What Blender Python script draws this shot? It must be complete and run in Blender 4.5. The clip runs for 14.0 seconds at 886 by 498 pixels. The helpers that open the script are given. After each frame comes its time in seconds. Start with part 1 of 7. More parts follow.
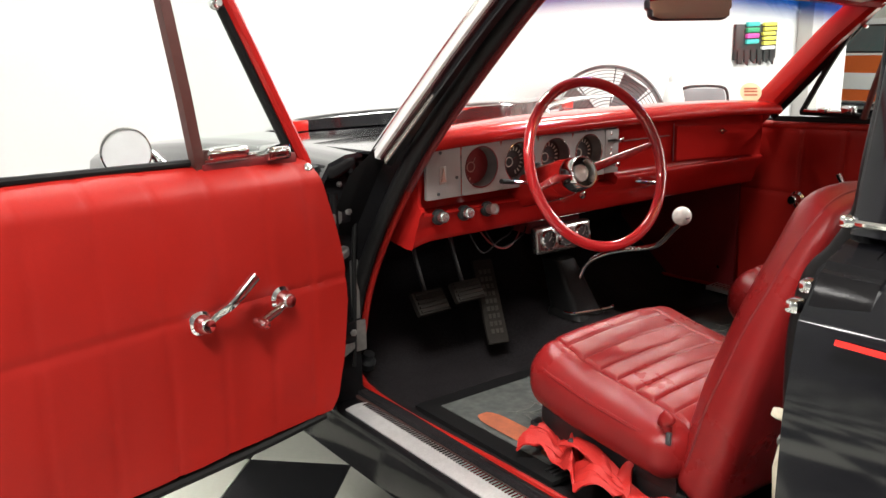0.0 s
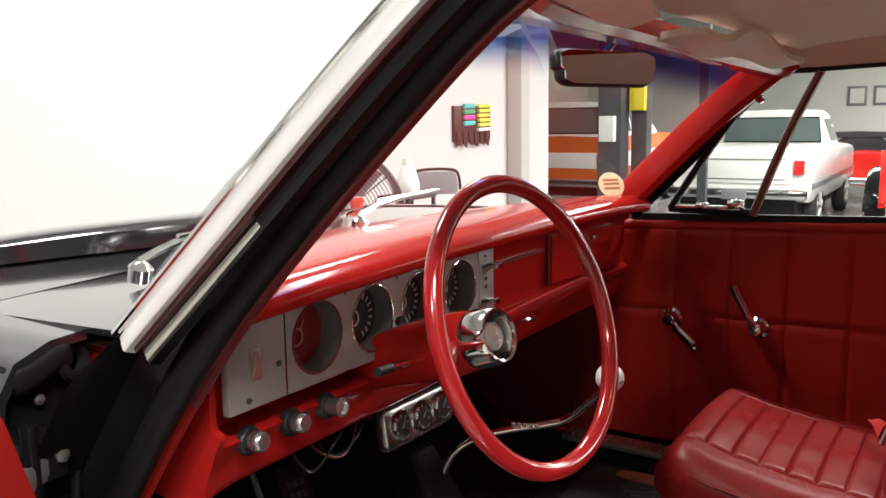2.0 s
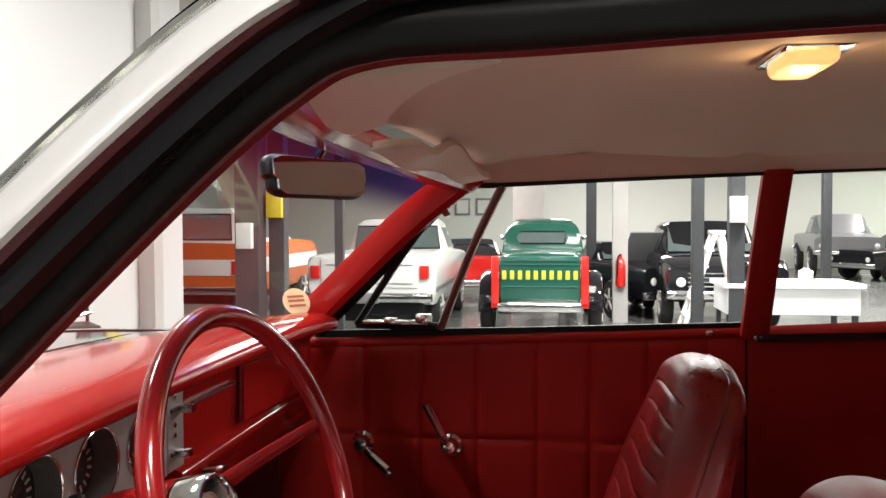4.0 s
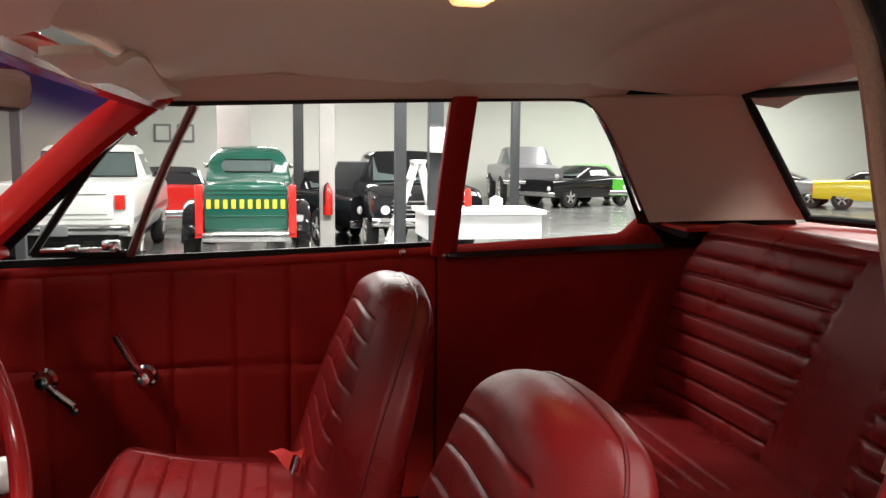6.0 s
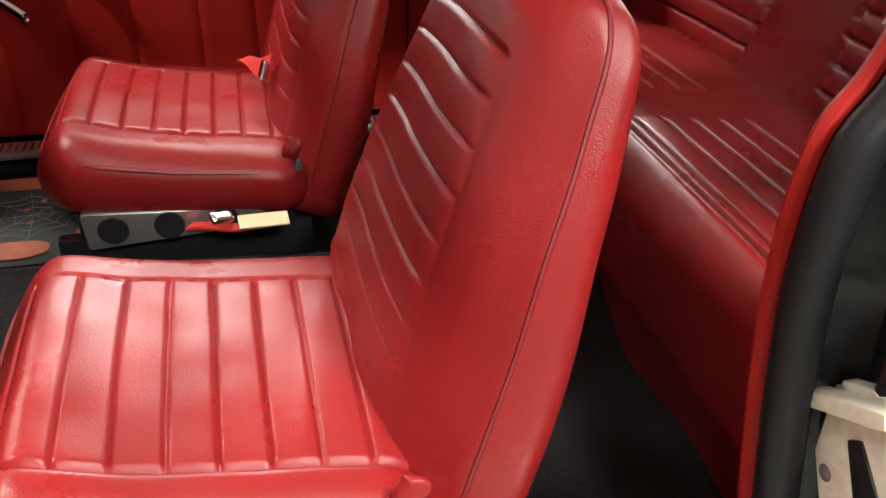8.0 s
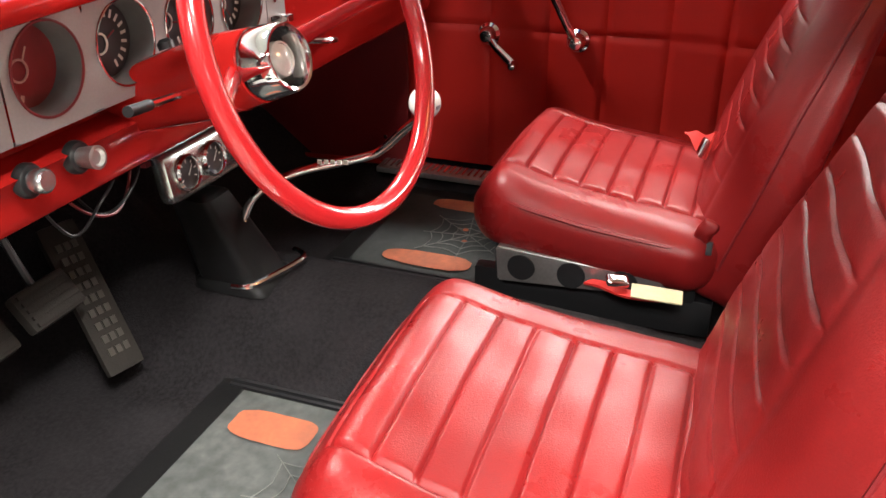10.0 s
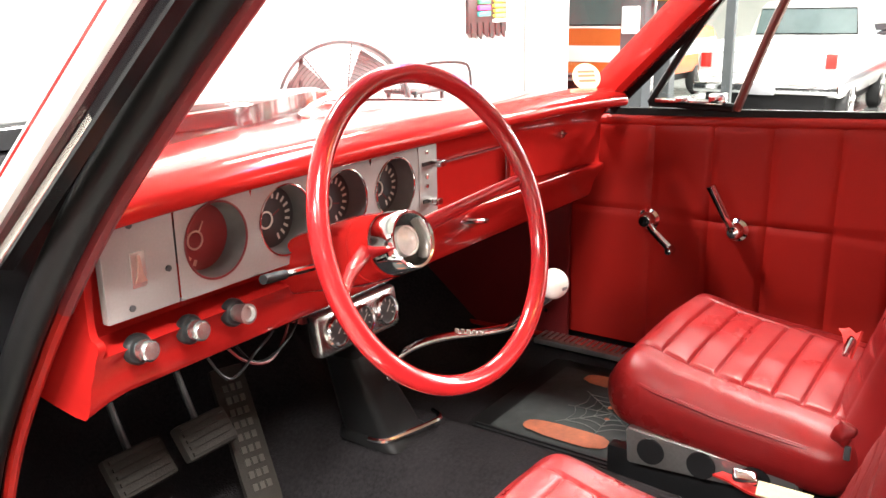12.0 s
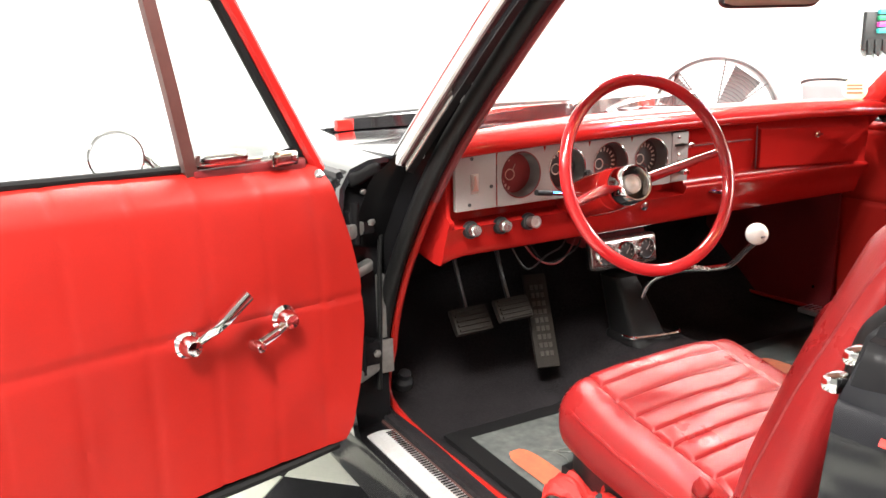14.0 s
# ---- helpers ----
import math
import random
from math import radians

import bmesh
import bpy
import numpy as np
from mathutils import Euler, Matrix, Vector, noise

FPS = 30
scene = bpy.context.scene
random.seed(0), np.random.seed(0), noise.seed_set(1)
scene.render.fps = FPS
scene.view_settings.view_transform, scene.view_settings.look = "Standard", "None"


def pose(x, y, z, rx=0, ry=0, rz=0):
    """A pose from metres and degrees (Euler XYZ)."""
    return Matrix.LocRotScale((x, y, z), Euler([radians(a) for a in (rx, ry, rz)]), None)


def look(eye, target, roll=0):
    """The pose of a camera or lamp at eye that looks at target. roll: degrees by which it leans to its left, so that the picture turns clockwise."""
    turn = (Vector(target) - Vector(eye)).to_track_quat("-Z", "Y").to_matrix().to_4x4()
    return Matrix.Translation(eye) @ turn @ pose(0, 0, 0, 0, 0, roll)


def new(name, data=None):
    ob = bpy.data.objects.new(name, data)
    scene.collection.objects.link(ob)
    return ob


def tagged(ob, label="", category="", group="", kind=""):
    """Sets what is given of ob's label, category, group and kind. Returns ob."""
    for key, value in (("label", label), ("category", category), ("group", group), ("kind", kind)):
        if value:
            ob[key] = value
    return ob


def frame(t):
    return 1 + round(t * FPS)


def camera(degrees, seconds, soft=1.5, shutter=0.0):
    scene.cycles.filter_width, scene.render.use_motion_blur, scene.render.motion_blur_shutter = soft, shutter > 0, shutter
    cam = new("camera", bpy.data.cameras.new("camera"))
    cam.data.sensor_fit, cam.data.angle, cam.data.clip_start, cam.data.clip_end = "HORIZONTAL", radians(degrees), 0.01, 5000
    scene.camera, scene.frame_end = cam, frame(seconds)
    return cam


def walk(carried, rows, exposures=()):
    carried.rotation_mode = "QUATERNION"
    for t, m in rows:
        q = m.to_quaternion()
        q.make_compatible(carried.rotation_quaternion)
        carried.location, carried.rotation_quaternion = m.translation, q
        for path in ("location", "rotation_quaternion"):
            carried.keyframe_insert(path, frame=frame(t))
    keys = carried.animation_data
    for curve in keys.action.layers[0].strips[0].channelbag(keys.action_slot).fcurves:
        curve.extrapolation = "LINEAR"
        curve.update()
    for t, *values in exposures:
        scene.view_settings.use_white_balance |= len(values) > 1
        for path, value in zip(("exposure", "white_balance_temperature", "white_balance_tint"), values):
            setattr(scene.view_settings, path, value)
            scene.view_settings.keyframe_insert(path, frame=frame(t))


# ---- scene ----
cam = camera(55.1, 14.0)
PATH = [
    (0, (-1.75, -1.569, 1.186), (-0.595, -0.007, 0.708), -1.1),
    (0.5, (-1.635, -1.344, 1.185), (-0.342, 0.119, 0.751), -1.0),
    (1, (-1.527, -1.126, 1.177), (-0.114, 0.235, 0.787), -0.9),
    (1.5, (-1.419, -0.911, 1.177), (0.122, 0.313, 0.822), -0.8),
    (2, (-1.308, -0.741, 1.177), (0.354, 0.329, 0.87), -0.9),
    (2.5, (-1.228, -0.628, 1.173), (0.541, 0.266, 0.91), -0.9),
    (3, (-1.192, -0.567, 1.174), (0.663, 0.156, 0.983), -0.6),
    (3.5, (-1.175, -0.542, 1.181), (0.759, -0.046, 1.058), -0.5),
    (4, (-1.178, -0.558, 1.19), (0.801, -0.28, 1.121), -0.2),
    (4.2, (-1.178, -0.559, 1.19), (0.813, -0.382, 1.127), -0.2),
    (6.3, (-1.18, -0.587, 1.166), (0.738, -1.064, 0.856), 1.0),
    (6.5, (-1.171, -0.59, 1.158), (0.721, -1.106, 0.769), 0.9),
    (7, (-1.164, -0.591, 1.147), (0.667, -1.137, 0.556), 1.1),
    (7.5, (-1.163, -0.594, 1.127), (0.594, -1.11, 0.322), 1.0),
    (8, (-1.152, -0.589, 1.106), (0.516, -0.994, 0.081), 0.9),
    (8.5, (-1.141, -0.577, 1.103), (0.51, -0.699, -0.019), 0.6),
    (8.7, (-1.113, -0.593, 1.085), (0.55, -0.603, -0.026), 0.8),
    (10.8, (-1.145, -0.683, 1.145), (0.508, 0.145, 0.382), -0.8),
    (11, (-1.143, -0.687, 1.149), (0.522, 0.158, 0.434), -0.6),
    (11.5, (-1.144, -0.731, 1.158), (0.498, 0.245, 0.568), -0.9),
    (12, (-1.15, -0.816, 1.161), (0.43, 0.282, 0.618), -1.0),
    (12.5, (-1.205, -0.95, 1.163), (0.254, 0.321, 0.657), -1.2),
    (13, (-1.264, -1.106, 1.169), (0.053, 0.311, 0.66), -1.3),
    (13.5, (-1.356, -1.282, 1.178), (-0.236, 0.299, 0.68), -1.3),
    (14, (-1.48, -1.497, 1.185), (-0.553, 0.206, 0.694), -1.5),
]
# ---------------------------------------------------------------- light
STOPS = [(0.0, -0.25), (0.7, -0.25), (1.5, -0.45), (2.5, -0.65), (3.5, -0.75), (6.3, -0.75), (7.0, -0.40), (8.0, 0.35), (8.7, 0.40), (10.8, 1.05), (11.6, 1.22), (12.5, 1.15), (14.0, 0.85)]
walk(cam, [(t, look(eye, target, roll)) for t, eye, target, roll in PATH], STOPS)

world = bpy.data.worlds.new("world")
scene.world = world
world.use_nodes = True
world.node_tree.nodes["Background"].inputs["Color"].default_value = (0.8, 0.85, 0.9, 1)
world.node_tree.nodes["Background"].inputs["Strength"].default_value = 0.05


def area_lamp(x, y, z, sx, sy, watts, tint=(1.0, 0.97, 0.93), target=None):
    data = bpy.data.lights.new("ceiling_lamp_light", "AREA")
    data.shape, data.size, data.size_y, data.energy, data.color = "RECTANGLE", sx, sy, watts, tint
    ob = new("ceiling_lamp_light", data)
    ob.matrix_world = look((x, y, z), target or (x, y + 0.001, z - 1))
    return ob


FLOOR_Z = -0.62       # showroom floor, below the tiled stage on which the car stands
CEIL_Z = 4.7
area_lamp(-5.5, -1.0, 4.3, 0.8, 0.8, 350)
area_lamp(-7.5, 2.8, 4.3, 0.7, 0.7, 90)
area_lamp(-2.6, -2.5, 4.3, 1.2, 1.2, 440)
area_lamp(-0.2, 1.75, 4.3, 1.0, 0.4, 195)
area_lamp(3.6, 2.4, 4.3, 1.3, 0.4, 215)
area_lamp(2.7, -0.9, 4.3, 0.4, 3.0, 320)
area_lamp(1.0, -7.4, 4.3, 2.0, 2.0, 90)
for ax, ay in ((9, -1), (9, -9), (17, 3), (17, -6), (25, -2), (25, -12), (14, -16), (26, -20), (17, -24)):
    area_lamp(ax, ay, 4.3, 3.0, 3.0, 1150)
for ax, ay in ((-9, -9), (-3, -15), (-10, -19)):
    area_lamp(ax, ay, 4.3, 3.0, 3.0, 130)
# unseen extra lamp, added to brighten the white work table
area_lamp(8.4, -3.8, 4.3, 1.2, 0.5, 1000)
DOME = bpy.data.lights.new("dome_bulb", "POINT")
DOME.energy, DOME.color, DOME.shadow_soft_size = 0.9, (1.0, 0.62, 0.28), 0.02
dome_bulb = new("dome_bulb", DOME)
dome_bulb.location = (-0.10, -0.843, 1.352)


# ---------------------------------------------------------------- materials
def node_mat(name, colour, rough=0.5, metal=0.0, spec=0.5, grain=0.0, grain_size=200.0, stain=0.0, stain_size=3.0,
             coat=0.0, bump=0.0, bump_size=400.0, emit=0.0, dark=None, rough_var=0.0):
    """A principled material whose colour varies at two scales, with fine relief."""
    m = bpy.data.materials.new(name)
    m.use_nodes = True
    nt = m.node_tree
    b = nt.nodes["Principled BSDF"]
    b.inputs["Base Color"].default_value = (*colour, 1)
    b.inputs["Roughness"].default_value = rough
    b.inputs["Metallic"].default_value = metal
    b.inputs["Specular IOR Level"].default_value = spec
    b.inputs["Coat Weight"].default_value = coat
    b.inputs["Coat Roughness"].default_value = 0.05
    tc = nt.nodes.new("ShaderNodeTexCoord")
    if grain or stain:
        n1 = nt.nodes.new("ShaderNodeTexNoise")
        n1.inputs["Scale"].default_value = grain_size
        n1.inputs["Detail"].default_value = 4
        n2 = nt.nodes.new("ShaderNodeTexNoise")
        n2.inputs["Scale"].default_value = stain_size
        n2.inputs["Detail"].default_value = 6
        n2.inputs["Roughness"].default_value = 0.6
        for n in (n1, n2):
            nt.links.new(tc.outputs["Object"], n.inputs["Vector"])
        r1 = nt.nodes.new("ShaderNodeMapRange")
        r1.inputs[1].default_value, r1.inputs[2].default_value = 0.3, 0.7
        r1.inputs[3].default_value, r1.inputs[4].default_value = 0, grain
        r2 = nt.nodes.new("ShaderNodeMapRange")
        r2.inputs[1].default_value, r2.inputs[2].default_value = 0.35, 0.75
        r2.inputs[3].default_value, r2.inputs[4].default_value = 0, stain
        nt.links.new(n1.outputs["Fac"], r1.inputs[0])
        nt.links.new(n2.outputs["Fac"], r2.inputs[0])
        dk = dark or tuple(c * 0.45 for c in colour)
        mix1 = nt.nodes.new("ShaderNodeMixRGB")
        mix1.inputs[1].default_value, mix1.inputs[2].default_value = (*colour, 1), (*dk, 1)
        nt.links.new(r1.outputs[0], mix1.inputs[0])
        mix2 = nt.nodes.new("ShaderNodeMixRGB")
        mix2.inputs[2].default_value = (*dk, 1)
        nt.links.new(r2.outputs[0], mix2.inputs[0])
        nt.links.new(mix1.outputs[0], mix2.inputs[1])
        nt.links.new(mix2.outputs[0], b.inputs["Base Color"])
        if rough_var:
            r3 = nt.nodes.new("ShaderNodeMapRange")
            r3.inputs[1].default_value, r3.inputs[2].default_value = 0.3, 0.7
            r3.inputs[3].default_value, r3.inputs[4].default_value = rough - rough_var, rough + rough_var
            nt.links.new(n2.outputs["Fac"], r3.inputs[0])
            nt.links.new(r3.outputs[0], b.inputs["Roughness"])
    if bump:
        nb = nt.nodes.new("ShaderNodeTexNoise")
        nb.inputs["Scale"].default_value = bump_size
        nb.inputs["Detail"].default_value = 3
        nt.links.new(tc.outputs["Object"], nb.inputs["Vector"])
        bp = nt.nodes.new("ShaderNodeBump")
        bp.inputs["Strength"].default_value = bump
        bp.inputs["Distance"].default_value = 0.002
        nt.links.new(nb.outputs["Fac"], bp.inputs["Height"])
        nt.links.new(bp.outputs["Normal"], b.inputs["Normal"])
    if emit:
        b.inputs["Emission Color"].default_value = (*colour, 1)
        b.inputs["Emission Strength"].default_value = emit
    return m


def glass_mat(name, tint=(0.93, 0.97, 0.95), gloss=0.9, band=None):
    """Thin clear pane; band = (height where a blue sun strip begins, height where it is full)."""
    m = bpy.data.materials.new(name)
    m.use_nodes = True
    nt = m.node_tree
    nt.nodes.clear()
    out = nt.nodes.new("ShaderNodeOutputMaterial")
    tr = nt.nodes.new("ShaderNodeBsdfTransparent")
    tr.inputs["Color"].default_value = (*tint, 1)
    gl = nt.nodes.new("ShaderNodeBsdfGlossy")
    gl.inputs["Roughness"].default_value = 0.02
    fr = nt.nodes.new("ShaderNodeLayerWeight")
    fr.inputs["Blend"].default_value = 0.5
    po = nt.nodes.new("ShaderNodeMath")
    po.operation = "POWER"
    po.inputs[1].default_value = 4.0
    sc = nt.nodes.new("ShaderNodeMath")
    sc.operation = "MULTIPLY_ADD"
    sc.inputs[1].default_value = gloss
    sc.inputs[2].default_value = 0.045
    mix = nt.nodes.new("ShaderNodeMixShader")
    nt.links.new(fr.outputs["Facing"], po.inputs[0])
    nt.links.new(po.outputs[0], sc.inputs[0])
    nt.links.new(sc.outputs[0], mix.inputs[0])
    nt.links.new(tr.outputs[0], mix.inputs[1])
    nt.links.new(gl.outputs[0], mix.inputs[2])
    nt.links.new(mix.outputs[0], out.inputs["Surface"])
    if band:
        tc = nt.nodes.new("ShaderNodeTexCoord")
        sp = nt.nodes.new("ShaderNodeSeparateXYZ")
        mr = nt.nodes.new("ShaderNodeMapRange")
        mr.inputs[1].default_value, mr.inputs[2].default_value = band
        mr.interpolation_type = "SMOOTHSTEP"
        mc = nt.nodes.new("ShaderNodeMixRGB")
        mc.inputs[1].default_value, mc.inputs[2].default_value = (*tint, 1), (0.006, 0.065, 0.30, 1)
        nt.links.new(tc.outputs["Object"], sp.inputs[0])
        sq = nt.nodes.new("ShaderNodeMath")
        sq.operation = "POWER"
        sq.inputs[1].default_value = 2.0
        ma = nt.nodes.new("ShaderNodeMath")
        ma.operation = "MULTIPLY_ADD"
        ma.inputs[1].default_value = 0.11
        nt.links.new(sp.outputs["X"], sq.inputs[0])
        nt.links.new(sq.outputs[0], ma.inputs[0])
        nt.links.new(sp.outputs["Z"], ma.inputs[2])
        nt.links.new(ma.outputs[0], mr.inputs[0])
        nt.links.new(mr.outputs[0], mc.inputs[0])
        nt.links.new(mc.outputs[0], tr.inputs["Color"])
    return m


VINYL = node_mat("red_vinyl", (0.205, 0.0098, 0.0098), 0.335, spec=0.29, grain=0.3, grain_size=420, stain=0.45, stain_size=7,
                 bump=0.26, bump_size=520, rough_var=0.11, dark=(0.130, 0.0078, 0.009))
VINYL_DOOR = node_mat("red_door_vinyl", (0.32, 0.0125, 0.0085), 0.42, spec=0.18, grain=0.2, grain_size=350, stain=0.28, stain_size=4,
                      bump=0.14, bump_size=600, rough_var=0.06, dark=(0.21, 0.009, 0.008))
PAINT_RED = node_mat("red_enamel", (0.38, 0.013, 0.011), 0.12, spec=0.2, grain=0.06, grain_size=60, stain=0.12, stain_size=7,
                     coat=0.06, bump=0.03, bump_size=90)
RIM_RED = node_mat("red_rim_plastic", (0.33, 0.011, 0.013), 0.17, stain=0.15, stain_size=9, coat=0.4)
# the recess shade of the gauge cups is put into this darker grey
CUPSHADE = node_mat("shaded_gauge_cup", (0.13, 0.125, 0.12), 0.5, metal=0.2, stain=0.3, stain_size=60)
SILVER = node_mat("silver_panel", (0.35, 0.333, 0.325), 0.45, metal=0.35, grain=0.12, grain_size=300, stain=0.15, stain_size=14, bump=0.05, bump_size=500)
CHROME = node_mat("chrome", (0.80, 0.80, 0.80), 0.09, metal=1.0, stain=0.2, stain_size=30, dark=(0.5, 0.49, 0.46))
ALUMINIUM = node_mat("dull_aluminium", (0.55, 0.54, 0.52), 0.5, metal=0.3, grain=0.2, grain_size=120, stain=0.3, stain_size=20, dark=(0.36, 0.35, 0.33))
BRUSHED = node_mat("worn_aluminium", (0.62, 0.61, 0.59), 0.34, metal=0.9, grain=0.25, grain_size=160, stain=0.3, stain_size=18, dark=(0.3, 0.28, 0.26))
BLACK = node_mat("black_body_paint", (0.008, 0.008, 0.010), 0.08, spec=0.4, grain=0.2, grain_size=40, stain=0.2, stain_size=5, coat=0.2)
JAMB = node_mat("black_jamb_paint", (0.009, 0.009, 0.010), 0.12, spec=0.14, grain=0.3, grain_size=50, stain=0.5, stain_size=16, bump=0.12, bump_size=50, dark=(0.009, 0.008, 0.008))
MAROON = node_mat("dark_maroon_paint", (0.040, 0.005, 0.006), 0.16, spec=0.45, grain=0.2, grain_size=40, stain=0.5, stain_size=9, dark=(0.010, 0.008, 0.009))
WORNSTRIP = node_mat("worn_trim_strip", (0.74, 0.73, 0.66), 0.24, metal=0.8, grain=0.15, grain_size=120, stain=0.4, stain_size=38, dark=(0.34, 0.33, 0.28))
SATIN = node_mat("satin_polished_trim", (0.58, 0.58, 0.57), 0.27, metal=0.95, grain=0.12, grain_size=120, stain=0.25, stain_size=9, dark=(0.5, 0.49, 0.47))
# polished trim whose white reflection is put into the pale base colour
POLISHED = node_mat("pale_reflection_pillar_trim", (0.84, 0.84, 0.83), 0.28, metal=0.35, grain=0.06, grain_size=120, stain=0.12, stain_size=9, dark=(0.72, 0.71, 0.69))
HOODBLK = node_mat("satin_black_hood", (0.016, 0.016, 0.018), 0.14, spec=0.7, grain=0.2, grain_size=30, stain=0.2, stain_size=3, coat=0.9)
DUSTY = node_mat("dusty_pedal_rubber", (0.024, 0.020, 0.017), 0.8, spec=0.2, grain=0.5, grain_size=120, stain=0.7, stain_size=22, bump=0.3, bump_size=300, dark=(0.018, 0.016, 0.014))
RUBBER = node_mat("black_rubber", (0.0085, 0.0085, 0.009), 0.42, spec=0.13, grain=0.4, grain_size=120, stain=0.4, stain_size=11, bump=0.08, bump_size=240, dark=(0.013, 0.0125, 0.012))
CARPET = node_mat("black_carpet", (0.0085, 0.0077, 0.0082), 0.96, spec=0.05, grain=0.8, grain_size=150, stain=0.75, stain_size=7, bump=1.0, bump_size=260, dark=(0.025, 0.0225, 0.024))
CREAM = node_mat("cream_headliner", (0.62, 0.51, 0.43), 0.72, spec=0.25, grain=0.2, grain_size=300, stain=0.30, stain_size=2.6, bump=0.12, bump_size=500, dark=(0.52, 0.41, 0.33))
VISOR = node_mat("pale_visor_vinyl", (0.68, 0.58, 0.51), 0.6, spec=0.3, grain=0.15, grain_size=250, stain=0.2, stain_size=6, bump=0.1, bump_size=400, dark=(0.56, 0.47, 0.41))
TANTRIM = node_mat("tan_windlace", (0.42, 0.24, 0.17), 0.7, grain=0.4, grain_size=300, stain=0.3, stain_size=10, bump=0.3, bump_size=500)
GLASS = glass_mat("window_glass")
SHIELD = glass_mat("windshield_glass", (0.93, 0.97, 0.96), 0.42, band=(1.238, 1.295))
# reflection of a white wall put into a pale, half-diffuse colour
PALEMIRROR = node_mat("wall_reflection_mirror_glass", (0.86, 0.87, 0.87), 0.4, metal=0.4, stain=0.1, stain_size=30)
MIRROR = node_mat("mirror_glass", (0.82, 0.83, 0.82), 0.03, metal=1.0)
DARKRED = node_mat("dark_red_plastic", (0.16, 0.010, 0.012), 0.4, grain=0.2, grain_size=150, stain=0.2, stain_size=12, bump=0.1, bump_size=300)
WHITE_BALL = node_mat("white_knob", (0.80, 0.78, 0.74), 0.22, stain=0.12, stain_size=25, coat=0.4)
BLACKPLASTIC = node_mat("black_plastic", (0.015, 0.015, 0.016), 0.38, grain=0.3, grain_size=120, stain=0.3, stain_size=14, bump=0.1, bump_size=300)
DIAL = node_mat("dial_face", (0.035, 0.030, 0.032), 0.4, stain=0.3, stain_size=40)
DIALRED = node_mat("red_dial_face", (0.17, 0.012, 0.013), 0.35, stain=0.3, stain_size=40)
FADEDMARK = node_mat("faded_dial_marks", (0.50, 0.27, 0.22), 0.5, stain=0.5, stain_size=60)
DIALMARK = node_mat("dial_marks", (0.70, 0.66, 0.60), 0.5, stain=0.2, stain_size=60)
WHITE_WALL = node_mat("white_studio_wall", (0.54, 0.54, 0.537), 0.75, spec=0.2, grain=0.04, grain_size=60, stain=0.05, stain_size=1.2, bump=0.06, bump_size=90)
CREAM_WALL = node_mat("pale_showroom_wall", (0.70, 0.71, 0.66), 0.8, spec=0.2, grain=0.06, grain_size=40, stain=0.1, stain_size=0.6, bump=0.05, bump_size=60)
CEILING = node_mat("white_ceiling", (0.72, 0.72, 0.70), 0.85, grain=0.08, grain_size=20, stain=0.1, stain_size=0.8)
CONCRETE = node_mat("polished_concrete", (0.20, 0.205, 0.20), 0.22, grain=0.2, grain_size=25, stain=0.35, stain_size=0.9, rough_var=0.08, bump=0.05, bump_size=40)
TILE_W = node_mat("light_tile", (0.62, 0.63, 0.55), 0.3, grain=0.1, grain_size=80, stain=0.15, stain_size=6)
TILE_B = node_mat("dark_tile", (0.022, 0.022, 0.024), 0.25, grain=0.2, grain_size=80, stain=0.2, stain_size=6)
STEEL_DK = node_mat("dark_steel", (0.07, 0.075, 0.08), 0.42, metal=0.3, grain=0.3, grain_size=30, stain=0.3, stain_size=4)
GREY_POST = node_mat("grey_column", (0.46, 0.45, 0.43), 0.7, grain=0.1, grain_size=40, stain=0.25, stain_size=2, bump=0.1, bump_size=50)
WHITEP = node_mat("white_paint", (0.76, 0.76, 0.74), 0.25, stain=0.12, stain_size=2, coat=0.4)
ORANGEP = node_mat("orange_paint", (0.62, 0.13, 0.03), 0.25, stain=0.15, stain_size=2, coat=0.4)
GREENP = node_mat("dark_green_paint", (0.010, 0.085, 0.058), 0.18, stain=0.15, stain_size=2, coat=0.5)
REDP = node_mat("bright_red_paint", (0.66, 0.020, 0.015), 0.2, stain=0.1, stain_size=3, coat=0.5)
YELLOWP = node_mat("yellow_paint", (0.72, 0.55, 0.02), 0.2, stain=0.1, stain_size=2, coat=0.5)
LIMEP = node_mat("lime_paint", (0.10, 0.55, 0.05), 0.2, stain=0.1, stain_size=2, coat=0.5)
GREYP = node_mat("grey_paint", (0.20, 0.20, 0.21), 0.3, stain=0.2, stain_size=2, coat=0.3)
BLACKP = node_mat("black_car_paint", (0.010, 0.010, 0.012), 0.08, spec=0.35, stain=0.2, stain_size=3, coat=0.15)
GLASSDK = node_mat("dark_vehicle_glass", (0.09, 0.12, 0.12), 0.06, spec=0.9, stain=0.2, stain_size=4)
TYRE = node_mat("tyre_rubber", (0.02, 0.02, 0.02), 0.8, grain=0.3, grain_size=60, stain=0.3, stain_size=7, bump=0.2, bump_size=80)
SCRIPT = node_mat("yellow_lettering", (0.75, 0.55, 0.04), 0.4, stain=0.1, stain_size=8)
ORANGE_TXT = node_mat("orange_mat_print", (0.50, 0.13, 0.055), 0.7, grain=0.4, grain_size=120, stain=0.7, stain_size=16, dark=(0.20, 0.075, 0.045))
MATWEB = node_mat("faded_web_print", (0.17, 0.175, 0.16), 0.7, grain=0.5, grain_size=90, stain=0.6, stain_size=20)
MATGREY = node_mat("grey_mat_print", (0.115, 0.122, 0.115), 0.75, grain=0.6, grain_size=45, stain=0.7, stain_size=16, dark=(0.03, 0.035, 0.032))
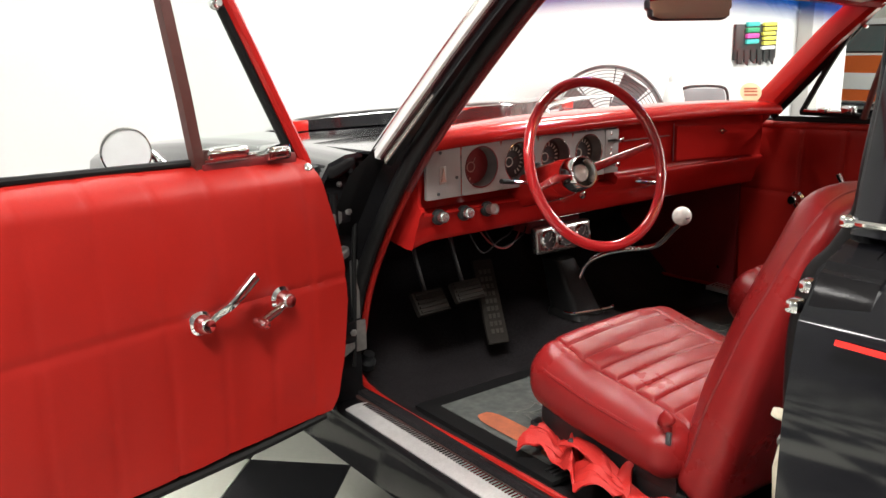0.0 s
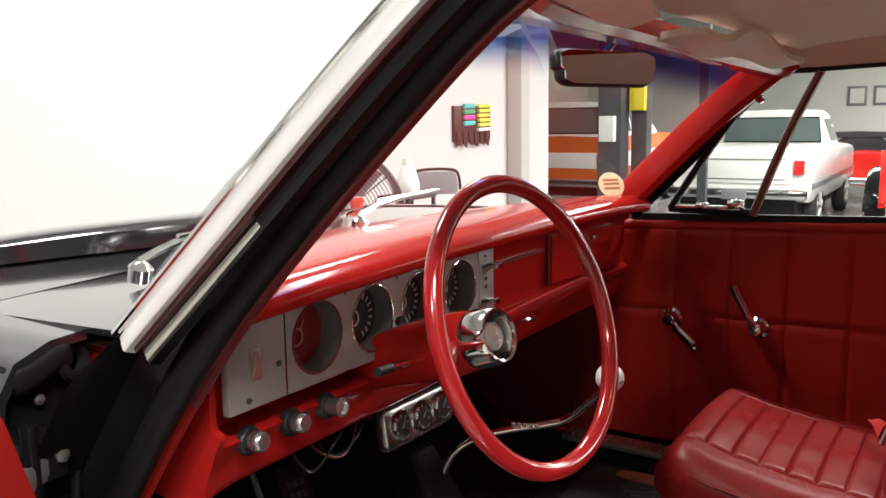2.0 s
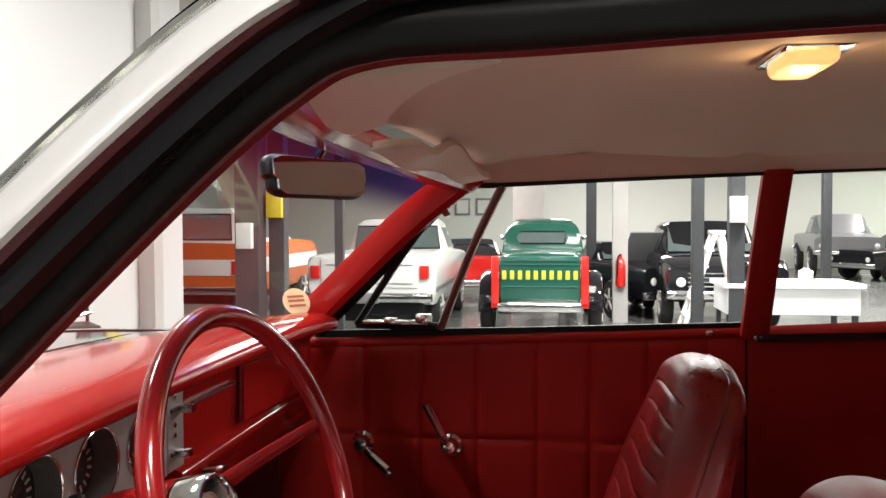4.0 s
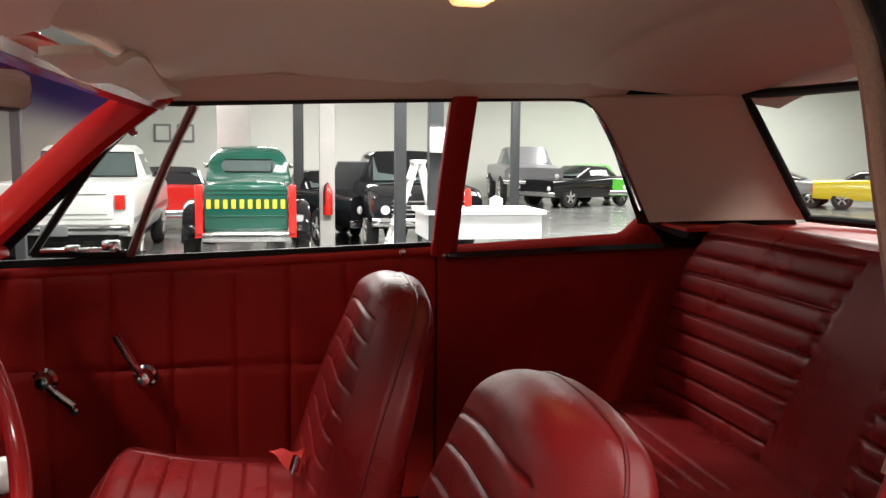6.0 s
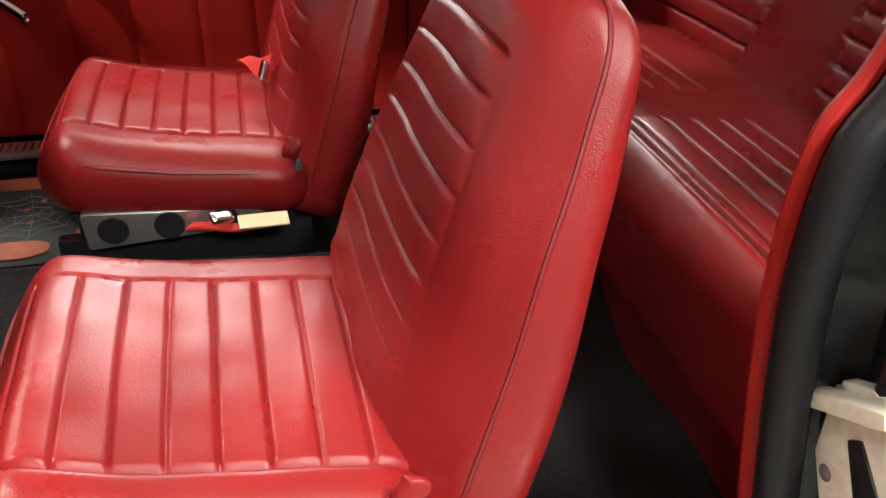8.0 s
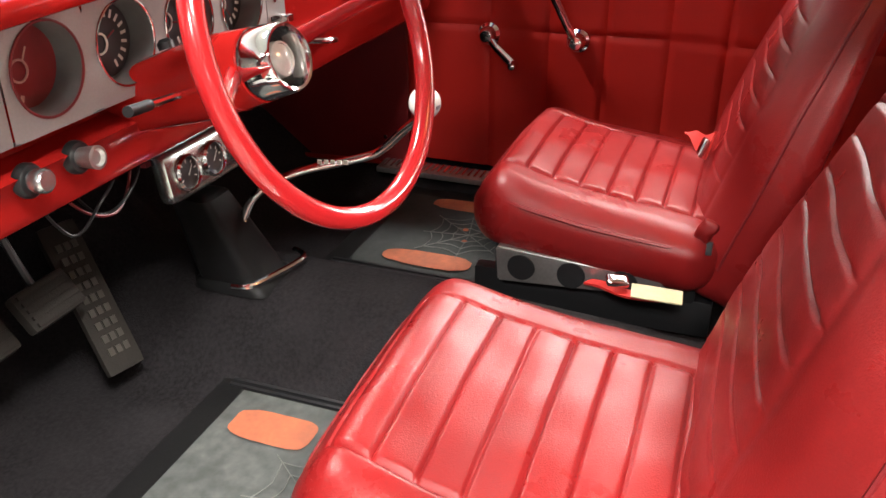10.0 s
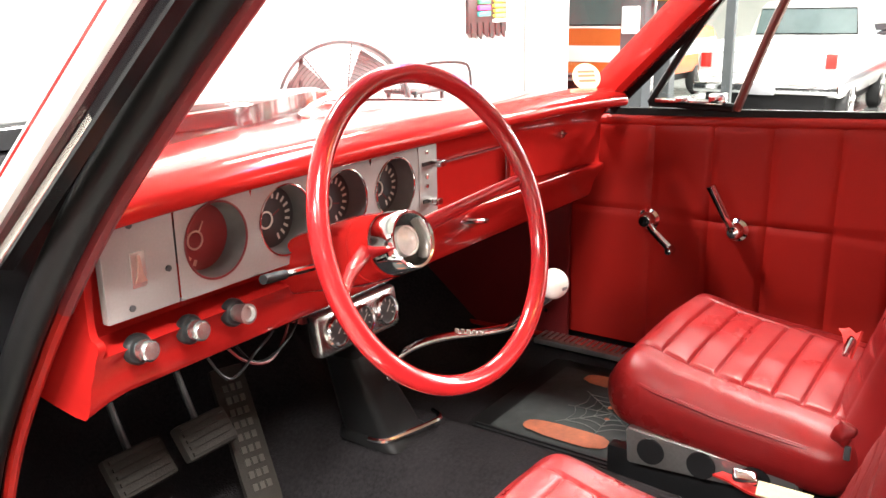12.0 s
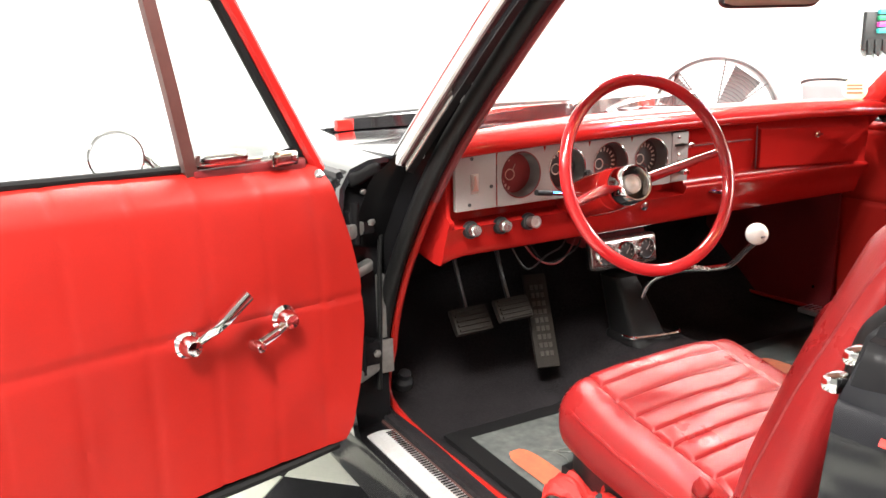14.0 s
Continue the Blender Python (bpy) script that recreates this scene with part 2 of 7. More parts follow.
# same grey print, darkened for the weaker light on the passenger side
MATSHADE = node_mat("shaded_mat_print", (0.040, 0.046, 0.043), 0.7, grain=0.6, grain_size=45, stain=0.7, stain_size=14, dark=(0.016, 0.020, 0.019))
DULLSTEEL = node_mat("dull_bare_steel", (0.24, 0.235, 0.225), 0.42, metal=0.6, grain=0.3, grain_size=90, stain=0.5, stain_size=40, dark=(0.08, 0.075, 0.07))
SILLPLATE = node_mat("scuffed_sill_aluminium", (0.68, 0.67, 0.66), 0.34, metal=0.45, grain=0.3, grain_size=220, stain=0.35, stain_size=30, dark=(0.36, 0.35, 0.34))
IVORY = node_mat("ivory_striker", (0.62, 0.56, 0.44), 0.45, grain=0.2, grain_size=100, stain=0.45, stain_size=25, dark=(0.25, 0.2, 0.14))
LAMPGLOW = node_mat("dome_lens", (1.0, 0.52, 0.18), 0.3, emit=1.9)
TUBEGLOW = node_mat("light_tube", (1.0, 0.98, 0.94), 0.3, emit=9.0)
BRIGHT = node_mat("white_table_paint", (0.86, 0.87, 0.88), 0.3, stain=0.05, stain_size=3)
STRAP = node_mat("red_belt_webbing", (0.55, 0.02, 0.015), 0.6, grain=0.4, grain_size=500, stain=0.3, stain_size=14, bump=0.5, bump_size=900)
TAG = node_mat("yellowed_tag", (0.62, 0.55, 0.33), 0.6, grain=0.2, grain_size=120, stain=0.35, stain_size=25)


# ---------------------------------------------------------------- mesh helpers
def thing(name, place, label, category, kind="", group=""):
    ob = new(name)
    ob.empty_display_size = 0.05
    ob.matrix_world = place if isinstance(place, Matrix) else Matrix.Translation(place)
    return tagged(ob, label, category, group, kind)


def finish(name, bm, mat, smooth=True, angle=40):
    bmesh.ops.remove_doubles(bm, verts=bm.verts, dist=1e-5)
    bmesh.ops.recalc_face_normals(bm, faces=bm.faces)
    me = bpy.data.meshes.new(name)
    bm.to_mesh(me)
    bm.free()
    if smooth:
        me.polygons.foreach_set("use_smooth", [True] * len(me.polygons))
        me.set_sharp_from_angle(angle=radians(angle))
    me.materials.append(mat)
    return new(name, me)


def part(name, bm, mat, parent, label="", local=False, smooth=True, angle=40):
    """One mesh under a thing, in world coordinates, or in the thing's own if local."""
    ob = finish(name, bm, mat, smooth, angle)
    ob.parent = parent
    if parent.type == "EMPTY" and not local:
        ob.matrix_parent_inverse = parent.matrix_basis.inverted()
    if label:
        ob["label"] = label
    return ob


def solo(name, bm, mat, label, category, kind="", group="", smooth=True, angle=40):
    return tagged(finish(name, bm, mat, smooth, angle), label, category, group, kind)


def B():
    return bmesh.new()


def box(bm, x0, x1, y0, y1, z0, z1, bevel=0.0, seg=2, m=None):
    r = bmesh.ops.create_cube(bm, size=1)
    vs = r["verts"]
    for v in vs:
        v.co = Vector((x0 + (v.co.x + 0.5) * (x1 - x0), y0 + (v.co.y + 0.5) * (y1 - y0), z0 + (v.co.z + 0.5) * (z1 - z0)))
    if bevel:
        es = {e for v in vs for e in v.link_edges}
        out = bmesh.ops.bevel(bm, geom=list(es), offset=bevel, segments=seg, affect="EDGES", profile=0.6)
        vs = list({v for f in out["faces"] for v in f.verts} | {v for v in vs if v.is_valid})
    if m:
        bmesh.ops.transform(bm, matrix=m, verts=vs)
    return bm


def ring_loft(bm, rings, closed=True, caps=True):
    """Skin over rows of points; every row has the same count."""
    rows = [[bm.verts.new(p) for p in ring] for ring in rings]
    n = len(rows[0])
    for a, b in zip(rows, rows[1:]):
        for i in range(n if closed else n - 1):
            j = (i + 1) % n
            bm.faces.new((a[i], a[j], b[j], b[i]))
    if caps and closed:
        bm.faces.new(rows[0][::-1])
        bm.faces.new(rows[-1])
    return bm


def smooth_path(pts, n=8, closed=False):
    """Catmull-Rom through the points."""
    P = [Vector(p) for p in pts]
    out = []
    k = len(P)
    for i in range(k if closed else k - 1):
        p0 = P[(i - 1) % k] if closed or i > 0 else P[0]
        p1, p2 = P[i], P[(i + 1) % k]
        p3 = P[(i + 2) % k] if closed or i + 2 < k else P[-1]
        for j in range(n):
            t = j / n
            out.append(0.5 * ((2 * p1) + (p2 - p0) * t + (2 * p0 - 5 * p1 + 4 * p2 - p3) * t * t + (3 * p1 - p0 - 3 * p2 + p3) * t ** 3))
    if not closed:
        out.append(P[-1])
    return out


def sweep(bm, path, profile, up=Vector((1, 0, 0)), closed=False, taper=None):
    """Carries a profile of (sideways, outward) pairs along the path; outward is nearest to up."""
    n = len(path)
    rings = []
    for i, p in enumerate(path):
        a = path[(i - 1) % n] if closed or i > 0 else path[0]
        b = path[(i + 1) % n] if closed or i < n - 1 else path[-1]
        t = (b - a).normalized()
        o = (up - t * up.dot(t)).normalized()
        s = t.cross(o)
        k = taper(i / max(1, n - 1)) if taper else 1.0
        rings.append([p + s * (u * k) + o * (w * k) for u, w in profile])
    if closed:
        rings.append(rings[0])
    return ring_loft(bm, rings, True, not closed)


def circle(r, n=10, squash=1.0):
    return [(r * math.cos(2 * math.pi * i / n), r * squash * math.sin(2 * math.pi * i / n)) for i in range(n)]


def tube(bm, pts, r, n=10, up=Vector((0.3, 0.2, 0.9)), taper=None, steps=6):
    path = smooth_path(pts, steps) if len(pts) > 2 else [Vector(p) for p in pts]
    return sweep(bm, path, circle(r, n), up, taper=taper)


def lathe(bm, axis_pt, axis, prof, n=28, caps=True):
    """Turns (radius, along) pairs about an axis."""
    a = Vector(axis).normalized()
    u = a.orthogonal().normalized()
    v = a.cross(u)
    c = Vector(axis_pt)
    rings = [[c + a * h + (u * math.cos(2 * math.pi * i / n) + v * math.sin(2 * math.pi * i / n)) * max(r, 1e-4) for i in range(n)] for r, h in prof]
    return ring_loft(bm, rings, True, caps)


def torus(bm, c, u, v, R, r, n=72, k=14, squash=1.0):
    u, v, c = Vector(u).normalized(), Vector(v).normalized(), Vector(c)
    w = u.cross(v)
    rings = []
    for i in range(n + 1):
        a = 2 * math.pi * i / n
        d = u * math.cos(a) + v * math.sin(a)
        rings.append([c + d * (R + r * math.cos(2 * math.pi * j / k)) + w * (r * squash * math.sin(2 * math.pi * j / k)) for j in range(k)])
    return ring_loft(bm, rings, True, False)


def rounded(bm, hx, hy, hz, r, nx, ny, nz, fn):
    """A box with rounded edges, finely divided, each point carried by fn(point, unit) into place."""
    seen = {}

    def put(p):
        key = tuple(round(c, 5) for c in p)
        if key not in seen:
            core = Vector((max(-hx + r, min(hx - r, p[0])), max(-hy + r, min(hy - r, p[1])), max(-hz + r, min(hz - r, p[2]))))
            d = Vector(p) - core
            q = core + d.normalized() * r if d.length > 1e-9 else Vector(p)
            seen[key] = bm.verts.new(fn(q))
        return seen[key]

    def face(fix, val, na, nb, ha, hb, ia, ib):
        for i in range(na):
            for j in range(nb):
                quad = []
                for di, dj in ((0, 0), (1, 0), (1, 1), (0, 1)):
                    p = [0, 0, 0]
                    p[fix] = val
                    p[ia] = -ha + 2 * ha * (i + di) / na
                    p[ib] = -hb + 2 * hb * (j + dj) / nb
                    quad.append(put(p))
                bm.faces.new(quad)
    for s in (1, -1):
        face(2, s * hz, nx, ny, hx, hy, 0, 1)
        face(1, s * hy, nx, nz, hx, hz, 0, 2)
        face(0, s * hx, ny, nz, hy, hz, 1, 2)
    return bm


def sheet(bm, fn, nu, nv, thick=0.0):
    """A surface fn(u, v) for u, v in 0..1, given depth along its normals if thick."""
    g = [[bm.verts.new(fn(i / nu, j / nv)) for j in range(nv + 1)] for i in range(nu + 1)]
    fs = [bm.faces.new((g[i][j], g[i + 1][j], g[i + 1][j + 1], g[i][j + 1])) for i in range(nu) for j in range(nv)]
    if thick:
        bmesh.ops.recalc_face_normals(bm, faces=fs)
        bmesh.ops.solidify(bm, geom=fs, thickness=thick)
    return bm


def prism(bm, pts, d0, d1, axis=0, bevel=0.0):
    """A flat outline of (a, b) pairs, made thick along an axis."""
    def place(d, a, b):
        return {0: (d, a, b), 1: (a, d, b), 2: (a, b, d)}[axis]
    lo = [bm.verts.new(place(d0, a, b)) for a, b in pts]
    hi = [bm.verts.new(place(d1, a, b)) for a, b in pts]
    n = len(pts)
    bm.faces.new(lo[::-1])
    bm.faces.new(hi)
    fs = [bm.faces.new((lo[i], lo[(i + 1) % n], hi[(i + 1) % n], hi[i])) for i in range(n)]
    if bevel:
        es = list({e for v in lo + hi for e in v.link_edges})
        bmesh.ops.bevel(bm, geom=es, offset=bevel, segments=2, affect="EDGES")
    return bm


def lerp(a, b, t):
    return a + (b - a) * t


def table(rows, x):
    """Straight-line reading between (x, value) rows."""
    for (x0, a), (x1, b) in zip(rows, rows[1:]):
        if x <= x1:
            return lerp(a, b, max(0.0, min(1.0, (x - x0) / (x1 - x0))))
    return rows[-1][1]


# ---------------------------------------------------------------- the hall: stage, floor, walls, ceiling
def build_hall():
    bm = B()
    box(bm, -14, 40, -32, 14, FLOOR_Z - 0.2, FLOOR_Z)
    solo("floor", bm, CONCRETE, "polished grey concrete showroom floor", "floor", "structure", smooth=False)
    bm = B()
    box(bm, -6.2, 5.6, -6.4, 3.78, FLOOR_Z + 0.002, -0.012)
    solo("stage", bm, TILE_B, "low stage tiled in light and dark squares under the car", "stage", "structure", smooth=False)
    bm = B()
    box(bm, -14, 8.15, 3.8, 4.0, FLOOR_Z, CEIL_Z)
    solo("wall_north", bm, WHITE_WALL, "plain bright white studio wall behind the car", "wall", "structure", smooth=False)
    bm = B()
    box(bm, 31, 31.2, -32, 14, FLOOR_Z, CEIL_Z)
    solo("wall_east", bm, CREAM_WALL, "pale painted far wall of the showroom", "wall", "structure", smooth=False)
    bm = B()
    box(bm, -14, 31, -30.2, -30, FLOOR_Z, CEIL_Z)
    solo("wall_south", bm, CREAM_WALL, "pale painted showroom wall", "wall", "structure", smooth=False)
    bm = B()
    box(bm, -14.2, -14, -30, 3.8, FLOOR_Z, CEIL_Z)
    solo("wall_west", bm, WHITE_WALL, "white painted wall behind the camera", "wall", "structure", smooth=False)
    bm = B()
    box(bm, 8.15, 31, 13, 13.2, FLOOR_Z, CEIL_Z)
    solo("wall_far_north", bm, CREAM_WALL, "pale painted showroom wall", "wall", "structure", smooth=False)
    bm = B()
    box(bm, -14, 31.2, -30.2, 13.2, CEIL_Z, CEIL_Z + 0.2)
    solo("ceiling", bm, CEILING, "white showroom ceiling", "ceiling", "structure", smooth=False)
    # strip lights; the one at (8.4, -3.8) is added, unseen, for the table's glare
    for x, y in ((-5.5, -1.0), (-7.5, 2.8), (-3.4, -4.6), (-0.2, 1.75), (3.6, 2.4), (1.0, -7.4), (9, -1), (9, -9), (17, 3), (17, -6), (25, -2), (25, -12), (14, -16), (26, -20), (17, -24), (8.4, -3.8), (-9, -9), (-3, -15), (-10, -19)):
        lamp = thing("ceiling_light", (x, y, CEIL_Z), "white ceiling strip light with two glowing tubes", "ceiling light", group="hall lights")
        bm = B()
        box(bm, x - 0.75, x + 0.75, y - 0.16, y + 0.16, CEIL_Z - 0.09, CEIL_Z - 0.002, 0.02)
        part("housing", bm, WHITEP, lamp)
        for d in (-0.08, 0.08):
            bm = B()
            tube(bm, [(x - 0.7, y + d, CEIL_Z - 0.11), (x + 0.7, y + d, CEIL_Z - 0.11)], 0.018, 8)
            part("tube", bm, TUBEGLOW, lamp)


build_hall()


# ---------------------------------------------------------------- the car: shell
# door opening on the driver's side: from the sill's front corner up the post, along the roof, down behind
OPEN = [(-0.700, 0.215, 0.315), (-0.700, 0.215, 0.48), (-0.700, 0.150, 0.64), (-0.692, 0.055, 0.795), (-0.678, -0.040, 0.93),
        (-0.660, -0.138, 1.045), (-0.632, -0.298, 1.21), (-0.620, -0.376, 1.278), (-0.613, -0.430, 1.304), (-0.61, -0.55, 1.310),
        (-0.61, -0.78, 1.319), (-0.61, -0.965, 1.312), (-0.617, -1.018, 1.272), (-0.640, -1.034, 1.14), (-0.668, -1.036, 1.03),
        (-0.676, -1.033, 0.965), (-0.682, -1.010, 0.913), (-0.686, -0.980, 0.87), (-0.690, -0.968, 0.79), (-0.693, -0.971, 0.69),
        (-0.697, -0.988, 0.54), (-0.700, -1.006, 0.40), (-0.700, -0.975, 0.325), (-0.700, -0.40, 0.312)]
OPEN_MID = Vector((-0.67, -0.42, 0.82))


def offset_loop(path, out, dx):
    """The loop moved outwards in its own plane, and sideways."""
    res = []
    n = len(path)
    for i, p in enumerate(path):
        t = (path[(i + 1) % n] - path[i - 1]).normalized()
        o = t.cross(Vector((1, 0, 0))).normalized()
        if o.dot(p - OPEN_MID) < 0:
            o = -o
        res.append(p + o * out + Vector((dx, 0, 0)))
    return res


def floor_z(x, y):
    tunnel = 0.135 * math.exp(-((x + 0.02) / 0.15) ** 4)
    toe = 0.0 if y < 0.34 else 0.9 * (y - 0.34)
    hump = 0.0 if y > -1.0 else 0.02
    side = 0.03 * max(0.0, (abs(x) - 0.62) / 0.08)
    return 0.285 + tunnel * (1.0 if y > -0.2 else max(0.55, 1 + 0.5 * (y + 0.2))) + toe + hump + side


def build_shell():
    car = thing("car_body", (0, 0, 0.3), "black two-door sedan body with red and cream cabin trim", "car")
    loop = smooth_path(OPEN, 7, closed=True)
    # carpeted floor and toe board
    bm = B()
    sheet(bm, lambda u, v: Vector((lerp(-0.735, 0.735, u), lerp(-1.62, 0.66, v), floor_z(lerp(-0.735, 0.735, u), lerp(-1.62, 0.66, v)))), 60, 90, 0.01)
    part("carpet", bm, CARPET, car, "worn black loop carpet")
    bm = B()
    box(bm, -0.80, 0.80, 0.60, 0.64, 0.25, 0.86, 0.01)
    part("firewall", bm, CARPET, car)
    # underbody
    bm = B()
    box(bm, -0.80, 0.80, -2.6, 2.3, 0.20, 0.262, 0.02)
    part("underbody", bm, RUBBER, car)
    # rubber weatherstrip round the opening
    bm = B()
    sweep(bm, offset_loop(loop, 0.009, -0.014), circle(0.0195, 12, 0.9), closed=True)
    part("weatherstrip", bm, RUBBER, car, "black rubber door weatherstrip")
    # flange from the weatherstrip outwards
    for name, mat, o0, x0, o1, x1 in (("opening_flange", JAMB, 0.006, 0.016, 0.066, -0.030), ("jamb_return", JAMB, 0.066, -0.030, 0.072, -0.105)):
        bm = B()
        a, b = offset_loop(loop, o0, x0), offset_loop(loop, o1, x1)
        if name == "jamb_return":   # the return is shallow up the pillar and along the roof
            b = [p + Vector((0.068 * min(1.0, max(0.0, (p.z - 0.90) / 0.10)), 0, 0)) for p in b]
        ring_loft(bm, [a, b], True, False)
        part(name, bm, mat, car)
    # red windlace inside
    k0, k1 = 11 * 7, 15 * 7 + 3
    red = offset_loop(loop, 0.0, 0.014)
    bm = B()
    sweep(bm, red[k1:] + red[:25], circle(0.0085, 8))
    part("windlace", bm, VINYL_DOOR, car, "bright red windlace along the sill and posts")
    bm = B()
    sweep(bm, red[24:k0 + 1], circle(0.0095, 8))
    part("windlace", bm, DARKRED, car, "dark red cloth windlace along pillar and roof")
    bm = B()
    sweep(bm, red[k0:k1 + 1], circle(0.012, 8))
    part("windlace", bm, TANTRIM, car, "tan windlace on the rear pillar")
    # inner side trim behind the opening (driver's quarter) and pillar linings
    # windscreen pillars, red inside
    for s in (-1, 1):
        bm = B()
        o = -0.040 if s < 0 else 0.0
        dy, dz = (-0.022, 0.0) if s < 0 else (0.0, -0.024)
        pts = smooth_path([(s * (0.715 + o), 0.055 + dy, 0.93), (s * (0.695 + o), -0.045 + dy, 1.025), (s * (0.662 + o), -0.205 + dy, 1.18 + 0.3 * dz), (s * (0.638 + o), -0.315 + dy, 1.283 + dz), (s * (0.615 + o), -0.37 + dy, 1.318 + dz)], 6)
        w = 0.016 if s < 0 else 0.035
        if s < 0:
            pts = pts[7:]
        sweep(bm, pts, [(-w, -0.016), (-w, 0.010), (-w + 0.013, 0.020), (w - 0.013, 0.020), (w, 0.008), (w, -0.016)], up=Vector((-s, 0, 0)))
        part("windscreen_pillar", bm, PAINT_RED, car, "glossy red windscreen pillar")
    # windscreen header
    bm = B()
    pts = smooth_path([(-0.605, -0.350, 1.304), (-0.45, -0.300, 1.304), (-0.2, -0.252, 1.310), (0, -0.240, 1.310), (0.2, -0.254, 1.302), (0.45, -0.302, 1.284), (0.635, -0.352, 1.268)], 6)
    sweep(bm, pts, [(-0.030, -0.012), (-0.02, -0.02), (0.02, -0.02), (0.032, -0.008), (0.03, 0.02), (-0.03, 0.02)], up=Vector((0, 0, 1)))
    part("windscreen_header", bm, PAINT_RED, car, "glossy red windscreen header")
    # bright outer mouldings up the pillar and over the roof
    for s in (-1, 1):
        base = [(s * 0.742, 0.040, 0.945), (s * 0.725, -0.085, 1.065), (s * 0.690, -0.265, 1.245), (s * 0.668, -0.375, 1.335), (s * 0.655, -0.47, 1.362), (s * 0.650, -0.75, 1.372), (s * 0.655, -1.15, 1.36), (s * 0.67, -1.5, 1.30)]
        base = [(x, y - 0.022, z - 0.008) for x, y, z in base]
        bm = B()
        rim = [(x + s * 0.004, y + 0.029, z + 0.013) for x, y, z in base]
        sweep(bm, smooth_path(rim, 7), [(-0.004, -0.008), (-0.004, 0.002), (-0.002, 0.004), (0.002, 0.004), (0.004, 0.002), (0.004, -0.008)], up=Vector((s, 0, 0.4)))
        part("pillar_moulding", bm, CHROME, car, "chrome drip moulding")
        bm = B()
        out = [(x + s * 0.004, y + 0.014, z + 0.006) for x, y, z in base]
        sweep(bm, smooth_path(out, 7), [(-0.014, -0.010), (-0.014, 0.002), (-0.011, 0.004), (0.011, 0.004), (0.014, 0.002), (0.014, -0.010)], up=Vector((s, 0.1, 0.45)))
        part("pillar_cover", bm, POLISHED, car, "polished outer pillar cover, coloured pale for its white reflection")
        bm = B()
        face = [(x - s * 0.003, y - 0.014, z - 0.006) for x, y, z in base]
        sweep(bm, smooth_path(face, 7), [(-0.013, -0.012), (-0.013, 0.002), (0.013, 0.002), (0.013, -0.012)], up=Vector((s, 0, 0.4)))
        part("pillar_face", bm, JAMB, car, "black painted pillar face")
        bm = B()
        gap = [(x + s * 0.001, y - 0.004, z - 0.001) for x, y, z in base]
        sweep(bm, smooth_path(gap, 7), [(-0.0055, -0.012), (-0.0055, 0.004), (0.0055, 0.004), (0.0055, -0.012)], up=Vector((s, 0, 0.4)))
        part("pillar_gutter", bm, MAROON, car, "dark maroon drip gutter")
        bm = B()
        trim = [(x - s * 0.004, y - 0.017, z - 0.0075) for x, y, z in base[:3]]
        sweep(bm, smooth_path(trim, 9), [(-0.007, -0.008), (-0.007, 0.0045), (-0.006, 0.0055), (0.006, 0.0055), (0.007, 0.0045), (0.007, -0.008)], up=Vector((s, 0, 0.4)), taper=lambda k: 1.0 - 0.55 * k)
        part("pillar_trim_strip", bm, WORNSTRIP, car, "worn bright aluminium trim strip")
    # windscreen
    def shield(u, v):
        x = lerp(-1, 1, u)
        yb, zb = 0.335 - 0.265 * abs(x) ** 2.6, 0.962 - 0.012 * abs(x) ** 2
        yt, zt = -0.225 - 0.125 * abs(x) ** 2.2, 1.330 - 0.020 * abs(x) ** 2
        bulge = 0.025 * math.sin(math.pi * v)
        return Vector((lerp(0.725, 0.645, v) * x, lerp(yb, yt, v) + bulge, lerp(zb, zt, v) + bulge * 0.6))
    bm = B()
    sheet(bm, shield, 40, 16)
    ws = part("windscreen", bm, SHIELD, car, "clear windscreen with a blue sun strip")
    ws.visible_shadow = False
    # cowl, bonnet and wings
    def hood_z(y):
        return 0.930 - 0.20 * (max(0.0, y - 0.40) / 1.75) ** 1.8
    def bonnet(u, v):
        x = lerp(-0.70, 0.70, u)
        y = lerp(0.42, 2.15, v)
        return Vector((x, y, hood_z(y) + 0.016 * (1 - (x / 0.7) ** 2)))
    bm = B()
    sheet(bm, bonnet, 56, 30, 0.012)
    part("bonnet", bm, HOODBLK, car, "black bonnet")
    bm = B()
    sheet(bm, lambda u, v: Vector((lerp(-0.712, 0.712, u), lerp(0.335 - 0.255 * abs(lerp(-1, 1, u)) ** 2.6, 0.416, v), 0.952 - 0.010 * v - 0.012 * abs(lerp(-1, 1, u)) ** 2)), 30, 6, 0.008)
    part("cowl", bm, HOODBLK, car)
    for s in (-1, 1):
        def wing(u, v):
            y = lerp(0.155, 2.15, v)
            prof = [(0.708, 0.945), (0.755, 0.942), (0.80, 0.925), (0.825, 0.885), (0.835, 0.80), (0.84, 0.65), (0.835, 0.45), (0.82, 0.30)]
            i = min(6, int(u * 7))
            f = u * 7 - i
            return Vector((s * lerp(prof[i][0], prof[i + 1][0], f), y, lerp(prof[i][1], prof[i + 1][1], f) - 0.012 - 0.20 * (max(0.0, y - 0.40) / 1.75) ** 1.8 * (1 - 0.6 * u)))
        bm = B()
        sheet(bm, wing, 21, 24, 0.012)
        part("front_wing", bm, HOODBLK, car, "glossy black front wing")
    # raised scoop on the bonnet with a red mouth
    bm = B()
    rings = []
    for i in range(25):
        x = lerp(-0.56, 0.56, i / 24)
        yr = 0.45 + 0.33 * (abs(x) / 0.60) ** 1.3
        k2 = 1 - 0.8 * (abs(x) / 0.56) ** 4
        h = 0.050 * (1 - 0.25 * (abs(x) / 0.60) ** 4)
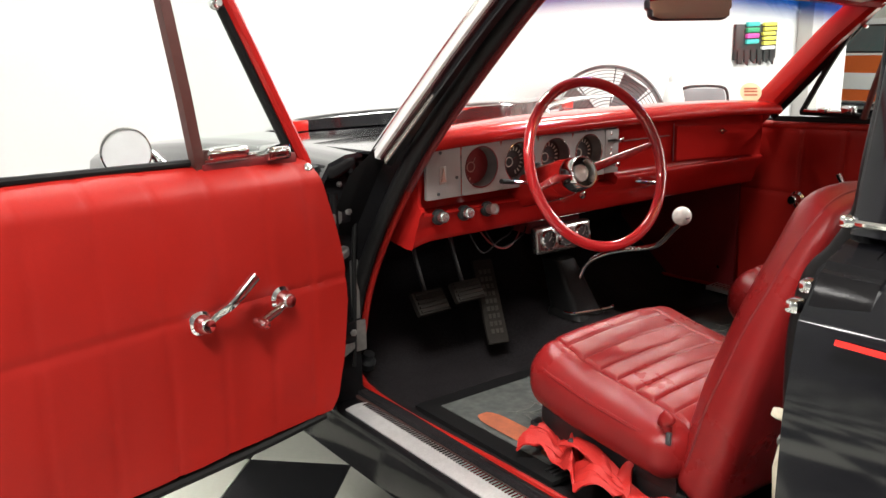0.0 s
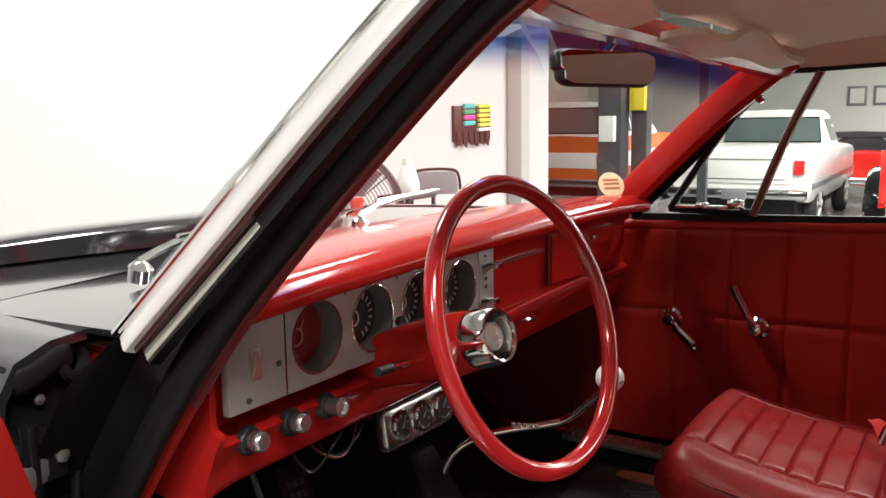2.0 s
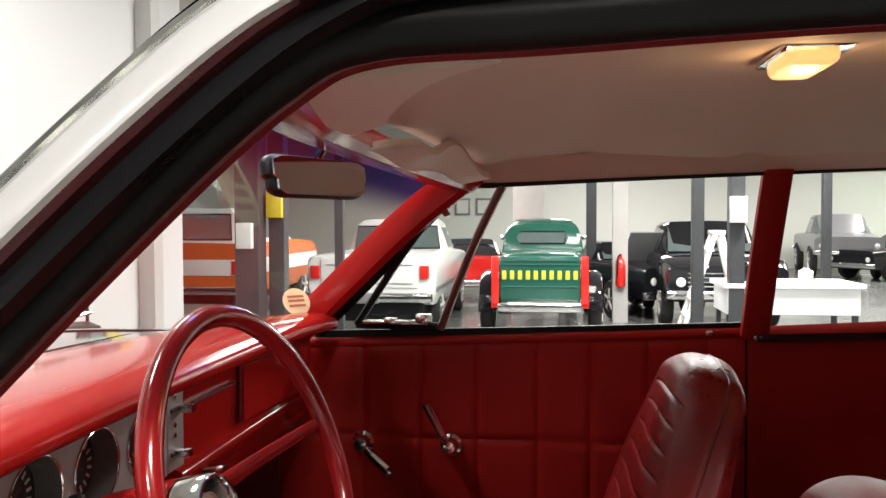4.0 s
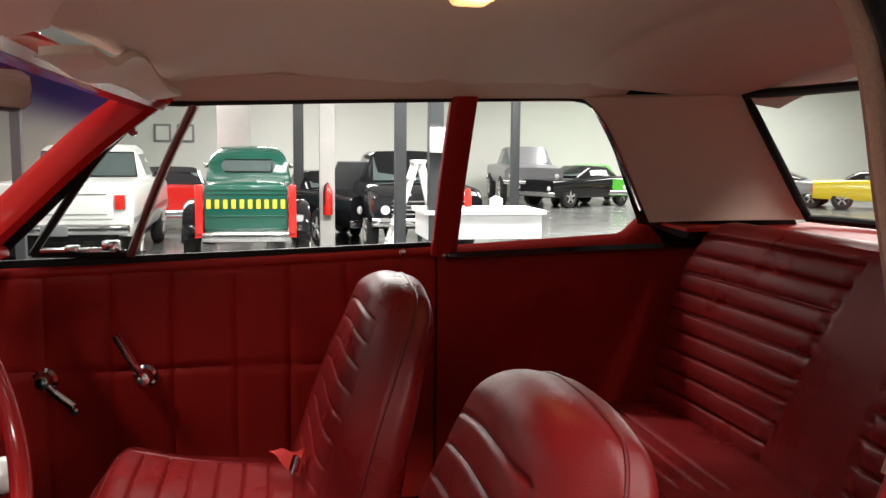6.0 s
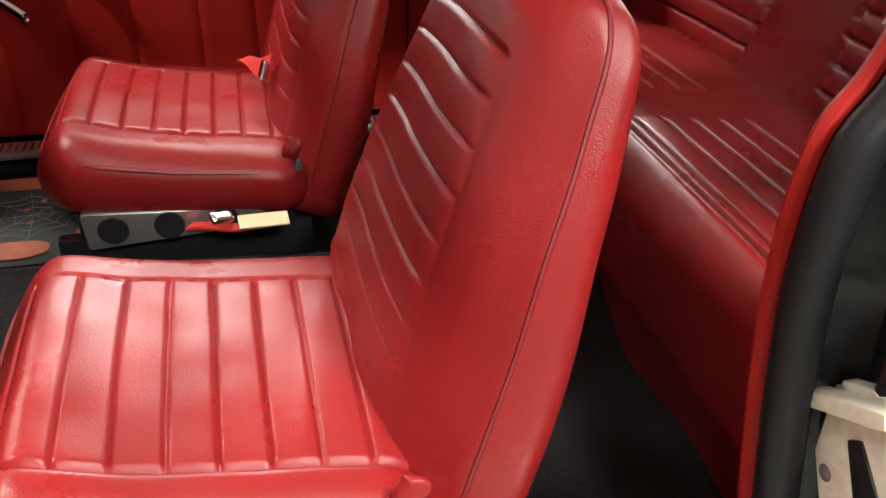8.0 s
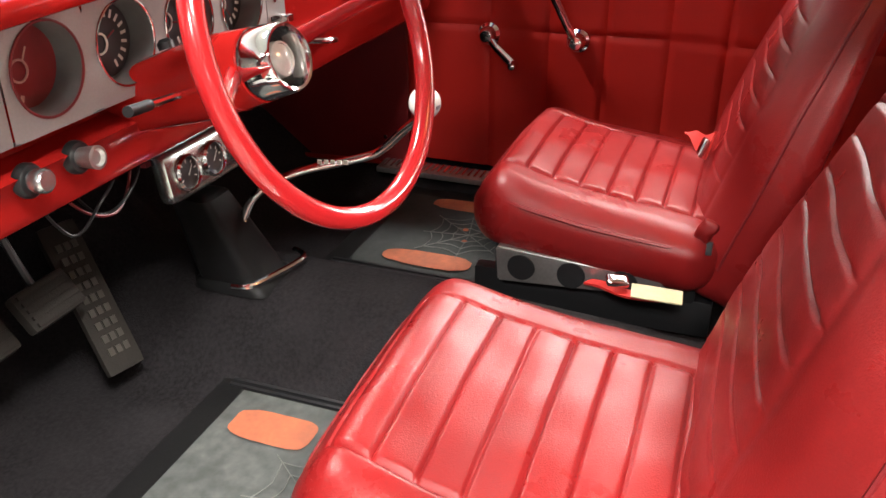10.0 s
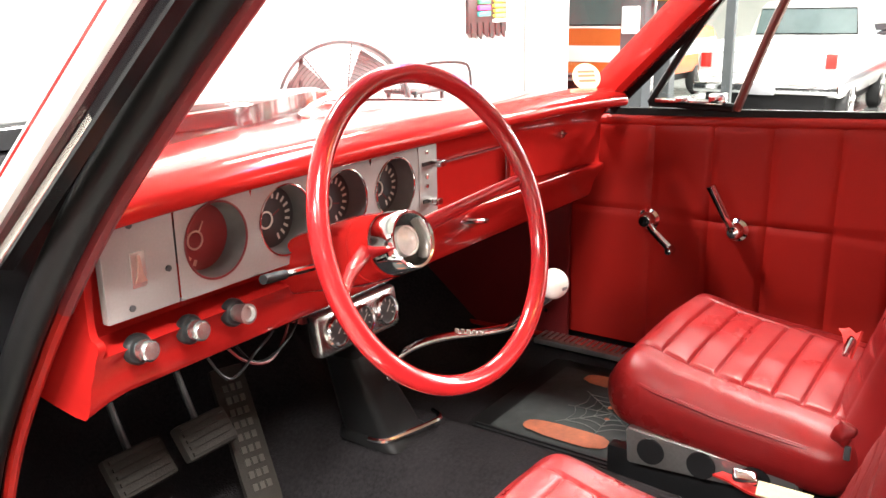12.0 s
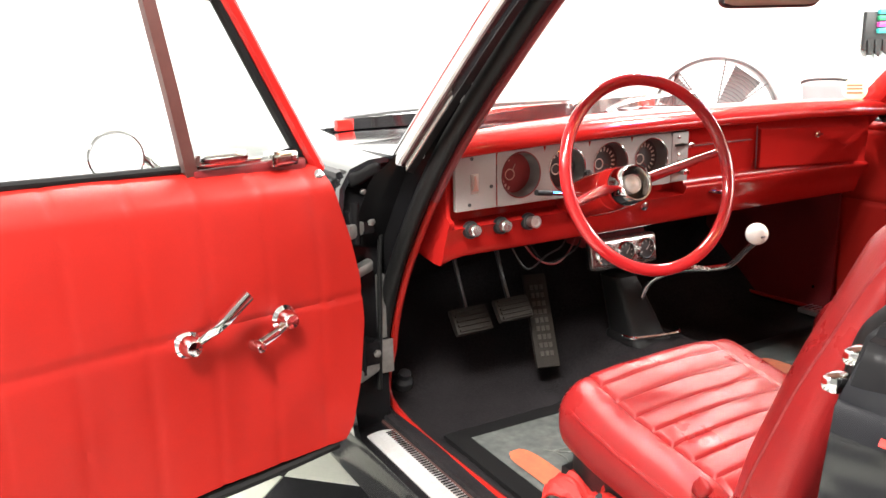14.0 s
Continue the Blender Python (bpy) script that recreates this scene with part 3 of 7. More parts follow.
        zs = [(yr, 0.004), (yr + 0.004, h * 0.8), (yr + 0.02, h), (yr + 0.30 * k2, h * 0.85), (yr + 0.60 * k2, h * 0.4), (yr + 0.85 * k2, 0.004)]
        rings.append([(x, y, hood_z(y) + 0.016 * (1 - (x / 0.7) ** 2) + k) for y, k in zs])
    ring_loft(bm, rings, False, True)
    scoop = part("bonnet_scoop", bm, HOODBLK, car, "low black raised bonnet panel with red tips")
    for s in (-1, 1):
        bm = B()
        box(bm, s * 0.560 - 0.030, s * 0.560 + 0.022, 0.738, 0.765, hood_z(0.75) + 0.008, hood_z(0.75) + 0.040, 0.004)
        part("scoop_tip", bm, REDP, scoop, "small red end of the raised panel")
    # screws and a worn clip along the driver's pillar strip
    for x, y, z in ((-0.671, -0.135, 1.092), (-0.658, -0.289, 1.240), (-0.707, -0.005, 0.952), (-0.648, -0.330, 1.281)):
        bm = B()
        lathe(bm, (x - 0.004, y - 0.004, z), (-0.75, -0.6, 0.2), [(0.0065, -0.004), (0.0065, 0.002), (0.003, 0.004), (0.0, 0.0042)], 12)
        part("pillar_screw", bm, CHROME, car)
    bm = B()
    mc = pose(-0.674, -0.108, 1.068, 42, 0, -20)
    rounded(bm, 0.006, 0.030, 0.004, 0.003, 4, 8, 2, lambda q: mc @ q)
    part("pillar_clip", bm, ALUMINIUM, car, "worn pale metal clip on the pillar")
    # wiper pivots and arms
    for x, y in ((-0.526, 0.289), (0.06, 0.345)):
        bm = B()
        lathe(bm, (x, y, 0.950), (0, -0.3, 1), [(0.018, 0), (0.018, 0.02), (0.010, 0.028), (0.0, 0.03)], 16)
        tube(bm, [(x, y, 0.975), (x + 0.10, y + 0.03, 0.990), (x + 0.30, y + 0.075, 0.995)], 0.007, 8)
        tube(bm, [(x + 0.10, y + 0.03, 1.0), (x + 0.44, y + 0.09, 0.995)], 0.004, 6)
        part("wiper", bm, CHROME, car, "chrome wiper arm")
    # hinge post on the driver's side
    bm = B()
    prism(bm, [(-0.715, 0.30), (-0.715, 0.93), (-0.83, 0.90), (-0.835, 0.60), (-0.82, 0.30)], 0.175, 0.60, axis=1, bevel=0.012)
    post = part("hinge_post", bm, JAMB, car, "black painted hinge post")
    for z in (0.50, 0.80):
        bm = B()
        box(bm, -0.815, -0.755, 0.135, 0.18, z - 0.028, z + 0.028, 0.008)
        tube(bm, [(-0.80, 0.14, z - 0.045), (-0.80, 0.14, z + 0.045)], 0.011, 10)
        part("hinge", bm, JAMB, post)
        bm = B()
        lathe(bm, (-0.765, 0.137, z), (0, -1, 0), [(0.009, 0), (0.009, 0.006), (0.005, 0.008)], 6)
        part("bolt", bm, DULLSTEEL, post)
    # worn bare-metal hinge straps and a check link between door and post
    for z, s in ((0.79, 1.0), (0.695, 0.75), (0.46, 0.9)):
        bm = B()
        rounded(bm, 0.034 * s, 0.016, 0.017 * s, 0.007, 6, 3, 4, lambda p: Vector((-0.785, 0.150, z)) + p + Vector((0, 0.3 * p.x, 0.25 * p.x)))
        part("hinge_strap", bm, DULLSTEEL, post, "scuffed bare-metal hinge strap")
    for x, z in ((-0.715, 0.775), (-0.722, 0.745), (-0.80, 0.62), (-0.765, 0.86)):
        bm = B()
        lathe(bm, (x, 0.173, z), (0, -1, 0), [(0.007, 0), (0.007, 0.005), (0.004, 0.007), (0, 0.0075)], 6)
        part("bolt", bm, DULLSTEEL, post)
    for x, z, w, h in ((-0.735, 0.595, 0.022, 0.075), (-0.725, 0.475, 0.03, 0.04)):
        bm = B()
        box(bm, x - w / 2, x + w / 2, 0.166, 0.174, z - h, z + h, 0.003)
        part("latch_plate", bm, DULLSTEEL, post, "worn metal plate")
    bm = B()
    tube(bm, [(-0.720, 0.160, 0.87), (-0.728, 0.160, 0.80), (-0.738, 0.162, 0.70), (-0.742, 0.165, 0.55), (-0.75, 0.165, 0.40)], 0.006, 8)
    part("wiring_cord", bm, RUBBER, post, "black cord along the hinge post")
    bm = B()
    rounded(bm, 0.042, 0.034, 0.020, 0.016, 10, 10, 10, lambda p: Vector((-0.765, 0.185, 0.900)) + p + Vector((0, 0, 0.008 * math.sin(p.x * 60))))
    torus(bm, (-0.722, 0.165, 0.897), (1, 0.3, 0), (0, 0.2, 1), 0.019, 0.008, 24, 8)
    part("cowl_seal", bm, RUBBER, car, "lumpy black rubber cowl seal")
    # sill: bright scuff plate with ribs, painted inner step
    bm = B()
    sheet(bm, lambda u, v: Vector((lerp(-0.806, -0.742, u), lerp(0.120, -0.98, v), 0.316 + 0.005 * math.sin(math.pi * u))), 6, 4, 0.004)
    sill = part("scuff_plate", bm, SILLPLATE, car, "bright ribbed aluminium sill plate")
    bm = B()
    for i in range(110):
        y = 0.10 - i * 0.0098
        box(bm, -0.768, -0.748, y - 0.0022, y + 0.0022, 0.318, 0.3235)
    part("ribs", bm, CHROME, sill, smooth=False)
    bm = B()
    sheet(bm, lambda u, v: Vector((lerp(-0.742, -0.655, u), lerp(0.20, -0.98, v), 0.318 - 0.004 * math.sin(math.pi * u) - 0.02 * u)), 8, 4, 0.01)
    part("inner_sill", bm, node_mat("worn_brown_sill", (0.16, 0.06, 0.045), 0.5, grain=0.5, grain_size=40, stain=0.7, stain_size=14, dark=(0.03, 0.025, 0.025)), car, "worn red-brown inner sill")
    bm = B()
    box(bm, -0.825, -0.70, -1.0, 0.55, 0.18, 0.312, 0.02)
    part("rocker", bm, JAMB, car)
    # rear quarter: jamb face, outer skin, belt shelf
    bm = B()
    prism(bm, [(-0.712, 0.30), (-0.712, 0.90), (-0.735, 0.935), (-0.795, 0.915), (-0.825, 0.86), (-0.835, 0.65), (-0.82, 0.30)], -1.13, -1.037, axis=1, bevel=0.010)
    jamb = part("rear_jamb", bm, JAMB, car, "black painted rear door jamb")
    bm = B()
    prism(bm, [(-0.045, -0.05), (0.02, -0.075), (0.05, -0.02), (0.05, 0.05), (0.01, 0.07), (-0.035, 0.055), (-0.052, 0.01)], -0.025, 0.0, axis=1, bevel=0.006)
    bmesh.ops.transform(bm, matrix=Matrix.Translation((-0.765, -1.012, 0.628)), verts=bm.verts)
    st = part("striker_plate", bm, IVORY, jamb, "worn ivory door striker plate")
    bm = B()
    mh = pose(-0.772, -1.0118, 0.632, 0, 38, 0)
    rounded(bm, 0.012, 0.0022, 0.026, 0.002, 6, 2, 8, lambda q: mh @ Vector((q.x * (1 - 0.3 * q.z / 0.026), q.y, q.z)))
    part("striker_hole", bm, RUBBER, st, "dark slanted striker slot")
    bm = B()
    ml = pose(-0.752, -1.004, 0.683, 0, 28, 0)
    rounded(bm, 0.046, 0.012, 0.008, 0.005, 10, 4, 4, lambda q: ml @ q)
    part("striker_lip", bm, IVORY, st, "worn raised lip of the striker")
    for x, z in ((-0.797, 0.672), (-0.790, 0.588), (-0.738, 0.600)):
        bm = B()
        lathe(bm, (x, -1.0125, z), (0, 1, 0), [(0.0075, -0.002), (0.0075, 0.001), (0.004, 0.0025), (0.0, 0.0026)], 12)
        part("striker_screw", bm, DULLSTEEL, st)
    bm = B()
    mw = pose(-0.792, -1.026, 0.560, 0, -20, 0)
    rounded(bm, 0.030, 0.006, 0.020, 0.004, 6, 3, 5, lambda q: mw @ q)
    part("striker_shim", bm, DULLSTEEL, jamb, "bare steel shim below the striker")
    bm = B()
    box(bm, -0.815, -0.735, -1.041, -1.025, 0.725, 0.800, 0.008)
    part("latch_cover", bm, JAMB, jamb)
    bm = B()
    tube(bm, [(-0.735, -1.030, 0.86), (-0.748, -1.027, 0.78), (-0.752, -1.026, 0.70), (-0.748, -1.026, 0.62), (-0.742, -1.028, 0.50)], 0.007, 8)
    part("jamb_bead", bm, JAMB, jamb, "pressed bead in the black jamb")
    # rear roof post between door opening and quarter window
    bm = B()
    sweep(bm, smooth_path([(-0.742, -1.092, 0.945), (-0.722, -1.092, 1.04), (-0.690, -1.092, 1.20), (-0.665, -1.088, 1.32)], 5),
          [(-0.038, -0.012), (-0.038, 0.010), (-0.030, 0.016), (0.030, 0.016), (0.038, 0.010), (0.038, -0.012)], up=Vector((-1, 0, 0)))
    part("roof_post", bm, BLACK, car, "glossy black roof post")
    bm = B()
    tube(bm, [(-0.752, -1.052, 0.962), (-0.756, -1.13, 0.963), (-0.75, -1.5, 0.970), (-0.70, -1.9, 0.985)], 0.005, 8)
    rounded(bm, 0.009, 0.010, 0.008, 0.005, 4, 4, 4, lambda p: p + Vector((-0.752, -1.052, 0.962)))
    part("quarter_window_moulding", bm, CHROME, car, "chrome belt moulding under the quarter window")
    for s in (-1, 1):
        def quarter(u, v):
            y = lerp(-1.043 if s < 0 else -0.98, -2.7, v)
            prof = [(0.70, 0.943), (0.74, 0.933), (0.79, 0.900), (0.825, 0.850), (0.838, 0.73), (0.838, 0.55), (0.82, 0.30)]
            i = min(5, int(u * 6))
            f = u * 6 - i
            return Vector((s * (lerp(prof[i][0], prof[i + 1][0], f) + 0.018 * u), y, lerp(prof[i][1], prof[i + 1][1], f) + 0.02 * math.sin(math.pi * v)))
        bm = B()
        sheet(bm, quarter, 24, 20, 0.012)
        part("rear_quarter", bm, BLACK, car, "glossy black rear quarter panel")
        bm = B()
        sweep(bm, [Vector((s * 0.849, y, 0.842)) for y in (-1.10, -1.4, -2.6)], [(-0.0035, -0.003), (-0.0035, 0.003), (0.0035, 0.003), (0.0035, -0.003)], up=Vector((s, 0, 0.6)))
        part("belt_moulding", bm, CHROME if s > 0 else REDP, car)
    bm = B()
    for dx, dz in ((0, 0), (0.028, 0.020)):
        rounded(bm, 0.014, 0.010, 0.009, 0.006, 4, 4, 4, lambda p: p + Vector((-0.806 + dx, -1.024, 0.860 + dz)))
    part("belt_moulding_end", bm, CHROME, car, "chrome moulding end caps")
    # roof skin and headliner
    def crown(u, v, h):
        x = lerp(-1, 1, u)
        y = lerp(-0.30, -1.70, v)
        w = table([(0, 0.625), (0.15, 0.60), (0.6, 0.595), (1, 0.56)], v)
        rise = 0.045 * (1 - x * x) * min(1.0, max(0.0, (v - 0.06) / 0.22))
        return Vector((w * x, y + (-0.10 * abs(x) ** 2 if v < 0.1 else 0) * (1 - v * 10), 1.352 + rise + h - 0.032 * abs(x) ** 2.5 - 0.045 * max(0, (v - 0.6) / 0.4) ** 2 - 0.015 * max(0, 1 - v * 6)))
    bm = B()
    sheet(bm, lambda u, v: crown(u, v, 0.045) + Vector(((u - 0.5) * 0.12, 0, -0.02 * abs(2 * u - 1) ** 2)), 30, 30, 0.006)
    part("roof", bm, BLACK, car, "black roof skin")
    def sag(u, v):
        p = crown(u, v, 0.0)
        ridge = sum(0.006 * math.exp(-((v - c) / 0.02) ** 2) for c in (0.22, 0.45, 0.68, 0.88))
        p.z += ridge - 0.004 * math.sin(u * 9 + v * 5) * math.sin(v * 11)
        return p
    bm = B()
    sheet(bm, sag, 40, 60, 0.004)
    part("headliner", bm, CREAM, car, "sagging cream cloth headliner")
    # side rails of the headliner and rear pillars in cream
    def smooth_front(v):
        rows = [(0.0, (0.640, -1.262, 1.300)), (0.12, (0.652, -1.302, 1.276)), (0.30, (0.670, -1.350, 1.220)), (0.60, (0.702, -1.408, 1.130)), (0.90, (0.738, -1.472, 1.032)), (1.0, (0.742, -1.485, 1.010))]
        return Vector([table([(r[0], r[1][i]) for r in rows], v) for i in range(3)])
    for s in (-1, 1):
        bm = B()
        def sail(u, v):
            front = smooth_front(v) if s > 0 else Vector((lerp(0.630, 0.735, v), lerp(-1.262, -1.462, v), lerp(1.305, 1.010, v)))
            rear = Vector((lerp(0.545, 0.555, v), lerp(-1.60, -1.785, v), lerp(1.305, 1.03, v)))
            p = front.lerp(rear, u)
            p.x = s * (p.x + 0.02 * math.sin(math.pi * v) * math.sin(math.pi * u))
            return p
        sheet(bm, sail, 16, 14, 0.01)
        part("rear_pillar_trim", bm, CREAM, car, "cream rear pillar trim")
        bm = B()
        def outer(u, v):
            p = sail(u, v)
            return p + Vector((s * (0.022 + 0.030 * u), -0.030 * u, 0.016 * (1 - v) - 0.060 * v))
        sheet(bm, outer, 16, 14, 0.006)
        part("rear_pillar_skin", bm, BLACK, car, "glossy black rear pillar")
        bm = B()
        sheet(bm, lambda u, v: Vector((s * lerp(0.585, 0.652 if s > 0 else 0.632, v), lerp(-0.33 if s > 0 else -0.42, -1.36, u), lerp(1.326 if s > 0 else 1.328, (1.268 + 0.026 * u) if s > 0 else 1.322, v))), 20, 5, 0.006)
        part("roof_rail_trim", bm, CREAM, car)
    # parcel shelf
    bm = B()
    sheet(bm, lambda u, v: Vector((lerp(-0.66, 0.66, u), lerp(-1.600, -1.90, v), 1.010 + 0.012 * v - 0.01 * abs(lerp(-1, 1, u)) ** 4)), 20, 8, 0.012)
    part("parcel_shelf", bm, VINYL_DOOR, car, "red vinyl parcel shelf")
    for s in (-1, 1):
        bm = B()
        sheet(bm, lambda u, v: Vector((s * lerp(0.60, lerp(0.742, 0.64, v), u), lerp(-1.51, -1.70, v), 1.004 + 0.004 * u)), 8, 8, 0.008)
        part("shelf_corner", bm, VINYL_DOOR, car, "red vinyl corner beside the rear shelf")
    # rear window with frame
    bm = B()
    def rearglass(u, v):
        x = lerp(-1, 1, u)
        return Vector((lerp(0.525, 0.545, v) * x, lerp(-1.655, -1.84, v) + 0.06 * abs(x) ** 3, lerp(1.302, 1.03, v)))
    sheet(bm, rearglass, 24, 8)
    rg = part("rear_window", bm, GLASS, car)
    rg.visible_shadow = False
    bm = B()
    loop2 = [rearglass(0, v / 8) for v in range(9)] + [rearglass(u / 24, 1) for u in range(1, 25)] + [rearglass(1, 1 - v / 8) for v in range(1, 9)] + [rearglass(1 - u / 24, 0) for u in range(1, 24)]
    sweep(bm, loop2, circle(0.010, 8), up=Vector((0, 0.7, 0.7)), closed=True)
    part("rear_window_gasket", bm, RUBBER, car)
    bm = B()
    sheet(bm, lambda u, v: Vector((lerp(-0.80, 0.80, u), lerp(-1.98, -3.0, v), 1.0 - 0.03 * v)), 10, 8, 0.01)
    part("boot_lid", bm, BLACK, car, "black boot lid")
    # wheels
    for x in (-0.72, 0.72):
        for y in (1.15, -1.85):
            bm = B()
            lathe(bm, (x - 0.09, y, 0.325), (1, 0, 0), [(0.19, 0.0), (0.29, 0.0), (0.325, 0.03), (0.325, 0.15), (0.29, 0.18), (0.19, 0.18)], 32)
            w = part("tyre", bm, TYRE, car)
            bm = B()
            lathe(bm, (x - 0.08, y, 0.325), (1, 0, 0), [(0.0, 0.02), (0.19, 0.02), (0.19, 0.14), (0.0, 0.14)], 24)
            part("rim", bm, CHROME, w)
    return car


car_body = build_shell()


# ---------------------------------------------------------------- doors
def lever(bm, base, along, out, length, bend, r=0.007):
    """A cast handle: round boss, then a tapering blade."""
    a, o = Vector(along).normalized(), Vector(out).normalized()
    b = Vector(base)
    lathe(bm, b, o, [(0.026, 0.0), (0.026, 0.008), (0.019, 0.014), (0.017, 0.034), (0.013, 0.040), (0.0, 0.041)], 20)
    path = [b + o * 0.028, b + o * 0.036 + a * 0.03, b + o * (0.036 + bend) + a * length * 0.45, b + o * (0.036 + bend) + a * length]
    sweep(bm, smooth_path(path, 5), [(-0.008, -0.004), (-0.008, 0.003), (-0.003, 0.006), (0.003, 0.006), (0.008, 0.003), (0.008, -0.004)], up=o, taper=lambda t: 0.85 + 0.35 * t)
    return b + o * (0.036 + bend) + a * length


def quilt(y, z, crease=0.672, seams=(), depth=0.005):
    """How far a stitched door card sinks at its seams."""
    d = depth * math.exp(-((z - crease) / 0.006) ** 2)
    for s in seams:
        d += depth * 0.8 * math.exp(-((y - s) / 0.005) ** 2)
    return d


def build_passenger_side():
    door = thing("passenger_door", (0.76, -0.45, 0.32), "closed red vinyl door with chrome handles and a lowered window", "car door")
    seams = (-0.095, -0.235, -0.365, -0.50, -0.62, -0.75, -0.88)
    def card(u, v):
        y = lerp(0.13, -0.957, u)
        z = lerp(0.345, 0.908 + 0.041 * u, v)
        roll = 0.020 * max(0, (v - 0.93) / 0.07) ** 2
        return Vector((0.756 + quilt(y, z, 0.684, seams, 0.0065) - 0.004 * math.sin(v * 3.1) + roll + 0.003 * noise.noise((y * 6, z * 6, 1)), y, z))
    bm = B()
    sheet(bm, card, 110, 60, 0.02)
    part("door_card", bm, VINYL_DOOR, door, "stitched red vinyl door card")
    bm = B()
    box(bm, 0.785, 0.843, -0.972, 0.20, 0.30, 0.922, 0.015)
    part("door_shell", bm, BLACK, door, "glossy black outer door skin")
    bm = B()
    box(bm, 0.777, 0.81, -1.06, -0.90, 0.30, 0.945, 0.006)
    part("shut_face", bm, JAMB, door)
    bm = B()
    tube(bm, [(0.768, 0.06, 0.898), (0.768, -0.28, 0.908), (0.768, -0.96, 0.938)], 0.013, 10)
    part("belt_rail", bm, VINYL_DOOR, door)
    bm = B()
    sweep(bm, [Vector((0.772, 0.02, 0.922)), Vector((0.772, -0.5, 0.938)), Vector((0.770, -0.955, 0.955))], [(-0.005, -0.012), (-0.005, 0.006), (0.005, 0.006), (0.005, -0.012)], up=Vector((0, 0, 1)))
    part("belt_seal", bm, RUBBER, door)
    bm = B()
    tip = lever(bm, (0.756, -0.304, 0.671), (-0.02, 0.052, 0.108), (-1, 0, 0), 0.118, 0.0)
    part("door_handle", bm, CHROME, door, "chrome lever handle")
    bm = B()
    tip = lever(bm, (0.756, -0.097, 0.671), (0, -0.068, -0.059), (-1, 0, 0), 0.090, 0.0)
    lathe(bm, tip, (-1, 0, 0), [(0.011, -0.002), (0.011, 0.012), (0.008, 0.022), (0.0, 0.023)], 14)
    part("window_crank", bm, CHROME, door, "chrome window crank")
    # quarter-light
    bm = B()
    tube(bm, [(0.764, -0.279, 0.938), (0.699, -0.361, 1.128), (0.654, -0.430, 1.262)], 0.010, 8)
    part("vent_post", bm, node_mat("brown_vent_post", (0.16, 0.07, 0.06), 0.35, metal=0.3, stain=0.4, stain_size=20), door, "brown-red quarter-light post")
    bm = B()
    tube(bm, [(0.762, -0.080, 0.946), (0.762, -0.272, 0.942)], 0.010, 8)
    tube(bm, [(0.762, -0.082, 0.946), (0.703, -0.206, 1.118), (0.662, -0.312, 1.242), (0.655, -0.345, 1.263), (0.652, -0.415, 1.266)], 0.009, 8)
    part("vent_frame", bm, RUBBER, door)
    bm = B()
    box(bm, 0.738, 0.758, -0.255, -0.10, 0.948, 0.958, 0.003)
    box(bm, 0.728, 0.760, -0.262, -0.225, 0.952, 0.974, 0.006)
    box(bm, 0.732, 0.756, -0.180, -0.150, 0.950, 0.964, 0.004)
    part("vent_latch", bm, CHROME, door, "chrome quarter-light latch")
    bm = B()
    lathe(bm, (0.678, -0.306, 1.203), (-1, 0, 0.3), [(0.008, 0), (0.010, 0.012), (0.006, 0.018)], 10)
    part("vent_knob", bm, CHROME, door)
    bm = B()
    vs = [bm.verts.new(p) for p in ((0.764, -0.09, 0.946), (0.764, -0.272, 0.942), (0.654, -0.415, 1.262), (0.656, -0.345, 1.262))]
    bm.faces.new(vs)
    g = part("vent_pane", bm, GLASS, door)
    g.visible_shadow = False
    for y, z in ((-0.879, 0.938), (-0.975, 0.932)):
        bm = B()
        lathe(bm, (0.757 if y > -0.95 else 0.741, y, z), (-1, 0, 0), [(0.008, 0), (0.008, 0.006), (0.004, 0.008)], 10)
        part("trim_screw", bm, CHROME, door)
    # rear side: quarter card, pillar, window
    side = thing("rear_side_trim", (0.76, -1.25, 0.32), "plain dark red vinyl rear side panel under the fixed window", "car side trim")
    def qcard(u, v):
        y = lerp(-0.961, -1.66, u)
        top = table([(-1.8, 1.040), (-1.50, 1.036), (-1.468, 1.026), (-1.415, 0.978), (-1.02, 0.955), (-0.9, 0.950)], y)
        z = lerp(0.33, top, v)
        return Vector((0.740 + 0.02 * max(0, (v - 0.95) / 0.05) ** 2 + 0.003 * noise.noise((y * 5, z * 5, 3)), y, z))
    bm = B()
    sheet(bm, qcard, 50, 40, 0.02)
    part("side_card", bm, VINYL_DOOR, side)
    bm = B()
    sweep(bm, smooth_path([(0.745, -0.974, 0.93), (0.692, -0.984, 1.12), (0.640, -0.996, 1.295)], 6), [(-0.029, -0.014), (-0.029, 0.006), (-0.024, 0.010), (0.024, 0.010), (0.029, 0.006), (0.029, -0.014)], up=Vector((-1, 0, 0)))
    part("centre_pillar", bm, VINYL_DOOR, side, "red padded centre pillar")
    bm = B()
    tube(bm, [(0.740, -1.464, 1.032), (0.702, -1.402, 1.13), (0.670, -1.343, 1.220), (0.652, -1.296, 1.278), (0.647, -1.262, 1.292), (0.645, -1.20, 1.295), (0.646, -1.02, 1.288)], 0.009, 8)
    part("window_gasket", bm, RUBBER, side)
    bm = B()
    tube(bm, [(0.732, -1.456, 1.038), (0.692, -1.392, 1.14), (0.660, -1.334, 1.228), (0.642, -1.288, 1.276)], 0.005, 8)
    part("window_moulding", bm, CHROME, side)
    bm = B()
    tube(bm, [(0.653, -0.36, 1.264), (0.649, -0.7, 1.277), (0.645, -1.0, 1.287)], 0.008, 8)
    part("roof_gasket", bm, RUBBER, side)
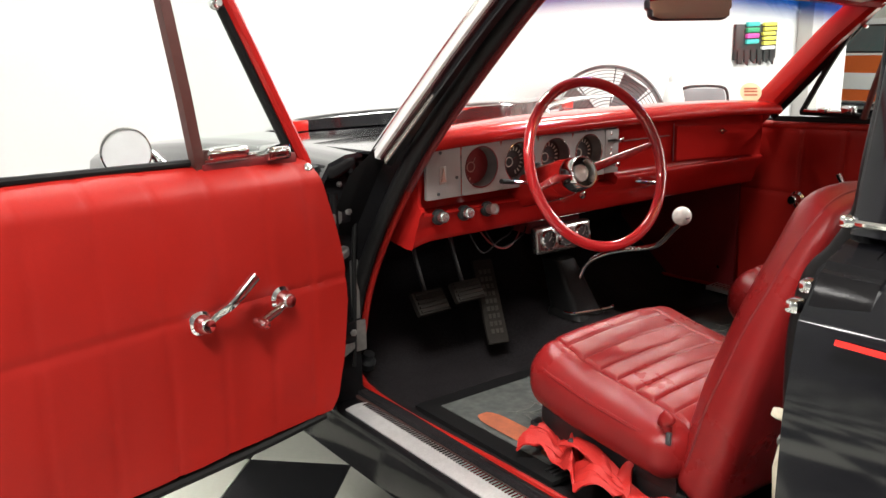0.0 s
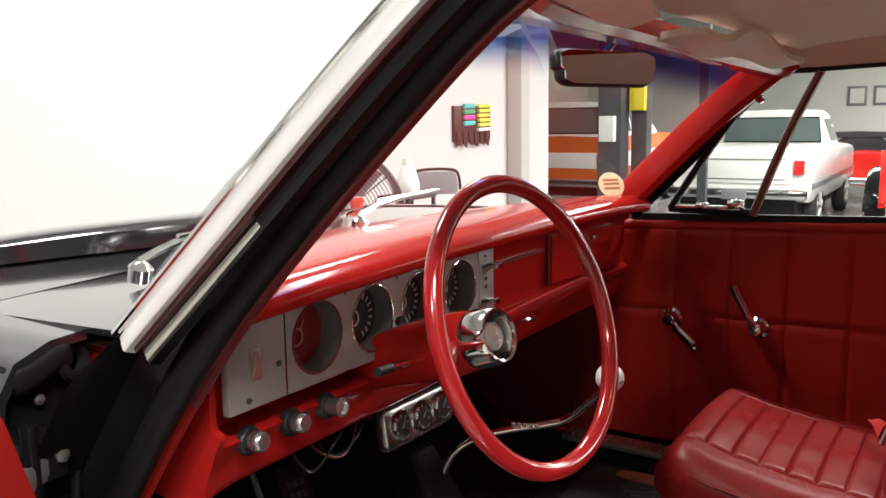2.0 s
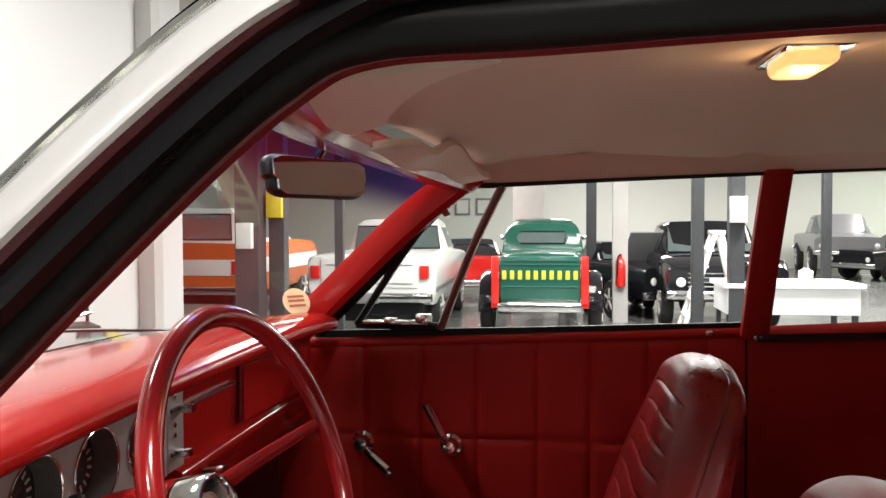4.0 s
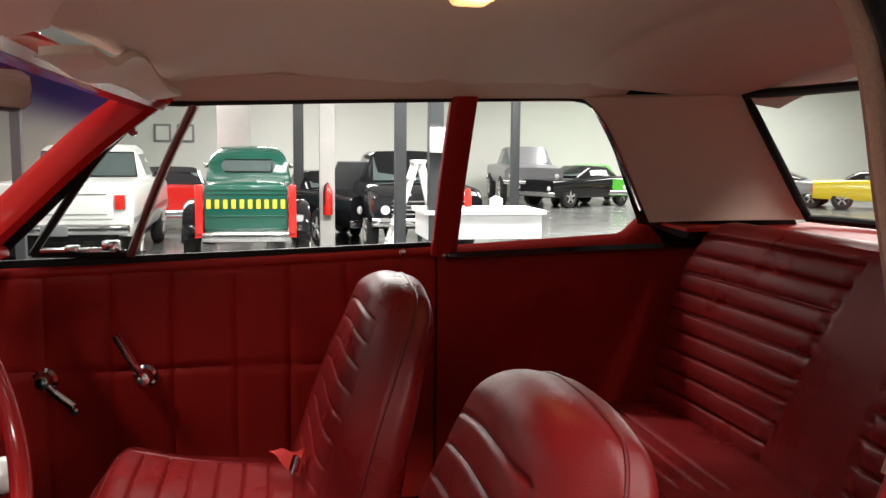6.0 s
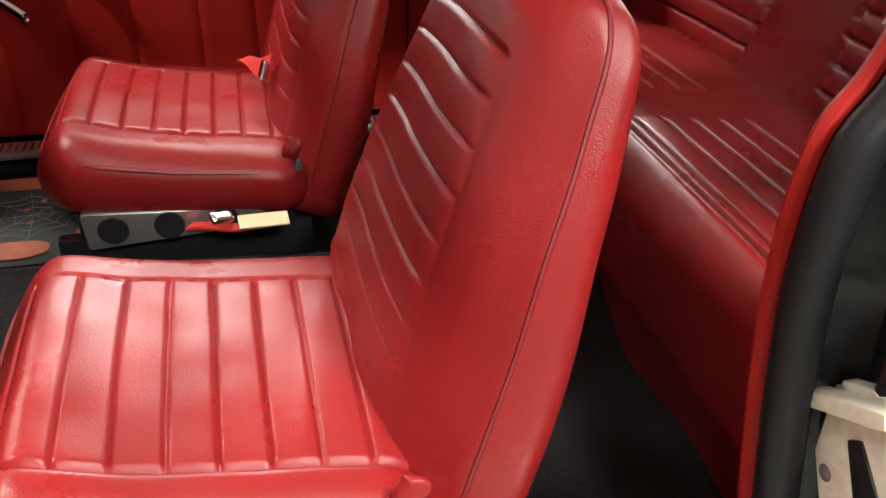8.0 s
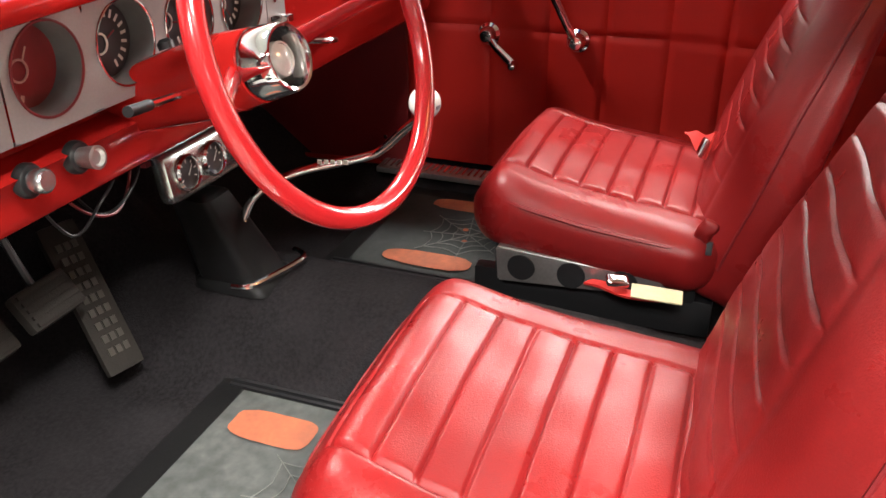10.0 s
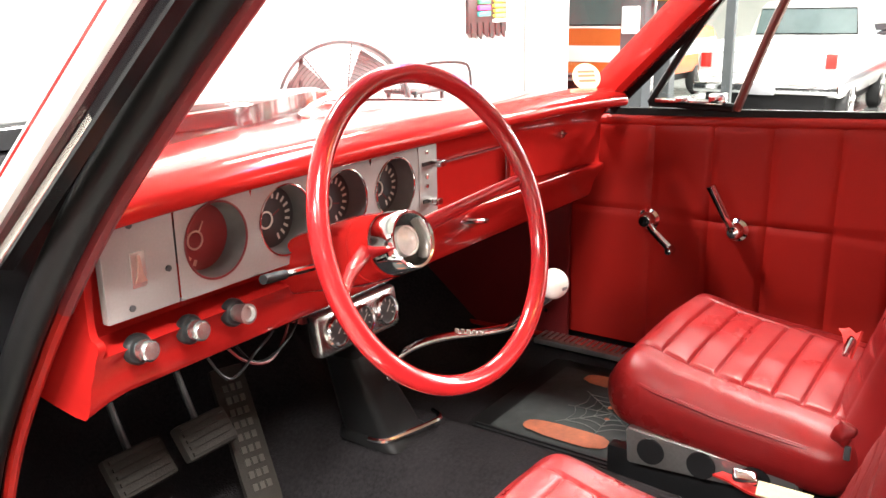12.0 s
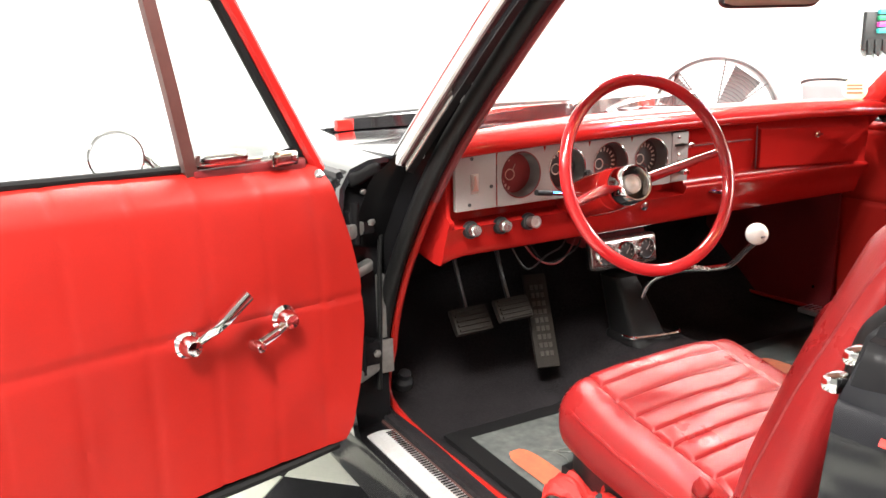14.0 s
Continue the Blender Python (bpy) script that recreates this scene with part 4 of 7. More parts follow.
    # passenger sill plate
    sill = thing("passenger_scuff_plate", (0.70, -0.4, 0.33), "ribbed aluminium sill plate along the closed door", "sill plate")
    bm = B()
    box(bm, 0.655, 0.722, -0.95, 0.16, 0.330, 0.345, 0.004)
    part("plate", bm, BRUSHED, sill)
    bm = B()
    for i in range(70):
        y = 0.14 - i * 0.0155
        box(bm, 0.665, 0.712, y - 0.003, y + 0.003, 0.3445, 0.349)
    part("ribs", bm, CHROME, sill, smooth=False)
    # kick panel
    kick = B()
    sheet(kick, lambda u, v: Vector((lerp(0.735, 0.70, u), lerp(0.10, 0.58, u), lerp(0.33, 0.80, v))), 10, 10, 0.012)
    kp = thing("kick_panel", (0.72, 0.3, 0.34), "dark red kick panel below the dashboard", "kick panel")
    part("panel", kick, DARKRED, kp)
    bm = B()
    tube(bm, [(0.722, 0.10, 0.335), (0.692, 0.34, 0.336), (0.688, 0.57, 0.338)], 0.006, 8)
    part("edge_welt", bm, VINYL_DOOR, kp, "red welt along the lower edge")
    for y, z in ((0.16, 0.40), (0.45, 0.40), (0.30, 0.70)):
        bm = B()
        lathe(bm, (lerp(0.735, 0.70, (y - 0.10) / 0.48) - 0.008, y, z), (-1, 0, 0), [(0.006, -0.004), (0.006, 0.004), (0.0, 0.006)], 10)
        part("screw", bm, CHROME, kp)


build_passenger_side()


def build_driver_door():
    hinge = Vector((-0.835, 0.035, 0.0))
    d = Vector((-0.975, -0.222, 0)).normalized()
    yaw = math.degrees(math.atan2(d.y, d.x))
    m = pose(hinge.x, hinge.y, hinge.z, 0, 0, yaw)   # x runs out along the door from its hinge
    plain = part

    def lpart(name, bm, mat, parent, label="", local=True):
        bmesh.ops.scale(bm, vec=(1, -1, 1), verts=bm.verts)
        return plain(name, bm, mat, parent, label, local=True)
    door = thing("driver_door", m, "wide open driver's door in stitched bright red vinyl with chrome handles", "car door")
    seams = (0.10, 0.21, 0.33, 0.45, 0.57, 0.69, 0.81, 0.93)
    edge = [(0.36, 0.065), (0.40, 0.035), (0.50, 0.012), (0.62, 0.0), (0.72, 0.006), (0.80, 0.022), (0.88, 0.045), (0.945, 0.064)]
    def card(u, v):
        z0 = 0.372
        z1 = 0.950 + 0.036 * u
        z = lerp(z0, z1, v)
        x = lerp(table(edge, z), 1.06, u)
        roll = 0.05 * max(0, (v - 0.90) / 0.10) ** 2
        sink = quilt(x, z, 0.680 + 0.008 * u, seams, 0.0042) + 0.005 * noise.noise((x * 5, z * 4, 7)) + 0.0025 * noise.noise((x * 16, z * 9, 2))
        return Vector((x, 0.010 - 0.012 * math.sin(math.pi * v) + sink + roll, z))
    bm = B()
    sheet(bm, card, 120, 70, 0.014)
    lpart("door_card", bm, VINYL_DOOR, door, "stitched bright red vinyl door card", local=True)
    bm = B()
    prism(bm, [(0.05, 0.335), (0.02, 0.40), (0.0, 0.55), (-0.004, 0.64), (0.005, 0.78), (0.022, 0.86), (0.052, 0.925), (1.07, 0.972), (1.07, 0.36)], 0.03, 0.135, axis=1, bevel=0.012)
    lpart("door_shell", bm, BLACK, door, "glossy black outer door shell", local=True)
    bm = B()
    tube(bm, [(0.07, 0.02, 0.36), (0.3, 0.02, 0.352), (0.7, 0.02, 0.356), (1.06, 0.02, 0.362)], 0.011, 8)
    lpart("bottom_seal", bm, RUBBER, door, local=True)
    bm = B()
    tube(bm, [(0.335, 0.062, 0.966), (0.7, 0.062, 0.977), (1.06, 0.062, 0.989)], 0.008, 8)
    lpart("belt_seal", bm, RUBBER, door, local=True)
    bm = B()
    lever(bm, (0.380, 0.010, 0.668), (-0.108, -0.004, 0.080), (0, -1, 0), 0.130, 0.012)
    lpart("door_handle", bm, CHROME, door, "chrome lever handle", local=True)
    bm = B()
    tip = lever(bm, (0.185, 0.008, 0.670), (0.085, 0, -0.030), (0, -1, 0), 0.082, 0.0)
    lathe(bm, tip, (0, -1, 0), [(0.011, -0.012), (0.011, 0.012), (0.008, 0.022), (0.0, 0.023)], 14)
    lpart("window_crank", bm, CHROME, door, "chrome window crank", local=True)
    # window frame: slanted front rail, quarter-light post
    bm = B()
    sweep(bm, smooth_path([(0.050, 0.060, 0.930), (0.138, 0.052, 1.09), (0.230, 0.042, 1.255), (0.268, 0.038, 1.310), (0.34, 0.034, 1.335), (0.7, 0.034, 1.345), (1.0, 0.036, 1.335)], 6),
          [(-0.013, -0.012), (-0.013, 0.008), (-0.006, 0.014), (0.006, 0.014), (0.013, 0.008), (0.013, -0.012)], up=Vector((0, -1, 0)))
    lpart("window_rail", bm, PAINT_RED, door, "red painted window rail", local=True)
    bm = B()
    tube(bm, [(0.080, 0.064, 0.948), (0.160, 0.054, 1.09), (0.250, 0.042, 1.255)], 0.010, 8)
    lpart("vent_seal", bm, RUBBER, door, local=True)
    bm = B()
    sweep(bm, [Vector((0.316, 0.060, 0.950)), Vector((0.342, 0.050, 1.10)), Vector((0.384, 0.04, 1.33))], [(-0.011, -0.010), (-0.011, 0.010), (0.011, 0.010), (0.011, -0.010)], up=Vector((0, -1, 0)))
    lpart("vent_post", bm, node_mat("brown_post", (0.11, 0.04, 0.035), 0.35, metal=0.2, grain=0.2, grain_size=60, stain=0.4, stain_size=20), door, "dark brown-red quarter-light post", local=True)
    bm = B()
    rounded(bm, 0.048, 0.016, 0.012, 0.008, 6, 4, 4, lambda p: p + Vector((0.262, 0.045, 0.980)))
    rounded(bm, 0.030, 0.018, 0.016, 0.008, 6, 4, 4, lambda p: p + Vector((0.140, 0.045, 0.967)))
    box(bm, 0.10, 0.315, 0.05, 0.066, 0.962, 0.972, 0.003)
    lpart("vent_latch", bm, CHROME, door, "chrome quarter-light latch", local=True)
    bm = B()
    box(bm, 0.085, 0.315, 0.045, 0.062, 0.940, 0.961, 0.004)
    lpart("vent_sill", bm, DARKRED, door, local=True)
    bm = B()
    bm.faces.new([bm.verts.new(p) for p in ((0.085, 0.062, 0.950), (0.316, 0.058, 0.952), (0.381, 0.040, 1.320), (0.280, 0.040, 1.310))])
    g = lpart("vent_pane", bm, GLASS, door, local=True)
    g.visible_shadow = False
    bm = B()
    lathe(bm, (0.266, 0.040, 1.258), (0, -1, 0.2), [(0.010, 0), (0.012, 0.012), (0.007, 0.02)], 10)
    lpart("vent_knob", bm, CHROME, door, local=True)
    bm = B()
    lathe(bm, (0.070, 0.03, 0.926), (0, -1, 0.4), [(0.011, 0), (0.011, 0.005), (0.005, 0.008)], 10)
    lpart("trim_screw", bm, CHROME, door, local=True)
    # round outside mirror on a stalk
    mir = Vector((0.402, 0.17, 0.986))
    bm = B()
    lathe(bm, mir, (0.30, -0.95, 0.05), [(0.0, -0.030), (0.024, -0.028), (0.042, -0.016), (0.049, 0.0), (0.0485, 0.006), (0.0455, 0.007), (0.044, 0.004)], 30)
    tube(bm, [mir + Vector((-0.025, 0.02, 0.010)), mir + Vector((-0.062, 0.015, -0.012)), mir + Vector((-0.085, 0.0, -0.040)), mir + Vector((-0.13, -0.02, -0.050))], 0.012, 10)
    mo = lpart("outside_mirror", bm, CHROME, door, "round chrome outside mirror", local=True)
    # mirror face, coloured pale in place of a mirrored white wall
    bm = B()
    lathe(bm, mir, (0.30, -0.95, 0.05), [(0.0445, 0.0040), (0.0, 0.0041)], 30, caps=False)
    lpart("mirror_glass", bm, PALEMIRROR, mo, local=True)
    return door


build_driver_door()


# ---------------------------------------------------------------- dashboard
GAUGES = (-0.470, -0.348, -0.226, -0.104)
GAUGE_Z, GAUGE_R = 0.889, 0.048


def build_dashboard():
    dash = thing("dashboard", (0, 0.05, 0.70), "glossy red painted dashboard with a silver instrument panel", "dashboard")
    prof = [(0.34, 0.962), (0.22, 0.980), (0.08, 0.996), (0.0, 0.998), (-0.035, 0.990), (-0.050, 0.974), (-0.046, 0.958), (-0.020, 0.952),
            (0.012, 0.948), (0.016, 0.88), (0.018, 0.822), (0.006, 0.812), (0.006, 0.800), (0.028, 0.765), (0.040, 0.728), (0.070, 0.715), (0.22, 0.74), (0.34, 0.80)]
    path = smooth_path([(y, z, 0) for y, z in prof], 3)
    rings = []
    xs = sorted([max(-0.668, 0.705 * lerp(-1, 1, i / 48)) for i in range(2, 49)] + [-0.637, -0.635, 0.013, 0.015])
    for x in xs:
        u = x / 0.705
        drop = 0.018 * abs(u) ** 3
        pull = 0.285 * abs(u) ** 2.5
        ring = []
        for p in path:
            y, z = p.x, p.y
            y = y - pull * max(0.0, (y - 0.0) / 0.34) if y > 0.0 and z > 0.95 else y
            zz = z - drop * max(0, (z - 0.7) / 0.3)
            if -0.636 < x < 0.014 and 0.80 < z < 0.953 and y > -0.03:
                y = 0.052
            if z < 0.79 and x < -0.60:
                zz = z - 0.03 * min(1, (-0.60 - x) / 0.1)
            ring.append((x, y, zz))
        rings.append(ring)
    bm = B()
    ring_loft(bm, rings, True, True)
    part("dash_shell", bm, PAINT_RED, dash, "glossy red painted steel shell")
    # silver panel: blank plate, pierced plate, switch plate
    y0 = 0.0
    bm = B()
    box(bm, -0.632, -0.533, y0, y0 + 0.012, 0.826, 0.946, 0.002)
    blank = part("blank_plate", bm, SILVER, dash, "plain silver plate with a small emblem")
    for x, z in ((-0.593, 0.934), (-0.546, 0.872), (-0.600, 0.838)):
        bm = B()
        lathe(bm, (x, y0, z), (0, -1, 0), [(0.004, 0), (0.004, 0.002), (0.0, 0.0025)], 8)
        part("screw", bm, STEEL_DK, blank)
    bm = B()
    prism(bm, [(-0.5872, 0.898), (-0.5848, 0.898), (-0.582, 0.874), (-0.578, 0.866), (-0.594, 0.866), (-0.590, 0.874)], y0 - 0.004, y0 + 0.001, axis=1)
    em = B()
    box(em, -0.596, -0.577, y0 - 0.0015, y0 + 0.001, 0.860, 0.902, 0.001)
    part("emblem_plate", em, BRUSHED, blank)
    part("emblem", bm, node_mat("faded_emblem", (0.55, 0.36, 0.30), 0.35, metal=0.5, stain=0.5, stain_size=90), blank, "small faded spire emblem")
    bm = B()
    cups = []
    cells = [(-0.531, -0.409, GAUGES[0]), (-0.409, -0.287, GAUGES[1]), (-0.287, -0.165, GAUGES[2]), (-0.165, -0.043, GAUGES[3])]
    for a, b, c in cells:
        n = 40
        inner, outer = [], []
        for i in range(n):
            t = 2 * math.pi * i / n
            dx, dz = math.cos(t), math.sin(t)
            inner.append((c + GAUGE_R * dx, y0, GAUGE_Z + GAUGE_R * dz))
            k = min((b - c) / dx if dx > 1e-6 else 9, (a - c) / dx if dx < -1e-6 else 9, (0.946 - GAUGE_Z) / dz if dz > 1e-6 else 9, (0.826 - GAUGE_Z) / dz if dz < -1e-6 else 9)
            outer.append((c + k * dx, y0, GAUGE_Z + k * dz))
        back = [(x, y0 + 0.030, z) for x, _, z in inner]
        ring_loft(bm, [outer, inner], True, False)
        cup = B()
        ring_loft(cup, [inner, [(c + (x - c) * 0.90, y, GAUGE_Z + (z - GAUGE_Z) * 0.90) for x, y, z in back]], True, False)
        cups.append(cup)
        for s0, s1 in (((a, 0.946), (b, 0.946)), ((a, 0.826), (b, 0.826))):
            bm.faces.new([bm.verts.new(p) for p in ((s0[0], y0, s0[1]), (s1[0], y0, s1[1]), (s1[0], y0 + 0.012, s1[1]), (s0[0], y0 + 0.012, s0[1]))])
    plate = part("instrument_plate", bm, SILVER, dash, "silver plate pierced by four deep round gauges", angle=30)
    # cup walls carry their shade as a darker colour than the plate
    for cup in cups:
        part("gauge_cup", cup, CUPSHADE, plate, "gauge cup, its grey darkened for the shade inside")
    for k, (c, mat) in enumerate(zip(GAUGES, (DIALRED, DIAL, DIAL, DIAL))):
        bm = B()
        torus(bm, (c, y0 - 0.001, GAUGE_Z), (1, 0, 0), (0, 0, 1), GAUGE_R + 0.001, 0.0016, 40, 8)
        part("bezel", bm, CHROME if k else DARKRED, plate)
        bm = B()
        lathe(bm, (c, y0 + 0.030, GAUGE_Z), (0, -1, 0), [(GAUGE_R * 0.93, -0.006), (GAUGE_R * 0.93, 0.0), (0.0, 0.0005)], 32)
        part("dial", bm, mat, plate)
        bm = B()
        torus(bm, (c - 0.011, y0 + 0.028, GAUGE_Z - 0.002), (1, 0, 0), (0, 0, 1), 0.0115, 0.0014, 24, 6)
        part("dial_ring", bm, DIALMARK if k else FADEDMARK, plate, "pale dial ring")
        for i in range(11 if k else 6):
            t = radians(120 - i * 19 if k else (150, 132, 114, 246, 228, 210)[i])
            r0, r1 = (0.026, 0.0355) if k else (0.030, 0.038)
            u = Vector((math.cos(t), 0, math.sin(t)))
            w = Vector((-u.z, 0, u.x)) * (0.0019 if k else 0.0026)
            c0 = Vector((c, y0 + 0.0285, GAUGE_Z))
            bm = B()
            bm.faces.new([bm.verts.new(c0 + q) for q in (u * r0 - w, u * r1 - w, u * r1 + w, u * r0 + w)])
            part("dial_mark", bm, DIALMARK if k else FADEDMARK, plate)
        bm = B()
        t = radians(60 - 35 * k)
        q0 = Vector((c - 0.011, y0 + 0.026, GAUGE_Z - 0.002))
        tube(bm, [q0 + Vector((0.0115 * math.cos(t), 0, 0.0115 * math.sin(t))), q0 + Vector((0.026 * math.cos(t), 0, 0.026 * math.sin(t)))], 0.0010, 6)
        part("needle", bm, DARKRED if k else FADEDMARK, plate)
    bm = B()
    box(bm, -0.041, 0.011, y0, y0 + 0.012, 0.827, 0.945, 0.002)
    sw = part("switch_plate", bm, SILVER, dash, "silver switch plate with two sliding levers")
    for z in (0.915, 0.852):
        bm = B()
        box(bm, -0.032, 0.003, y0 - 0.002, y0, z - 0.003, z + 0.003)
        part("slot", bm, BLACKPLASTIC, sw, smooth=False)
        bm = B()
        box(bm, -0.022 if z < 0.9 else -0.010, -0.004 if z < 0.9 else 0.008, y0 - 0.022, y0 - 0.001, z - 0.006, z + 0.005, 0.002)
        part("lever", bm, CHROME, sw)
    for x, z in ((-0.020, 0.893), (-0.020, 0.878), (-0.020, 0.934)):
        bm = B()
        lathe(bm, (x, y0, z), (0, -1, 0), [(0.004, 0), (0.004, 0.002), (0.0, 0.003)], 8)
        part("screw", bm, CHROME, sw)
    # knobs
    for i, x in enumerate((-0.588, -0.512, -0.440)):
        bm = B()
        lathe(bm, (x, 0.020, 0.780), (0, -1, 0.12), [(0.019, 0.0), (0.019, 0.006), (0.0165, 0.010), (0.009, 0.011)], 24)
        base = part("knob_base", bm, BLACKPLASTIC, dash, "black knob bezel")
        bm = B()
        prof2 = [(0.008, 0.008), (0.009, 0.012), (0.0128, 0.013), (0.0136, 0.020), (0.0132, 0.028), (0.0105, 0.031), (0.0, 0.0315)]
        if i == 2:
            prof2 = [(0.011, 0.008), (0.012, 0.018), (0.0135, 0.034), (0.010, 0.035), (0.008, 0.030), (0.0, 0.030)]
        lathe(bm, (x, 0.020, 0.780), (0, -1, 0.12), prof2, 24)
        part("knob", bm, SATIN if i < 2 else BRUSHED, base, "ribbed silver knob")
    # glovebox
    bm = B()
    prism(bm, [(0.262, 0.932), (0.652, 0.912), (0.657, 0.815), (0.262, 0.831)], 0.004, 0.014, axis=1, bevel=0.002)
    gb = part("glovebox_door", bm, PAINT_RED, dash, "red glovebox lid")
    bm = B()
    lathe(bm, (0.474, 0.004, 0.902), (0, -1, 0), [(0.009, 0), (0.009, 0.006), (0.006, 0.009), (0.0, 0.0095)], 14)
    box(bm, 0.460, 0.488, -0.006, 0.002, 0.900, 0.904)
    part("glovebox_lock", bm, CHROME, gb)
    bm = B()
    tube(bm, [(0.250, 0.006, 0.94), (0.255, 0.008, 0.83)], 0.0016, 6)
    box(bm, 0.03, 0.235, 0.006, 0.013, 0.906, 0.908)
    part("panel_line", bm, DARKRED, dash)
    # ash tray handle and ignition
    bm = B()
    tube(bm, [(0.10, 0.02, 0.790), (0.13, 0.0, 0.785), (0.17, 0.0, 0.778), (0.185, 0.02, 0.772)], 0.005, 8)
    part("ashtray_pull", bm, CHROME, dash, "bright ashtray pull")
    bm = B()
    lathe(bm, (-0.10, 0.03, 0.775), (0, -1, 0), [(0.013, 0), (0.013, 0.008), (0.008, 0.012), (0, 0.0125)], 16)
    part("ignition_lock", bm, CHROME, dash)
    # dash end cap towards the driver's post
    bm = B()
    prism(bm, [(0.14, 0.70), (0.10, 0.80), (0.055, 0.89), (0.055, 0.905), (0.20, 0.905), (0.30, 0.72)], -0.690, -0.660, axis=0, bevel=0.006)
    part("end_cap", bm, PAINT_RED, dash)
    # three-gauge pod below
    pod = thing("gauge_pod", (-0.10, 0.12, 0.60), "chrome under-dash panel with three small round gauges", "gauge pod")
    m = pose(-0.096, 0.106, 0.644, -8, 0, -1)
    bm = B()
    rounded(bm, 0.104, 0.016, 0.040, 0.012, 14, 4, 8, lambda p: m @ p)
    part("faceplate", bm, SATIN, pod, "bright satin panel")
    for x in (-0.064, 0.0, 0.064):
        bm = B()
        c = m @ Vector((x, -0.0165, 0))
        ax = m.to_3x3() @ Vector((0, -1, 0))
        lathe(bm, c, ax, [(0.028, -0.002), (0.028, 0.006), (0.025, 0.009), (0.0225, 0.006), (0.0225, -0.001)], 28, caps=False)
        part("gauge_rim", bm, CHROME, pod)
        bm = B()
        lathe(bm, c, ax, [(0.0240, 0.0), (0.0, 0.0015)], 24, caps=False)
        dl = part("gauge_dial", bm, DIAL, pod)
        for i in range(7):
            bm = B()
            t = radians(210 - 40 * i)
            q = [m @ Vector((x + r * math.cos(t + w), -0.0195, r * math.sin(t + w))) for r, w in ((0.015, -0.06), (0.020, -0.05), (0.020, 0.05), (0.015, 0.06))]
            bm.faces.new([bm.verts.new(p) for p in q])
            part("gauge_mark", bm, DIALMARK, dl)
        bm = B()
        bm.faces.new([bm.verts.new(m @ Vector(p)) for p in ((x - 0.001, -0.0198, -0.004), (x + 0.012, -0.0198, 0.010), (x + 0.013, -0.0198, 0.009), (x + 0.001, -0.0198, -0.005))])
        part("needle", bm, DIALMARK, dl)
    bm = B()
    box(bm, -0.2, 0.0, 0.13, 0.20, 0.66, 0.73, 0.005)
    part("bracket", bm, DARKRED, pod)
    # hanging wires
    wires = thing("loose_wires", (-0.28, 0.12, 0.66), "loose red and black wires hanging under the dashboard", "wires")
    for i, (c, mat) in enumerate(((0.0, DARKRED), (0.02, RUBBER), (-0.03, BLACKPLASTIC))):
        bm = B()
        tube(bm, [(-0.40 + c, 0.12, 0.725), (-0.36 + c, 0.10, 0.665 - 0.01 * i), (-0.30 + c, 0.10, 0.645 + 0.012 * i), (-0.22 + c, 0.14, 0.68), (-0.18, 0.2, 0.74)], 0.0022, 6)
        part("wire", bm, mat, wires)


build_dashboard()


